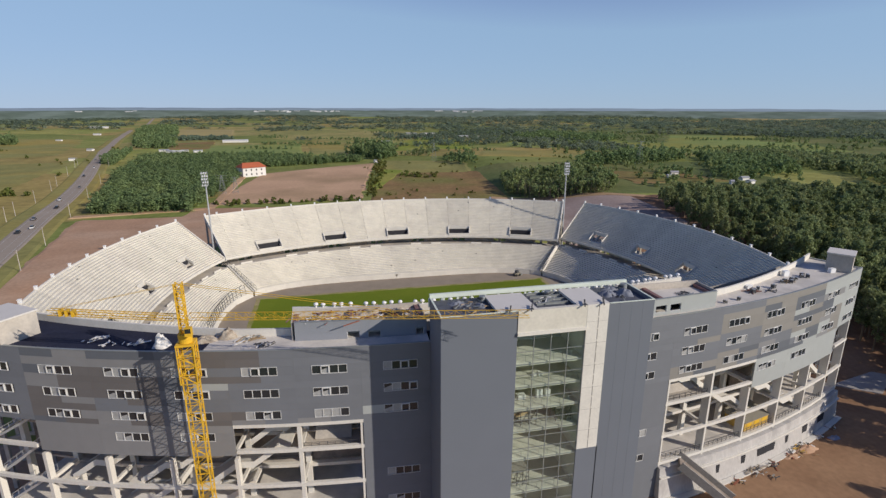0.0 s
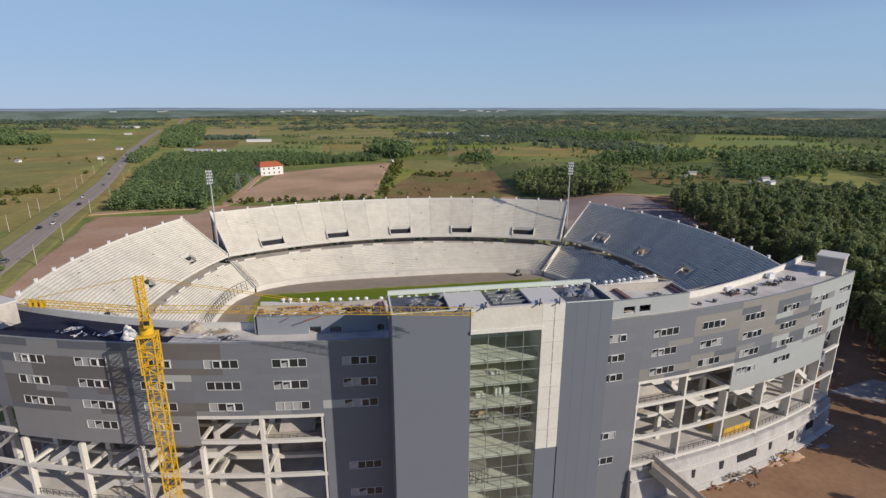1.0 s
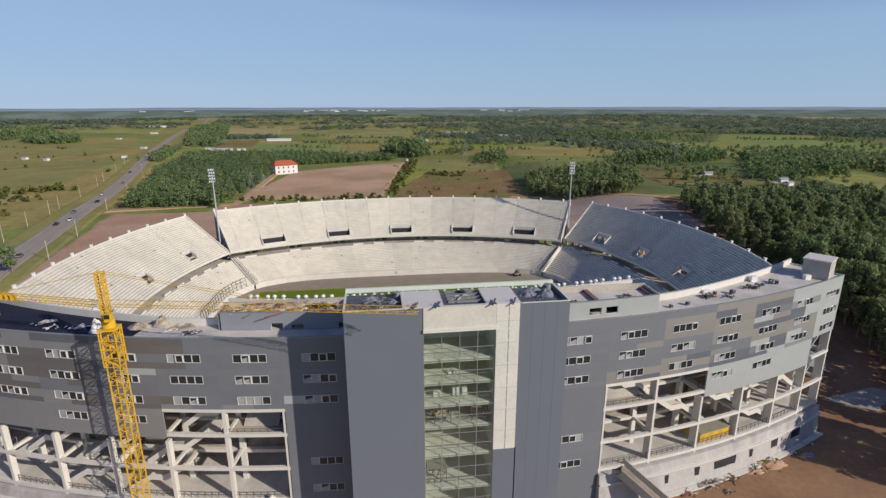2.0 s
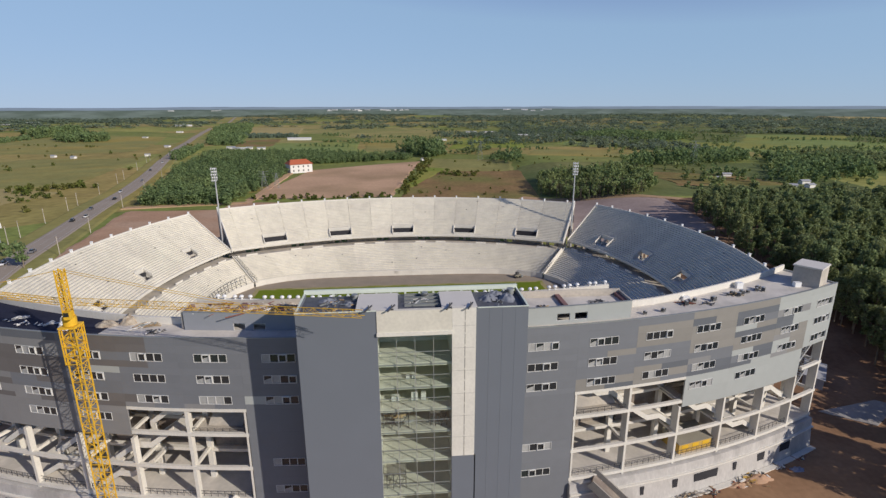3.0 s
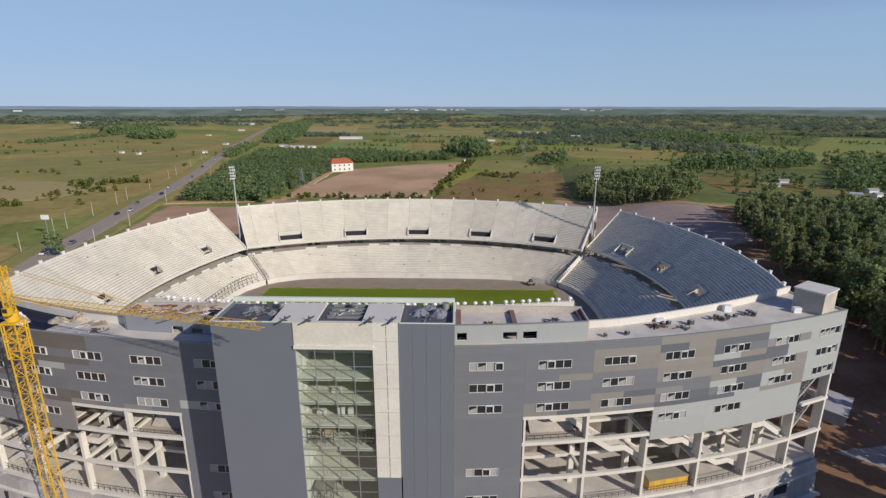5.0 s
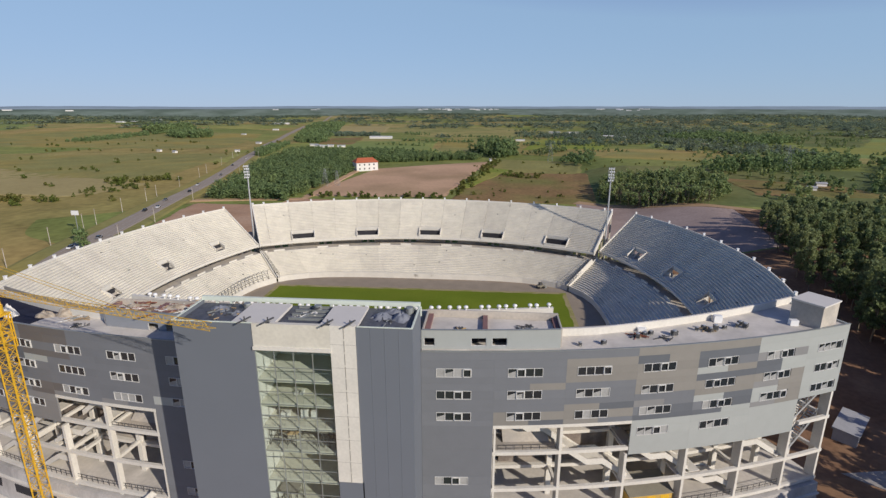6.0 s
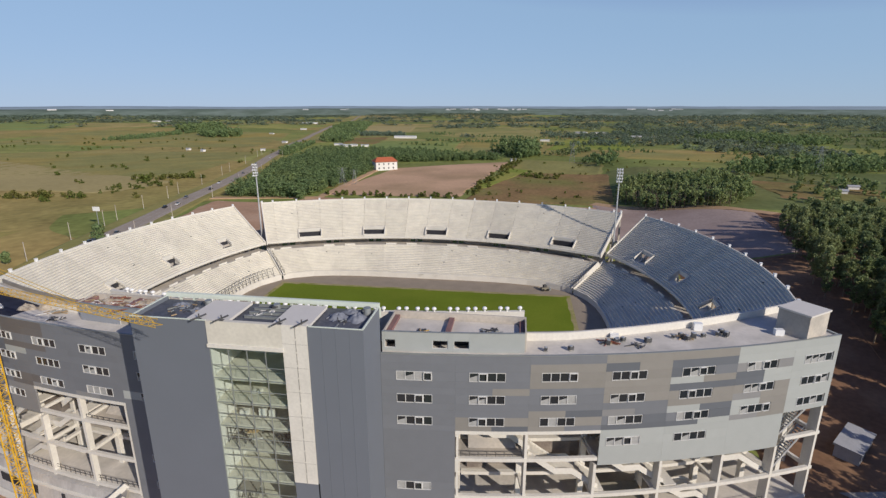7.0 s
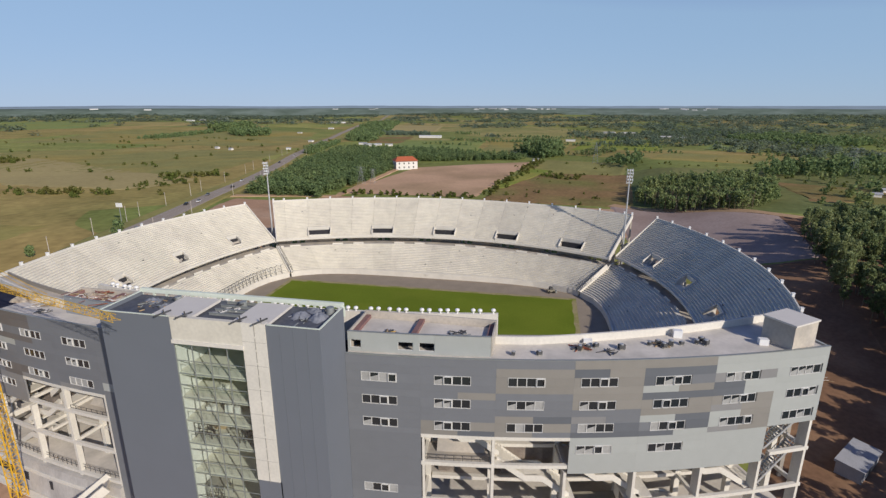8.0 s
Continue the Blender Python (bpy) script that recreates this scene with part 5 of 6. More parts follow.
lattice("counter_jib", Vector((MX, MY, JZ - 0.3)) - JD * 1.0, Vector((MX, MY, JZ - 0.3)) - JD * 18.5, 0.7, 1.5, 0.08, 0.035, crane)
bm = bmesh.new()
top = Vector((MX, MY, 44.5))
for s in (-0.3, 0.3):
    off = Vector((-JD.y, JD.x, 0)) * s
    beam(bm, top + off, Vector((MX, MY, JZ + 1.9)) + JD * 27 + off, 0.05)
    beam(bm, top + off, Vector((MX, MY, JZ + 0.2)) - JD * 17 + off, 0.04)
part("tie_bar", bm, YELLOW, crane)
bm = bmesh.new()
c = Vector((MX, MY, 0)) + JD * 1.3 + Vector((-JD.y, JD.x, 0)) * -1.1
box(bm, c.x - 0.4, c.x + 0.4, c.y - 0.4, c.y + 0.4, 38.0, 39.1)
part("operator_cab", bm, YELLOW, crane)
bm = bmesh.new()
box(bm, c.x - 0.34, c.x + 0.34, c.y - 0.43, c.y - 0.4, 38.45, 39.05)
part("cab_window", bm, PANE, crane, "dark cab window")
bm = bmesh.new()
c = Vector((MX, MY, 0)) - JD * 16.8
for k in range(3):
    cc = c + JD * 0.9 * k
    box(bm, cc.x - 0.16, cc.x + 0.16, cc.y - 0.45, cc.y + 0.45, JZ - 0.75, JZ + 0.1)
part("counterweight", bm, YELLOW, crane)

# ---- floodlight masts ----


def floodlight(x, y, top):
    fl = thing("floodlight_mast", "tall grey floodlight mast with a bank of white lamps", "floodlight", group="floodlights")
    bm = bmesh.new()
    rod(bm, (x, y, 2), (x, y, top), 0.42, 0.2, 12)
    part("pole", bm, GALV, fl)
    for k in range(5):
        bm = bmesh.new()
        beam(bm, (x - 1.1, y - 0.3, top - 4.6 + 1.1 * k), (x + 1.1, y - 0.3, top - 4.6 + 1.1 * k), 0.14)
        part("rack_bar", bm, GALV, fl)
    for s in (-1.0, 1.0):
        bm = bmesh.new()
        beam(bm, (x + s, y - 0.38, top - 4.8), (x + s, y - 0.38, top + 0.2), 0.14)
        part("rack_post", bm, GALV, fl)
    for k in range(5):
        for i in range(3):
            bm = bmesh.new()
            c = Vector((x - 0.72 + 0.72 * i + (0.15 if k % 2 else -0.15), y - 0.45, top - 4.6 + 1.1 * k))
            rod(bm, c, c + Vector((0, -0.5, -0.25)), 0.18, 0.29, 12)
            part("lamp", bm, WHITE, fl)


floodlight(-70.3, 141.4, 43.2)
floodlight(70.9, 142.0, 43.6)

# ---- trees ----


def leaf_cards(rng, centres, radii, n, size, lift=0.0):
    """Leaf cards scattered on the shells of several clumps; returns (4n, 3) corners."""
    c = rng.integers(0, len(centres), n)
    d = rng.normal(size=(n, 3))
    d /= np.linalg.norm(d, axis=1)[:, None]
    rad = radii[c] * (0.55 + 0.5 * rng.random(n))
    p = centres[c] + d * rad[:, None]
    t = rng.normal(size=(n, 3))
    nrm = d + 0.7 * rng.normal(size=(n, 3)) + np.array((0, 0, lift))
    nrm /= np.linalg.norm(nrm, axis=1)[:, None]
    t -= nrm * (t * nrm).sum(1)[:, None]
    t /= np.linalg.norm(t, axis=1)[:, None]
    b = np.cross(nrm, t)
    s = size * (0.6 + 0.8 * rng.random(n))[:, None]
    return np.stack([p - t * s - b * s * 0.6, p + t * s - b * s * 0.6, p + t * s * 0.8 + b * s * 0.6, p - t * s * 0.8 + b * s * 0.6], 1).reshape(-1, 3)


def crown(rng, h, base, r, clumps, n, size, lift=0.0, clump=1.0):
    z = base + (h - base) * (0.1 + 0.8 * rng.random(clumps))
    f = 1 - np.abs((z - base) / (h - base) - 0.45) * 1.1
    a = rng.random(clumps) * 2 * math.pi
    q = r * f * 0.75 * np.sqrt(rng.random(clumps))
    centres = np.stack([q * np.cos(a), q * np.sin(a), z], 1)
    return leaf_cards(rng, centres, clump * r * (0.32 + 0.2 * rng.random(clumps)), n, size, lift)


def quads_mesh(name, verts, material):
    n = len(verts) // 4
    me = bpy.data.meshes.new(name)
    me.from_pydata(verts.tolist(), [], np.arange(4 * n).reshape(n, 4).tolist())
    me.materials.append(material)
    return me


def tree_proto(name, seed, h, base, r, material, label, group, n=520, size=0.42, clumps=11, clump=1.0):
    rng = np.random.default_rng(seed)
    ob = thing(name, label, "tree", group=group)
    bm = bmesh.new()
    rod(bm, (0, 0, -0.8), (0.1, 0.05, base), 0.24, 0.16, 8)
    rod(bm, (0.1, 0.05, base), (0.2, -0.1, h * 0.9), 0.16, 0.04, 6)
    for k in range(6):
        a, z = k * 1.05 + seed, base + (h - base) * (0.05 + 0.1 * k)
        rod(bm, (0.1, 0, z), (0.1 + r * 0.6 * math.cos(a), r * 0.6 * math.sin(a), z + (h - base) * 0.22), 0.09, 0.03, 5)
    part("trunk", bm, BARK, ob)
    cr = new("crown", quads_mesh("crown", crown(rng, h, base, r, clumps, n, size, 0.0, clump), material))
    cr.parent = ob
    return ob


def inside(poly, x, y):
    hit = False
    for (x0, y0), (x1, y1) in zip(poly, poly[1:] + poly[:1]):
        if (y0 > y) != (y1 > y) and x < (x1 - x0) * (y - y0) / (y1 - y0) + x0:
            hit = not hit
    return hit


def fill(poly, spacing, seed):
    rng = random.Random(seed)
    xs, ys = [p[0] for p in poly], [p[1] for p in poly]
    out = []
    y = min(ys)
    while y < max(ys):
        x = min(xs)
        while x < max(xs):
            px, py = x + rng.uniform(-0.45, 0.45) * spacing, y + rng.uniform(-0.45, 0.45) * spacing
            if inside(poly, px, py):
                out.append((px, py))
            x += spacing
        y += spacing
    return out


def woods(name, spots, h, r, cards, size, material, label, seed, base=0.25, clumps=6, lift=0.0, clump=1.0):
    """Many trees joined into one piece of woodland, with crowns of leaf cards and thin trunks."""
    rng = np.random.default_rng(seed)
    protos = [crown(rng, 1.0, base, r / h, clumps, cards, size / h, lift, clump) for _ in range(8)]
    chunks = []
    for x, y in spots:
        s = h * rng.uniform(0.62, 1.22)
        a = rng.uniform(0, 2 * math.pi)
        p = protos[int(rng.integers(8))] * s
        c, sn = math.cos(a), math.sin(a)
        chunks.append(np.stack([p[:, 0] * c - p[:, 1] * sn + x, p[:, 0] * sn + p[:, 1] * c + y, p[:, 2] + sheet(x, y) - 0.4], 1))
    return tagged(new(name, quads_mesh(name, np.concatenate(chunks), material)), label, "woods", kind="stuff")


RF = [(106, -45), (110, 18), (117, 40), (127, 62), (131, 85), (130, 108), (133, 135), (143, 172), (162, 208), (205, 210), (330, 178), (360, 60), (330, -45)]
spots = fill(RF, 4.8, 3)
near = [p for p in spots if p[0] < 168 and 40 < p[1] < 225]
rest = [p for p in spots if not (p[0] < 168 and 40 < p[1] < 225)]
protos = [tree_proto("tree", 11 + k, 13.0 + 1.1 * k, 3.4, 2.6 + 0.2 * k, LEAF_EUC, "slender eucalyptus with sunlit green crown", "eucalyptus edge", n=1250, size=0.26, clumps=36, clump=0.68) for k in range(4)]
for k, ob in enumerate(protos):
    x, y = near[k * 7]
    ob.matrix_basis = pose(x, y, sheet(x, y))
used = {k * 7 for k in range(4)}
rng = random.Random(8)
for k, (x, y) in enumerate(near):
    if k not in used:
        ob = copy_thing(protos[rng.randrange(4)], pose(x, y, sheet(x, y), 0, 0, rng.uniform(0, 360)) @ Matrix.Scale(1.0, 4))
        s = rng.uniform(0.78, 1.12) * (1.22 if y < 105 else 0.88 - 0.12 * smooth((y - 150) / 50))
        ob.scale = (s, s, s * rng.uniform(0.9, 1.1))
# tall trees in the corner before the building, shading the plinth's end
for k, (x, y, s) in enumerate(((93.5, 1.5, 1.5), (96.5, -3.5, 1.55), (98.5, 5.5, 1.45), (101.0, 0.5, 1.5), (95.0, 8.0, 1.3), (103.0, 10.0, 1.4), (107.0, 16.0, 1.3), (106.5, 6.0, 1.4), (88.0, -17.0, 1.3), (104.5, 21.5, 1.1), (109.5, 24.0, 1.2))):
    ob = copy_thing(protos[k % 4], pose(x, y, sheet(x, y), 0, 0, 70 * k))
    ob.scale = (s, s, s)
front = [p for p in rest if p[1] <= 62 and p[0] < 160]
rest = [p for p in rest if not (p[1] <= 62 and p[0] < 160)]
woods("woods", front, 17.0, 3.4, 380, 0.42, LEAF_EUC, "tall eucalyptus shading the yard", 4, clumps=22, clump=0.75)
woods("woods", rest, 11.0, 2.9, 300, 0.4, LEAF_EUC, "dense eucalyptus plantation", 5, clumps=18, clump=0.75)
woods("woods", fill([(-163, 273), (-110, 268), (-105, 334), (-101, 403), (-118, 500), (-70, 520), (10, 556), (18, 576), (-76, 590), (-122, 622), (-215, 640), (-240, 632), (-210, 450)], 5.6, 9), 8.5, 4.4, 260, 0.46, LEAF_DARK,
      "dark green wood beside the highway", 6, base=0.1, clumps=12, lift=1.8)
woods("woods", fill([(-262, 560), (-250, 560), (-292, 712), (-304, 706)], 5, 23), 9, 3.6, 140, 0.6, LEAF_DARK, "dark clump of trees beside the highway", 23, base=0.0, clumps=9)
woods("woods", fill([(96, 292), (110, 250), (148, 234), (170, 264), (186, 312), (178, 346), (146, 338), (115, 352)], 3.8, 10), 9.5, 2.1, 170, 0.4, LEAF_OLIVE, "plantation of slender trees behind the yard", 7, base=0.25, clumps=10)
trunk_chunks = []
for x, y in fill([(97, 292), (111, 250), (147, 235), (156, 250), (144, 275), (112, 300)], 2.6, 19):
    z = sheet(x, y)
    for dx, dy in ((0.13, 0), (0, 0.13)):
        trunk_chunks.append(np.array([(x - dx, y - dy, z - 0.5), (x + dx, y + dy, z - 0.5), (x + dx * 0.6, y + dy * 0.6, z + 8), (x - dx * 0.6, y - dy * 0.6, z + 8)]))
tagged(new("tree_trunks", quads_mesh("tree_trunks", np.concatenate(trunk_chunks), BARK)), "thin pale trunks along the plantation's edge", "trunks", kind="stuff")
woods("woods", fill([(420, 330), (500, 330), (580, 430), (560, 560), (470, 520)], 8, 13), 9, 4.0, 90, 0.8, LEAF_EUC, "mixed wood beyond the plantation", 12, base=0.1, clumps=8)
woods("woods", fill([(340, 60), (560, 40), (640, 420), (520, 420), (340, 215)], 8, 14), 11, 4.2, 90, 0.85, LEAF_EUC, "broad eucalyptus wood", 14, clumps=8)
woods("woods", fill([(285, 298), (352, 290), (480, 430), (400, 480)], 7, 41), 10, 3.8, 100, 0.7, LEAF_DARK, "dark trees behind the small houses", 41, base=0.05, clumps=8)
woods("woods", fill([(190, 372), (272, 386), (345, 425), (400, 520), (250, 455)], 7, 42), 11, 3.8, 100, 0.7, LEAF_DARK, "dark belt of trees beyond the plantation", 42, base=0.05, clumps=8)
woods("woods", fill([(356, 1003), (430, 925), (462, 833), (600, 960), (540, 1250)], 11, 44), 11, 5.5, 70, 1.1, LEAF_DARK, "dark wood behind a pale track", 44, base=0.0, clumps=8)
woods("woods", fill([(0, 652), (40, 574), (62, 602), (60, 662), (25, 690)], 6, 15), 19, 5.2, 150, 0.8, LEAF_DARK, "clump of tall dark trees", 15, base=0.05, clumps=10)
woods("woods", fill([(62, 600), (103, 596), (135, 705), (92, 662)], 10, 45), 9, 3.6, 80, 0.7, LEAF_EUC, "loose row of trees at a field edge", 45, base=0.05)
woods("woods", fill([(98, 515), (122, 455), (142, 525), (118, 576)], 8, 16), 8.5, 3.6, 90, 0.7, LEAF_DARK, "loose trees round a farmstead", 16, base=0.1)
woods("shrubs", fill([(36, 404), (66, 388), (72, 408), (42, 424)], 5, 46), 3.4, 2.6, 60, 0.5, SHRUB, "low hedge across the brown field", 46, base=0.0)
woods("shrubs", fill([(-100, 284), (-3, 288), (-2, 296), (-98, 294)], 5.5, 17), 3.4, 2.2, 70, 0.5, SHRUB, "row of shrubs behind the far stand", 17, base=0.0)
woods("shrubs", fill([(-2, 296), (6, 296), (40, 535), (28, 538)], 6.5, 18), 4.0, 2.6, 60, 0.55, SHRUB, "hedge between two fields", 18, base=0.0)

# hedges and woodland over the plain, densest to the right
rr = random.Random(21)


def wooded(x, y):
    a = math.atan2(x, y)
    v = noise.noise((x / 520, y / 300, 5.0)) + 0.6 * noise.noise((x / 150, y / 110, 2.0)) + 0.5 * smooth((a + 0.02) / 0.4) * smooth((math.hypot(x, y) - 500) / 1100) - 0.06 - 0.42 * smooth((-a - 0.05) / 0.3) * (1 - smooth((math.hypot(x, y) - 1100) / 700)) + 0.35 * smooth((math.hypot(x, y) - 2000) / 1500)
    return v


def off_road(x, y):
    for (x0, y0), (x1, y1) in zip(CL[3:], CL[4:]):
        if y0 <= y <= y1:
            return abs(x - x0 - (x1 - x0) * (y - y0) / (y1 - y0)) > 26 + y * 0.01
    return True


OPEN_LAND = [(-325, 900), (-130, 840), (-250, 1780), (-540, 1760), (-400, 1230)]
mid_woods, far_woods = [], []
for k in range(9000):
    a, d = rr.uniform(-0.95, 1.0), math.sqrt(rr.uniform(600 ** 2, 1500 ** 2))
    x, y = d * math.sin(a), d * math.cos(a)
    if wooded(x, y) > 0.33 and off_road(x, y) and not (20 < x < 420 and 540 < y < 1080 and wooded(x, y) < 0.55) and not inside(OPEN_LAND, x, y):
        mid_woods.append((x, y))
for k in range(9000):
    a, d = rr.uniform(-0.95, 1.0), math.sqrt(rr.uniform(1400 ** 2, 3750 ** 2))
    x, y = d * math.sin(a), d * math.cos(a)
    if wooded(x, y) > 0.0 and off_road(x, y) and not inside(OPEN_LAND, x, y):
        far_woods.append((x, y))
woods("woods", fill([(-335, 1060), (-205, 1036), (-225, 1110), (-350, 1140)], 9, 51), 8, 5.0, 90, 0.9, LEAF_HAZED, "loose belt of trees before a stubble field", 51, base=0.0, clumps=8)
woods("woods", fill([(-304, 832), (-264, 812), (-262, 880), (-318, 900)], 9, 52), 8, 4.2, 90, 0.8, LEAF_DARK, "trees round a small hamlet", 52, base=0.0, clumps=8)
woods("distant_woods", mid_woods, 6.5, 6.5, 70, 1.1, LEAF_HAZED, "tree belts and woodland over the plain", 31, base=0.0, clumps=7, lift=2.5)
woods("distant_woods", far_woods, 6.0, 19.0, 60, 2.6, LEAF_HAZED, "far soft green woodland towards the horizon", 32, base=0.0, clumps=9, lift=4.0)
tufts = []
for k in range(420):
    x, y = rr.uniform(5, 330), rr.uniform(270, 520)
    if noise.noise((x / 40, y / 40, 3.0)) > 0.1 and not (95 < x < 215 and y < 430):
        tufts.append((x, y))
woods("shrubs", tufts, 2.2, 1.7, 34, 0.5, SHRUB, "low tufts and bushes on the brown fields", 34, base=0.0)
hedges = []
for k in range(44):
    x, y = rr.uniform(-260, 900), rr.uniform(560, 1350)
    ln, slope = rr.uniform(40, 190), rr.uniform(-0.35, 0.1)
    for q in range(int(ln / 6)):
        if rr.random() < 0.8:
            hedges.append((x + 6 * q + rr.uniform(-2, 2), y + 6 * q * slope + rr.uniform(-3, 3)))
hedges = [p for p in hedges if off_road(*p) and not inside(OPEN_LAND, *p)]
woods("hedgerows", hedges, 5.0, 3.6, 50, 0.8, LEAF_DARK, "uneven hedgerows between the fields", 35, base=0.0)
single = []
for k in range(2600):
    x, y = rr.uniform(190, 1300), rr.uniform(240, 1300)
    if x > 0.28 * y + 100 and noise.noise((x / 70, y / 60, 6.0)) > 0.02 and not inside([(455, 612), (600, 560), (960, 985), (817, 1119)], x, y):
        single.append((x, y))
woods("woods", single, 8.0, 3.6, 90, 0.7, LEAF_OLIVE, "scattered trees and thickets over the meadows", 36, base=0.05)
left = []
for k in range(900):
    x, y = rr.uniform(-900, -190), rr.uniform(60, 900)
    road_x = -150 - 0.22 * max(0, y - 100)
    if x < road_x - 22 and noise.noise((x / 90, y / 45, 8.0)) > 0.16:
        left.append((x, y))
woods("shrubs", left, 3.6, 2.6, 46, 0.6, SHRUB, "scattered shrubs on the pasture", 33, base=0.0)

# ---- clutter on the roofs and the site ----


def heap(name, x, y, z, rx, ry, h, material, label, category, seed, group=""):
    """A rough pile: a domed, uneven mound."""
    bm = bmesh.new()
    n, rings = 30, 10
    prev = None
    for j in range(rings):
        f = 1 - j / (rings - 0.4)
        ring = []
        for k in range(n):
            a = 2 * math.pi * k / n
            q = noise.noise((math.cos(a) * 1.4 + seed, math.sin(a) * 1.4, j * 0.25)) + 0.4 * noise.noise((math.cos(a) * 4 * f + seed, math.sin(a) * 4 * f, j * 0.5))
            r = f * (1 + 0.25 * q)
            ring.append(bm.verts.new((x + rx * r * math.cos(a), y + ry * r * math.sin(a), z - 0.2 + (h + 0.2) * (1 - f ** 1.6) * (0.85 + 0.3 * q))))
        if prev:
            for k in range(n):
                bm.faces.new((prev[k], prev[(k + 1) % n], ring[(k + 1) % n], ring[k])).smooth = True
        prev = ring
    bm.faces.new(prev)
    return solo(name, bm, material, label, category, group=group)


def plank_pile(x, y, z, length, count, turn, materials, label, seed, spread=0.6, group="loose timber"):
    """Loose boards, bars and offcuts of many sizes thrown over one another."""
    rng = random.Random(seed)
    pile = thing("timber_pile", label, "building material", group=group)
    for k in range(count * 2):
        a = math.radians(turn + rng.gauss(0, 40))
        px, py = x + rng.gauss(0, 0.55) * spread, y + rng.gauss(0, 0.4) * spread
        ln = length * rng.choice((0.18, 0.25, 0.3, 0.45, 0.7)) / 2
        zz = z + 0.05 + 0.1 * rng.random() * (2 if k > count else 1)
        bm = bmesh.new()
        beam(bm, (px - ln * math.cos(a), py - ln * math.sin(a), zz), (px + ln * math.cos(a), py + ln * math.sin(a), zz + rng.uniform(-0.03, 0.22)), rng.choice((0.08, 0.12, 0.18, 0.3)), 0.09)
        part("plank", bm, materials[rng.randrange(len(materials))], pile)


def unit(x, y, z, turn, s=1.0):
    """A small rooftop machine: casing on feet with a round grille."""
    u = thing("roof_machine", "small weathered rooftop machine with round grille", "roof machine", group="roof machines")
    u.matrix_basis = pose(x, y, z, 0, 0, turn)
    bm = bmesh.new()
    box(bm, -0.55 * s, 0.55 * s, -0.4 * s, 0.4 * s, 0.18, 0.95 * s)
    part("casing", bm, STEEL_DARK, u)
    bm = bmesh.new()
    rod(bm, (0, 0, 0.95 * s), (0, 0, 1.1 * s), 0.36 * s, n=14)
    part("grille", bm, GALV, u)
    for a in (-0.45, 0.45):
        for b in (-0.3, 0.3):
            bm = bmesh.new()
            box(bm, a * s - 0.05, a * s + 0.05, b * s - 0.05, b * s + 0.05, 0, 0.18)
            part("foot", bm, STEEL, u)


RZ = 33.25
for k, (x, y) in enumerate(((48.6, 16.4), (49.6, 16.9), (47.4, 15.6), (53.0, 16.9), (57.0, 19.0), (58.2, 19.6), (58.8, 18.6), (59.9, 19.5), (61.4, 20.0), (63.6, 20.8), (64.4, 21.6), (64.7, 20.6), (38.6, 12.3), (42.0, 13.0))):
    unit(x, y, RZ, (37 * k) % 90, 0.55 + 0.08 * (k % 4))
plank_pile(47.6, 16.2, RZ, 3.2, 8, 30, [WOOD, RUST, STEEL_DARK], "rusty props and timber on the pale roof", 2)
plank_pile(58.6, 19.4, RZ, 2.6, 8, 10, [STEEL_DARK, WOOD], "dark props and timber on the pale roof", 3)
plank_pile(51.2, 15.6, RZ, 4.0, 3, 70, [STEEL_DARK], "long dark pole lying on the pale roof", 5)
for k, (x, y) in enumerate(((61.4, 22.6), (72.6, 22.4), (48.6, 18.0))):
    bm = bmesh.new()
    box(bm, x - 0.6, x + 0.6, y - 0.4, y + 0.4, RZ, RZ + (1.1, 0.9, 0.6)[k])
    bmesh.ops.bevel(bm, geom=bm.edges[:], offset=0.06, segments=2)
    solo("tank", bm, WHITE, "small white water tank on the roof", "tank", group="roof tanks")
for k, (x, y, rx, ry, h) in enumerate(((-45.6, 15.6, 2.3, 1.2, 0.9), (-42.6, 16.3, 1.5, 1.3, 1.6), (-51.2, 15.0, 1.25, 1.0, 2.2))):
    heap("rubble_mound", x, y, RZ, rx, ry, h, SHEET if k == 2 else RUBBLE, "wrapped pale stores on the roof" if k == 2 else "beige rubble and boards heaped on the roof", "rubble mound", 3 + k, group="rubble mounds")
plank_pile(-39.2, 15.0, RZ, 3.6, 14, 20, [WOOD, SHEET, STEEL], "scattered boards and scrap on the roof", 7, spread=1.6)
plank_pile(-37.4, 12.4, RZ, 2.6, 7, -10, [SHEET, STEEL_DARK], "boards and sacks at the roof edge", 8, spread=1.0)
plank_pile(-61.6, 19.3, RZ, 2.6, 6, 15, [SHEET, GALV], "pale boards scattered on the dark roof", 9, spread=1.4)
plank_pile(-55.0, 16.6, RZ, 2.4, 4, 40, [SHEET, GALV], "pale boards scattered on the dark roof", 10, spread=1.6)
plank_pile(-58.8, 17.2, RZ, 2.0, 3, 25, [SHEET], "pale boards scattered on the dark roof", 13, spread=1.2)
# timber on the rooftop storeys
plank_pile(-29.0, 14.2, 35.8, 4.5, 34, 10, [WOOD, PINK, SHEET, RUST], "heaped formwork timber on the rooftop storey", 14, spread=2.6)
plank_pile(-22.5, 14.2, 35.8, 4.5, 34, 5, [WOOD, PINK, SHEET, RUST], "heaped formwork timber on the rooftop storey", 15, spread=2.6)
plank_pile(-18.0, 14.0, 35.8, 3.5, 24, 15, [WOOD, RUST, SHEET, PINK], "heaped formwork timber on the rooftop storey", 16, spread=1.6)
plank_pile(22.0, 11.4, 35.2, 3.0, 6, 5, [STEEL_DARK, WOOD, YELLOW_SITE], "props and boards on the rooftop storey", 17, spread=1.0)
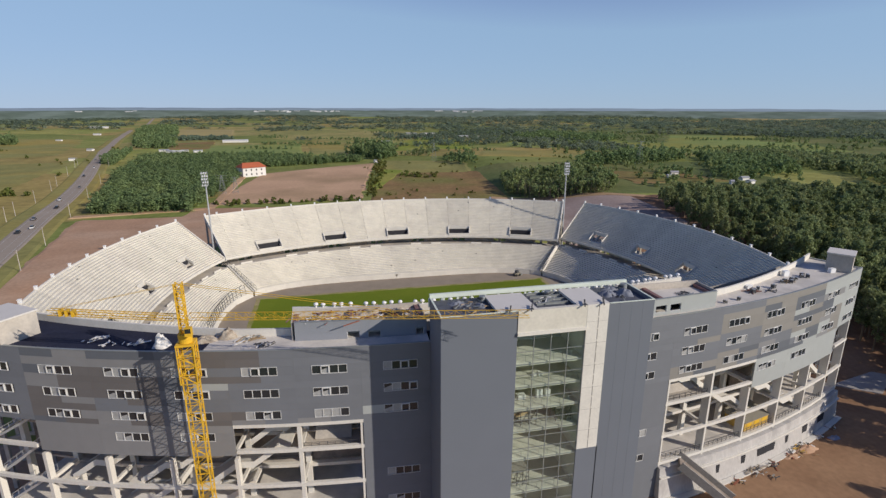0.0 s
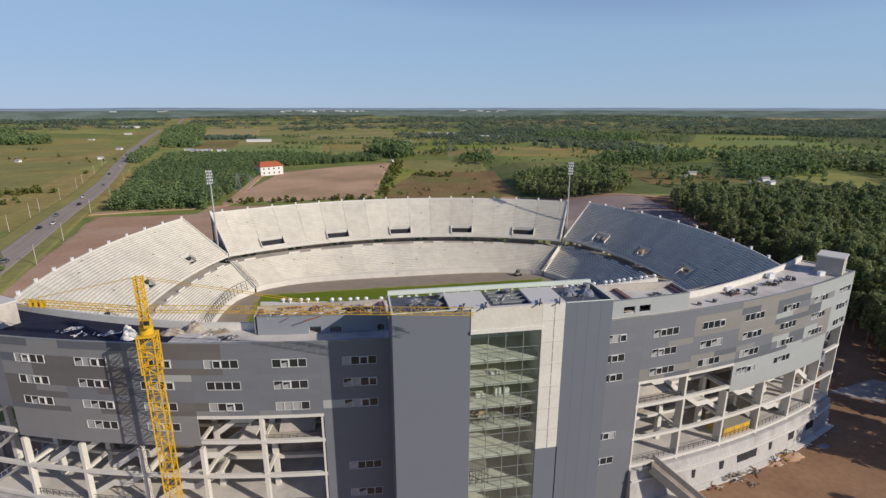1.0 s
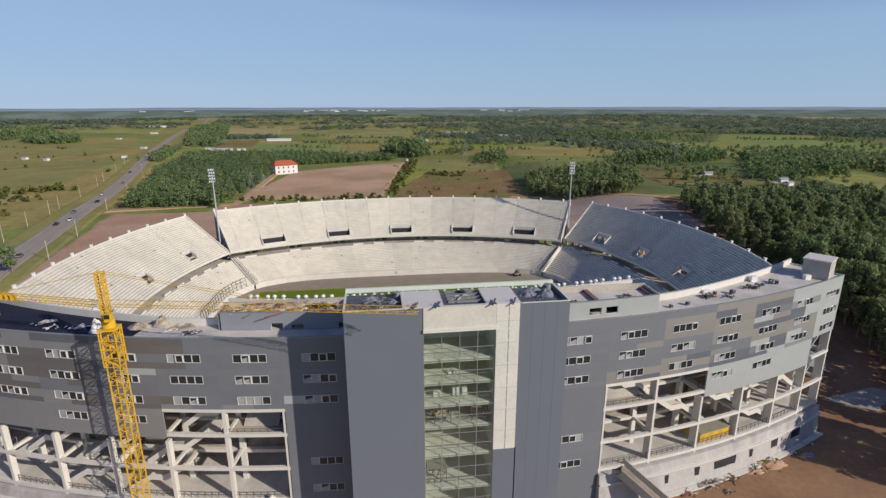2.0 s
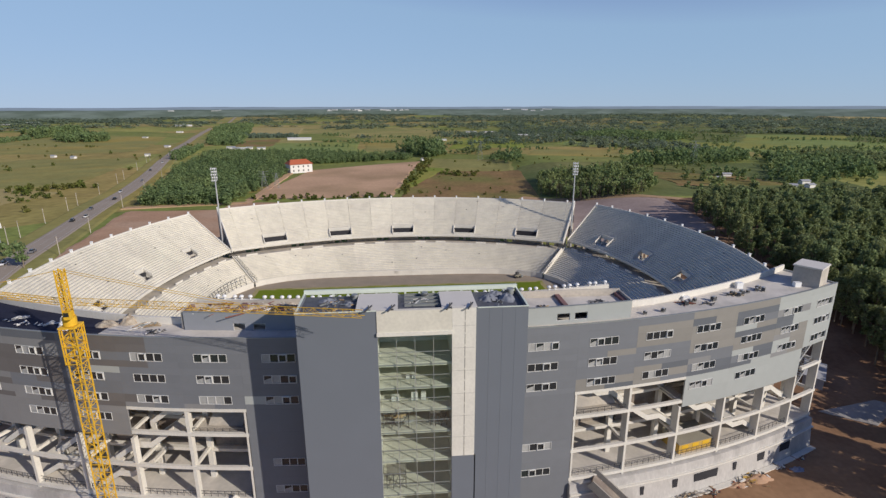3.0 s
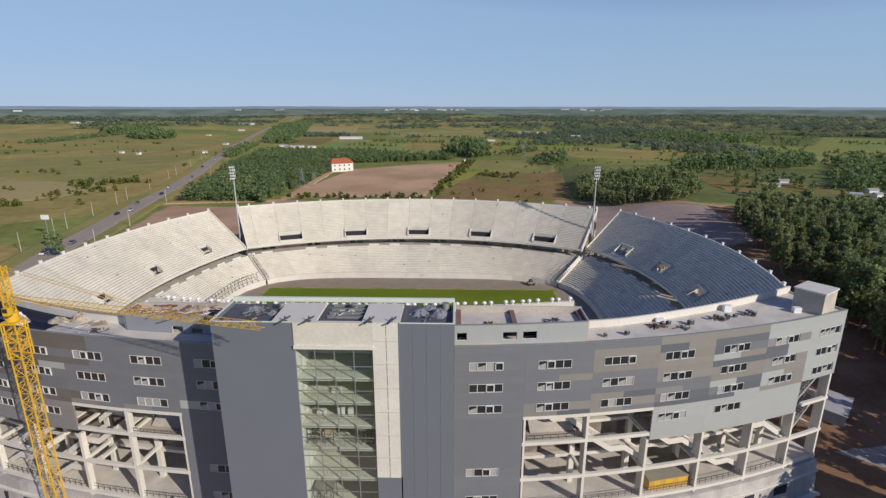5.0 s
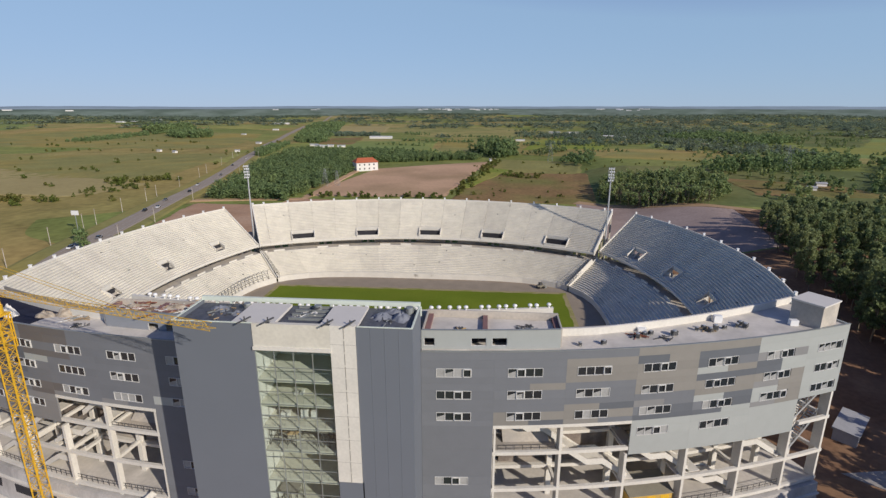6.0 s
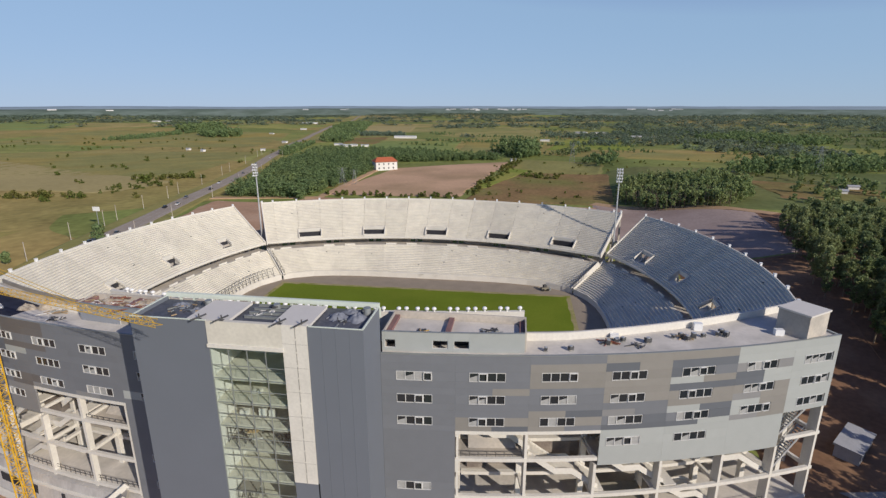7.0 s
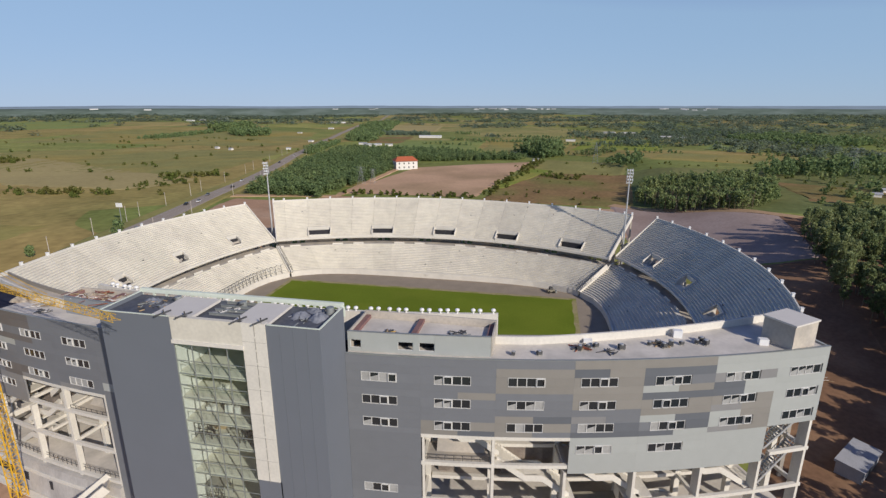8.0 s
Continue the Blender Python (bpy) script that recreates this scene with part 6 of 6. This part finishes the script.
plank_pile(31.0, 13.0, 35.2, 3.0, 8, 5, [STEEL_DARK, STEEL], "dark props on the rooftop storey", 18, spread=1.5)
for k, (x, rx) in enumerate(((-28.6, 3.6), (-22.4, 3.4), (-17.8, 2.2))):
    heap("board_mound", x, 14.3, 35.5, rx, 1.5, 1.1, RUBBLE, "heap of broken formwork boards on the rooftop storey", "board mound", 61 + k, group="board mounds")
# tower roof
plank_pile(2.0, 5.0, 39.5, 1.6, 14, 30, [STEEL, STEEL_DARK, SHEET], "scrap metal on the dark tower roof", 19, spread=1.8)
plank_pile(13.0, 4.4, 39.5, 1.3, 10, 60, [STEEL, STEEL_DARK, GREY_SHEET], "scrap on the dark tower roof", 20, spread=2.0)
plank_pile(-9.5, 5.0, 39.5, 1.4, 14, 10, [STEEL, WOOD, STEEL_DARK], "scrap on the dark tower roof", 22, spread=2.4)
for k, (x, y, rx, ry, h) in enumerate(((11.8, 5.4, 1.7, 1.3, 0.75), (14.4, 5.2, 1.5, 1.6, 0.9), (13.2, 7.2, 1.6, 0.9, 0.6), (-10.6, 6.4, 1.8, 1.1, 0.5), (-7.6, 5.0, 1.0, 1.2, 0.45))):
    heap("tarpaulin", x, y, 39.5, rx, ry, h, GREY_SHEET, "grey-blue tarpaulin bulging over stored material on the tower roof", "tarpaulin", 81 + k, group="roof tarpaulins")
for y in (3.6, 4.9, 6.2, 7.5):
    girder = thing("steel_girder", "grey steel girder lying across the open roof well", "girder", group="roof girders")
    for z0, z1, w in ((39.5, 39.54, 0.16), (39.54, 39.82, 0.03), (39.82, 39.86, 0.16)):
        bm = bmesh.new()
        box(bm, 0.0, 4.6, y - w / 2, y + w / 2, z0, z1)
        part("flange" if w > 0.1 else "web", bm, STEEL, girder)
for k, (x, y, rad, h, turn) in enumerate(((15.2, 7.0, 0.55, 0.9, 10), (2.9, 6.8, 0.5, 0.8, 80), (-6.9, 6.8, 0.5, 0.8, 35))):
    dr = thing("roof_duct", "grey coiled duct lying on the tower roof", "duct", group="roof ducts")
    dr.matrix_basis = pose(x, y, 39.5, 0, 0, turn)
    bm = bmesh.new()
    rod(bm, (0, 0, 0), (0, 0, h), rad, rad * 0.9, 18)
    part("drum", bm, STEEL, dr)
    bm = bmesh.new()
    for q in range(9):
        a0, a1 = 0.45 * q, 0.45 * (q + 1)
        rod(bm, (rad * 1.25 * math.cos(a0), rad * 1.25 * math.sin(a0), 0.2 + 0.05 * q), (rad * 1.25 * math.cos(a1), rad * 1.25 * math.sin(a1), 0.2 + 0.05 * (q + 1)), 0.12, n=8)
    part("hose", bm, STEEL_DARK, dr)
for x in (-5.2, -2.2, 5.4, 8.2):
    rig = thing("outrigger", "dark steel outrigger over the tower parapet", "outrigger", group="outriggers")
    bm = bmesh.new()
    beam(bm, (x, 0.2, 40.25), (x + 0.9, 2.2, 40.35), 0.16)
    part("arm", bm, STEEL_DARK, rig)
    bm = bmesh.new()
    beam(bm, (x + 0.5, 1.3, 40.05), (x + 0.5, 1.3, 40.75), 0.12)
    part("stub", bm, STEEL_DARK, rig)
    bm = bmesh.new()
    box(bm, x + 0.25, x + 0.75, 1.05, 1.55, 40.0, 40.08)
    part("foot_plate", bm, STEEL_DARK, rig)

# yellow site hut on the open floor
hut = thing("site_hut", "yellow site container with dull brown roof on the first floor", "container")
ha, hb = Vector(fp(48.2, -2.9, 5.7)), Vector(fp(55.4, -2.9, 5.7))
hut.matrix_basis = Matrix.Translation((ha + hb) / 2) @ Matrix.Rotation(math.atan2(hb.y - ha.y, hb.x - ha.x), 4, "Z")
bm = bmesh.new()
box(bm, -3.6, 3.6, -2.0, 2.2, 0.02, 1.9)
part("body", bm, YELLOW_SITE, hut)
bm = bmesh.new()
hexa(bm, [(-3.75, -2.15, 1.9), (3.75, -2.15, 1.9), (3.75, 2.3, 1.9), (-3.75, 2.3, 1.9), (-3.75, -2.15, 2.0), (3.75, -2.15, 2.0), (3.75, 2.3, 2.9), (-3.75, 2.3, 2.9)])
part("roof", bm, HUT_ROOF, hut, "dull olive-brown sheet roof")
for k in range(3):
    bm = bmesh.new()
    box(bm, -3.0 + 2.3 * k, -1.6 + 2.3 * k, -2.04, -2.0, 0.9, 1.6)
    part("window", bm, YELLOW, hut)

# ramps before the building
for sx, x0, x1 in ((1, 30.5, 38.5), (-1, -26.0, -33.5)):
    rp = thing("access_ramp", "pale concrete ramp with low walls leading down from the first floor", "ramp", group="access ramps")
    y0, y1 = F(x0) - 0.9, F(x1) - 7.0
    d = Vector((x1 - x0, y1 - y0, 0)).normalized()
    s = Vector((-d.y, d.x, 0))
    # right ramp's side walls are coloured dark for shade, the left ones stay white
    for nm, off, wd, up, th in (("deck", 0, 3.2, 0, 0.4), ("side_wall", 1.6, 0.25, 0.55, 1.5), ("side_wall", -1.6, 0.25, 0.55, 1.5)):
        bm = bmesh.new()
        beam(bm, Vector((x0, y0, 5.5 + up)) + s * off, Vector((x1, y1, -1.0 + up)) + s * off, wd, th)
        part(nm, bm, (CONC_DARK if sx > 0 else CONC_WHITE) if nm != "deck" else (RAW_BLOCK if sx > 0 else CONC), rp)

# earth bank, pallets and site rubbish at the plinth
heap("spoil_mound", 65.0, 13.6, -1.6, 3.4, 1.5, 1.3, SOIL, "small mound of brown earth by the plinth", "mound", 31)
heap("spoil_mound", 60.0, 12.4, -1.6, 2.6, 1.3, 0.9, SOIL, "small mound of brown earth by the plinth", "mound", 33)
for k in range(7):
    plank_pile(44 + 5.5 * k, F(44 + 5.5 * k) - 2.6, -1.3, 2.4, 7, 20 * k, [WOOD, RUST, STEEL_DARK, SHEET], "mixed site rubbish by the plinth", 40 + k, spread=1.2, group="site rubbish")
# added mound whose blue-grey imitates the tree shade on the plinth
PLINTH_SHADE = mat("blue_grey_shade_colour", (0.24, 0.26, 0.34), 0.6, vary=0.35, scale=0.8, fine=3, bump=0.3)
heap("tarpaulin", 74.0, 15.4, -1.6, 2.4, 1.0, 1.1, PLINTH_SHADE, "added low mound coloured blue-grey for tree shade at the plinth", "tarpaulin", 37)
plank_pile(63.5, F(63.5) - 2.4, -1.1, 3.4, 16, 20, [WOOD, YELLOW_SITE, STEEL_DARK], "yellowed boards stacked by the plinth", 81, spread=2.2, group="site rubbish")
plank_pile(50.0, F(50.0) - 2.4, -1.1, 3.0, 14, 10, [STEEL_DARK, RUBBLE, CONC_DARK], "dark scrap before the basement recess", 82, spread=2.6, group="site rubbish")
# grey shed and concrete pad on the shaded yard to the right
shed = thing("site_shed", "grey sheet-metal site shed on the dark yard", "shed")
shed.matrix_basis = pose(102.4, 46.0, -1.7, 0, 0, 48)
bm = bmesh.new()
box(bm, -5.0, 5.0, -2.1, 2.1, 0, 3.3)
part("wall", bm, SHED_GREY, shed)
bm = bmesh.new()
hexa(bm, [(-5.2, -2.4, 3.3), (5.2, -2.4, 3.3), (5.2, 2.4, 3.3), (-5.2, 2.4, 3.3), (-5.2, -2.4, 3.42), (5.2, -2.4, 3.42), (5.2, 2.4, 3.75), (-5.2, 2.4, 3.75)])
part("roof", bm, SHED_GREY, shed)
bm = bmesh.new()
box(bm, -1.0, 0.2, -2.16, -2.1, 0.1, 2.2)
part("door", bm, STEEL_DARK, shed)
bm = bmesh.new()
pad = [(91.5, 34.2), (101.5, 26.8), (113.0, 33.5), (104.0, 40.8)]
hexa(bm, [(x, y, -2.2) for x, y in pad] + [(x, y, -1.15) for x, y in pad])
solo("concrete_pad", bm, PAD, "grey concrete pad beside the building's corner", "pad", kind="structure")
plank_pile(108, 78, level(108, 78) + 0.4, 7, 12, 20, [WOOD, SHEET], "stack of poles lying on the yard", 60, spread=2.5)

# steel stairs in the open end bay
for z0, z1, dirn, end in ((11.2, 17.2, 1, 1), (17.2, 21.9, 1, 1), (5.7, 11.2, 1, -1), (11.2, 17.2, 1, -1), (17.2, 21.9, 1, -1)):
    fs = thing("steel_stair", "galvanised steel escape stair in the open end bay", "stair", group="escape stairs")
    xa, xb = (75.2 * end, 80.2 * end) if dirn > 0 else (80.2 * end, 75.2 * end)
    if end < 0:
        xa, xb = (-71.5, -79.0) if dirn < 0 else (-79.0, -71.5)
    for off in (-1.2, -2.6):
        bm = bmesh.new()
        beam(bm, fp(xa, off, z0), fp(xb, off, z1), 0.12, 0.35)
        part("stringer", bm, GALV, fs)
        bm = bmesh.new()
        beam(bm, fp(xa, off, z0 + 1.1), fp(xb, off, z1 + 1.1), 0.07)
        for k in range(7):
            f = k / 6
            p = Vector(fp(xa, off, z0)).lerp(Vector(fp(xb, off, z1)), f)
            beam(bm, p, p + Vector((0, 0, 1.1)), 0.05)
        part("handrail", bm, GALV, fs)
    for k in range(16):
        f = (k + 0.5) / 16
        p, q = (Vector(fp(xa, o, z0)).lerp(Vector(fp(xb, o, z1)), f) for o in (-1.2, -2.6))
        bm = bmesh.new()
        beam(bm, p, q, 0.4, 0.05)
        part("tread", bm, GALV, fs)

# mesh fence on the left front wall of the lower tier
fence = thing("crowd_fence", "tall steel crowd fence with leaning posts on the lower tier", "fence")
pts = []
for k in range(17):
    y = 92 + 32 * k / 16
    x = -ring_x(y)
    pts.append(Vector((x - 0.3, y, 1.9)))
for p in pts:
    bm = bmesh.new()
    beam(bm, p, p + Vector((-0.5, 0, 3.4)), 0.14)
    beam(bm, p + Vector((-0.5, 0, 3.4)), p + Vector((0.5, 0, 4.1)), 0.12)
    part("post", bm, STEEL_DARK, fence)
for a, b in zip(pts, pts[1:]):
    for h in (1.2, 2.4, 3.4):
        bm = bmesh.new()
        beam(bm, a + Vector((-0.15 * h, 0, h)), b + Vector((-0.15 * h, 0, h)), 0.07)
        part("rail", bm, STEEL_DARK, fence)
for sx, c in ((-1, (-65.5, 135.5)), (1, (66.0, 136.0))):
    fr = thing("stair_fence", "steel fence running down the lower tier at the corner", "fence", group="corner fences")
    b = Vector((sx * 55.0, ring_y(55.0), 1.8))
    t = Vector((c[0], c[1], 9.6))
    for side in (-0.6, 0.6):
        n = 12
        for k in range(n + 1):
            p = b.lerp(t, k / n) + Vector((side, 0, 0))
            bm = bmesh.new()
            beam(bm, p, p + Vector((0, 0, 2.0)), 0.09)
            part("post", bm, STEEL_DARK, fr)
        for h in (1.0, 2.0):
            bm = bmesh.new()
            beam(bm, b + Vector((side, 0, h)), t + Vector((side, 0, h)), 0.08)
            part("rail", bm, STEEL_DARK, fr)

# digger parked on the track
dg = thing("small_loader", "small dull brown loader parked on the track", "loader")
dg.matrix_basis = pose(45.5, 128.5, 0, 0, 0, 20)
bm = bmesh.new()
box(bm, -1.3, 1.3, -0.7, 0.7, 0.5, 1.3)
part("body", bm, HUT_ROOF, dg)
bm = bmesh.new()
box(bm, -0.6, 0.5, -0.6, 0.6, 1.3, 2.2)
part("cab", bm, STEEL_DARK, dg)
bm = bmesh.new()
box(bm, 1.5, 2.1, -0.9, 0.9, 0.1, 0.8)
part("bucket", bm, STEEL, dg)
for a in (-0.8, 0.8):
    for b in (-0.75, 0.75):
        bm = bmesh.new()
        rod(bm, (a, b - 0.12, 0.45), (a, b + 0.12, 0.45), 0.45, n=14)
        part("wheel", bm, RUBBER, dg)

# ---- countryside things ----
house = thing("white_house", "large white house with orange-red tiled roof", "house")
house.matrix_basis = pose(-95, 441, sheet(-95, 441) - 0.3, 0, 0, 30) @ Matrix.Scale(1.18, 4)
bm = bmesh.new()
box(bm, -9, 9, -6, 6, 0, 7.2)
part("wall", bm, WALL_WHITE, house)
bm = bmesh.new()
v = [bm.verts.new(p) for p in ((-9.8, -6.8, 7.2), (9.8, -6.8, 7.2), (9.8, 6.8, 7.2), (-9.8, 6.8, 7.2), (-6.5, 0, 10.6), (6.5, 0, 10.6))]
for f in ((0, 1, 5, 4), (2, 3, 4, 5), (1, 2, 5), (3, 0, 4), (3, 2, 1, 0)):
    bm.faces.new([v[i] for i in f])
part("roof", bm, TILE_RED, house)
for r in range(2):
    for k in range(4):
        bm = bmesh.new()
        box(bm, -6.9 + 4.0 * k, -5.9 + 4.0 * k, -6.06, -5.9, 1.6 + 3.2 * r, 2.9 + 3.2 * r)
        part("window", bm, PANE, house)
for k in range(2):
    bm = bmesh.new()
    box(bm, 8.9, 9.06, -3.5 + 4 * k, -2.0 + 4 * k, 4.6, 6.2)
    part("window", bm, PANE, house)


def farm_shed(x, y, lx, ly, h, turn, roof, base=None):
    s = thing("farm_shed", "low pale farm shed with shallow pitched roof", "shed", group="farm sheds")
    s.matrix_basis = pose(x, y, sheet(x, y) - 0.3 if base is None else base, 0, 0, turn)
    bm = bmesh.new()
    box(bm, -lx / 2, lx / 2, -ly / 2, ly / 2, 0, h)
    part("wall", bm, WALL_WHITE, s)
    bm = bmesh.new()
    v = [bm.verts.new(p) for p in ((-lx / 2 - 0.5, -ly / 2 - 0.5, h), (lx / 2 + 0.5, -ly / 2 - 0.5, h), (lx / 2 + 0.5, ly / 2 + 0.5, h), (-lx / 2 - 0.5, ly / 2 + 0.5, h), (-lx / 2 - 0.5, 0, h * 1.35), (lx / 2 + 0.5, 0, h * 1.35))]
    for f in ((0, 1, 5, 4), (2, 3, 4, 5), (1, 2, 5), (3, 0, 4), (3, 2, 1, 0)):
        bm.faces.new([v[i] for i in f])
    part("roof", bm, roof, s)


shed_rng = random.Random(77)
for x, y, lx, ly in ((-692, 1715, 52, 18), (-528, 1088, 10, 6), (-364, 800, 8, 6), (-320, 634, 6, 4), (-402, 620, 6, 4), (-541, 1300, 15, 7), (-192, 985, 44, 14), (-255, 762, 12, 7), (-243, 748, 10, 7), (-231, 740, 13, 8),
                     (-226, 756, 9, 6), (-207, 750, 12, 7), (182, 1236, 26, 10), (222, 1228, 34, 11), (282, 1106, 22, 9), (307, 1082, 20, 9), (81, 904, 16, 8), (29, 541, 6, 4), (232, 292, 5, 4), (248, 310, 6, 4),
                     (256, 253, 6, 4), (269, 253, 5, 4), (278, 269, 6, 4), (-1219, 1630, 32, 12), (-1222, 1700, 24, 10), (-1300, 1950, 50, 16), (-440, 644, 6, 4)):
    farm_shed(x, y, lx, ly, 2.5 + 0.03 * lx, shed_rng.uniform(-25, 25), SHED if lx > 12 else SHED_GREY)
for k in range(34):
    a = shed_rng.choice((shed_rng.uniform(-0.13, 0.04), shed_rng.uniform(-0.13, 0.04), shed_rng.uniform(-0.85, -0.3), shed_rng.uniform(-0.13, 0.02), shed_rng.uniform(0.2, 0.3)))
    d = shed_rng.uniform(3860, 3960)
    farm_shed(d * math.sin(a), d * math.cos(a), shed_rng.uniform(12, 48), shed_rng.uniform(10, 20), shed_rng.uniform(3, 6), shed_rng.uniform(-30, 30) - math.degrees(a), SHED, 29 + (d - 3860) * 0.085)


def car(x, y, turn, paint):
    c = thing("car", "small parked-looking car on the highway", "car", group="highway cars")
    c.matrix_basis = pose(x, y, sheet(x, y) + 0.85, 0, 0, turn)
    bm = bmesh.new()
    hexa(bm, [(-2.1, -0.85, 0.25), (2.1, -0.85, 0.25), (2.1, 0.85, 0.25), (-2.1, 0.85, 0.25), (-2.1, -0.82, 0.85), (2.0, -0.82, 0.8), (2.0, 0.82, 0.8), (-2.1, 0.82, 0.85)])
    body = part("body", bm, paint, c)
    bm = bmesh.new()
    hexa(bm, [(-1.6, -0.78, 0.85), (1.1, -0.78, 0.82), (1.1, 0.78, 0.82), (-1.6, 0.78, 0.85), (-1.1, -0.65, 1.42), (0.4, -0.65, 1.42), (0.4, 0.65, 1.42), (-1.1, 0.65, 1.42)])
    part("cabin", bm, PANE, c)
    for a in (-1.3, 1.3):
        for b in (-0.85, 0.85):
            bm = bmesh.new()
            rod(bm, (a, b - 0.1, 0.3), (a, b + 0.1, 0.3), 0.32, n=12)
            part("wheel", bm, RUBBER, c)


for k, (t, o) in enumerate(((1.05, -2), (1.35, 2), (2.45, -2), (2.6, 2), (2.95, -2), (3.4, 2), (3.75, -2), (4.3, 2), (4.9, -2), (5.4, 2), (6.1, -2))):
    p = along(t)
    d = (along(t + 0.02) - along(t - 0.02)).normalized()
    q = p + Vector((d.y, -d.x)) * o
    car(q.x, q.y, math.degrees(math.atan2(d.y, d.x)) + (0 if o > 0 else 180), CAR_PAINT[k % 3])


def pole(x, y, h, lamp=False, label="slim pale concrete utility pole beside the highway"):
    z = sheet(x, y)
    p = thing("utility_pole", label, "pole", group="utility poles")
    bm = bmesh.new()
    rod(bm, (x, y, z - 0.3), (x, y, z + h), 0.17, 0.11, 8)
    part("shaft", bm, CONC, p)
    bm = bmesh.new()
    beam(bm, (x - 0.9, y, z + h - 0.4), (x + 0.9, y, z + h - 0.4), 0.12)
    part("crossarm", bm, BARK, p)


for k in range(13):
    t = 0.7 + 0.42 * k + 0.1 * (k % 3)
    p = along(t)
    d = (along(t + 0.02) - along(t - 0.02)).normalized()
    for o in ((-15, 14) if k % 2 else (-15,)):
        q = p + Vector((d.y, -d.x)) * o
        pole(q.x, q.y, 8.5)
# roadside billboard on a post
bb = thing("billboard", "small white roadside billboard on a post", "billboard")
bx, by = -181, 180
bz = sheet(bx, by)
bm = bmesh.new()
rod(bm, (bx, by, bz - 0.3), (bx, by, bz + 8), 0.2, n=8)
part("post", bm, STEEL, bb)
bm = bmesh.new()
box(bm, bx - 1.9, bx + 1.9, by - 0.15, by + 0.15, bz + 8, bz + 10.2)
part("board", bm, WHITE, bb)


def pylon(x, y, h, w, label="grey lattice power pylon"):
    z = sheet(x, y)
    p = thing("power_pylon", label, "pylon", group="power pylons")
    bm = bmesh.new()
    for sx in (-1, 1):
        for sy in (-1, 1):
            beam(bm, (x + sx * w / 2, y + sy * w / 2, z - 0.3), (x + sx * 0.3, y + sy * 0.3, z + h), 0.11)
    n = 7
    for k in range(n):
        f0, f1 = k / n, (k + 1) / n
        r0, r1 = w / 2 * (1 - f0) + 0.3 * f0, w / 2 * (1 - f1) + 0.3 * f1
        for s in (-1, 1):
            beam(bm, (x - s * r0, y - r0, z + h * f0), (x + s * r1, y - r1, z + h * f1), 0.06)
            beam(bm, (x - s * r0, y + r0, z + h * f0), (x + s * r1, y + r1, z + h * f1), 0.06)
    part("frame", bm, STEEL, p)
    for f in (0.72, 0.86, 0.98):
        bm = bmesh.new()
        beam(bm, (x - w * 0.75, y, z + h * f), (x + w * 0.75, y, z + h * f), 0.13)
        part("crossarm", bm, STEEL, p)


for x, y, h, w in ((-101, 333, 14, 5), (-93, 338, 12, 4), (92, 520, 22, 6), (268, 390, 22, 6), ):
    pylon(x, y, h, w)
# lone roadside tree and shrubs on the verge
for k, (x, y, h) in enumerate(((-147, 143, 11.0), (-165, 160, 6.0), (-170, 119, 5.0))):
    ob = tree_proto("tree", 51 + k, h, h * 0.18, h * 0.38, LEAF_DARK, "rounded dark green tree on the highway verge", "verge trees", n=420, size=0.4)
    ob.matrix_basis = pose(x, y, sheet(x, y))
woods("woods", fill([(262, 276), (300, 262), (320, 300), (270, 310)], 8, 74), 9, 3.6, 70, 0.8, LEAF_DARK, "trees round a few small houses", 74, base=0.1)
woods("woods", fill([(236, 310), (262, 306), (270, 330), (240, 335)], 8, 75), 8, 3.4, 70, 0.8, LEAF_DARK, "trees behind a few small houses", 75, base=0.1)
woods("woods", fill([(-335, 238), (-258, 252), (-258, 262), (-330, 252)], 6, 76), 4.5, 3.0, 70, 0.6, SHRUB, "thicket across the pasture", 76, base=0.0)
woods("woods", fill([(-275, 322), (-240, 358), (-250, 372), (-285, 338)], 6, 77), 4.5, 3.0, 70, 0.6, SHRUB, "thicket beside the highway", 77, base=0.0)
woods("woods", fill([(-532, 392), (-512, 404), (-560, 442), (-578, 428)], 7, 78), 5.0, 3.4, 70, 0.7, SHRUB, "clump of bushes on the pasture", 78, base=0.0)
woods("woods", fill([(-258, 562), (-250, 560), (-306, 795), (-318, 800)], 4.5, 71), 6.0, 3.0, 90, 0.6, LEAF_DARK, "row of dark trees along the highway", 71, base=0.0)
woods("woods", fill([(-700, 830), (-735, 1000), (-738, 1130), (-790, 1130), (-785, 1000), (-745, 830)], 9, 72), 8, 4.5, 80, 0.9, LEAF_DARK, "line of dark trees across the pasture", 72, base=0.0)
woods("woods", fill([(-742, 1120), (-715, 1220), (-790, 1310), (-845, 1190)], 10, 47), 18, 7.0, 110, 1.3, LEAF_DARK, "tall clump of trees on the pasture", 47, base=0.0, clumps=9)
woods("woods", fill([(-604, 950), (-548, 985), (-600, 1085), (-690, 1050)], 9, 48), 15, 6.0, 110, 1.1, LEAF_DARK, "tall clump of trees in the fields", 48, base=0.0, clumps=9)
woods("woods", fill([(-264, 268), (-252, 272), (-232, 322), (-245, 332), (-276, 324)], 8, 49), 3.4, 2.6, 60, 0.5, SHRUB, "bushes along a ditch", 49, base=0.0)
woods("woods", fill([(-322, 850), (-455, 1281), (-610, 1885), (-540, 1985), (-334, 1162), (-269, 838)], 13, 73), 11, 5.5, 70, 1.1, LEAF_DARK, "roadside trees far along the highway", 73, base=0.0, clumps=8)
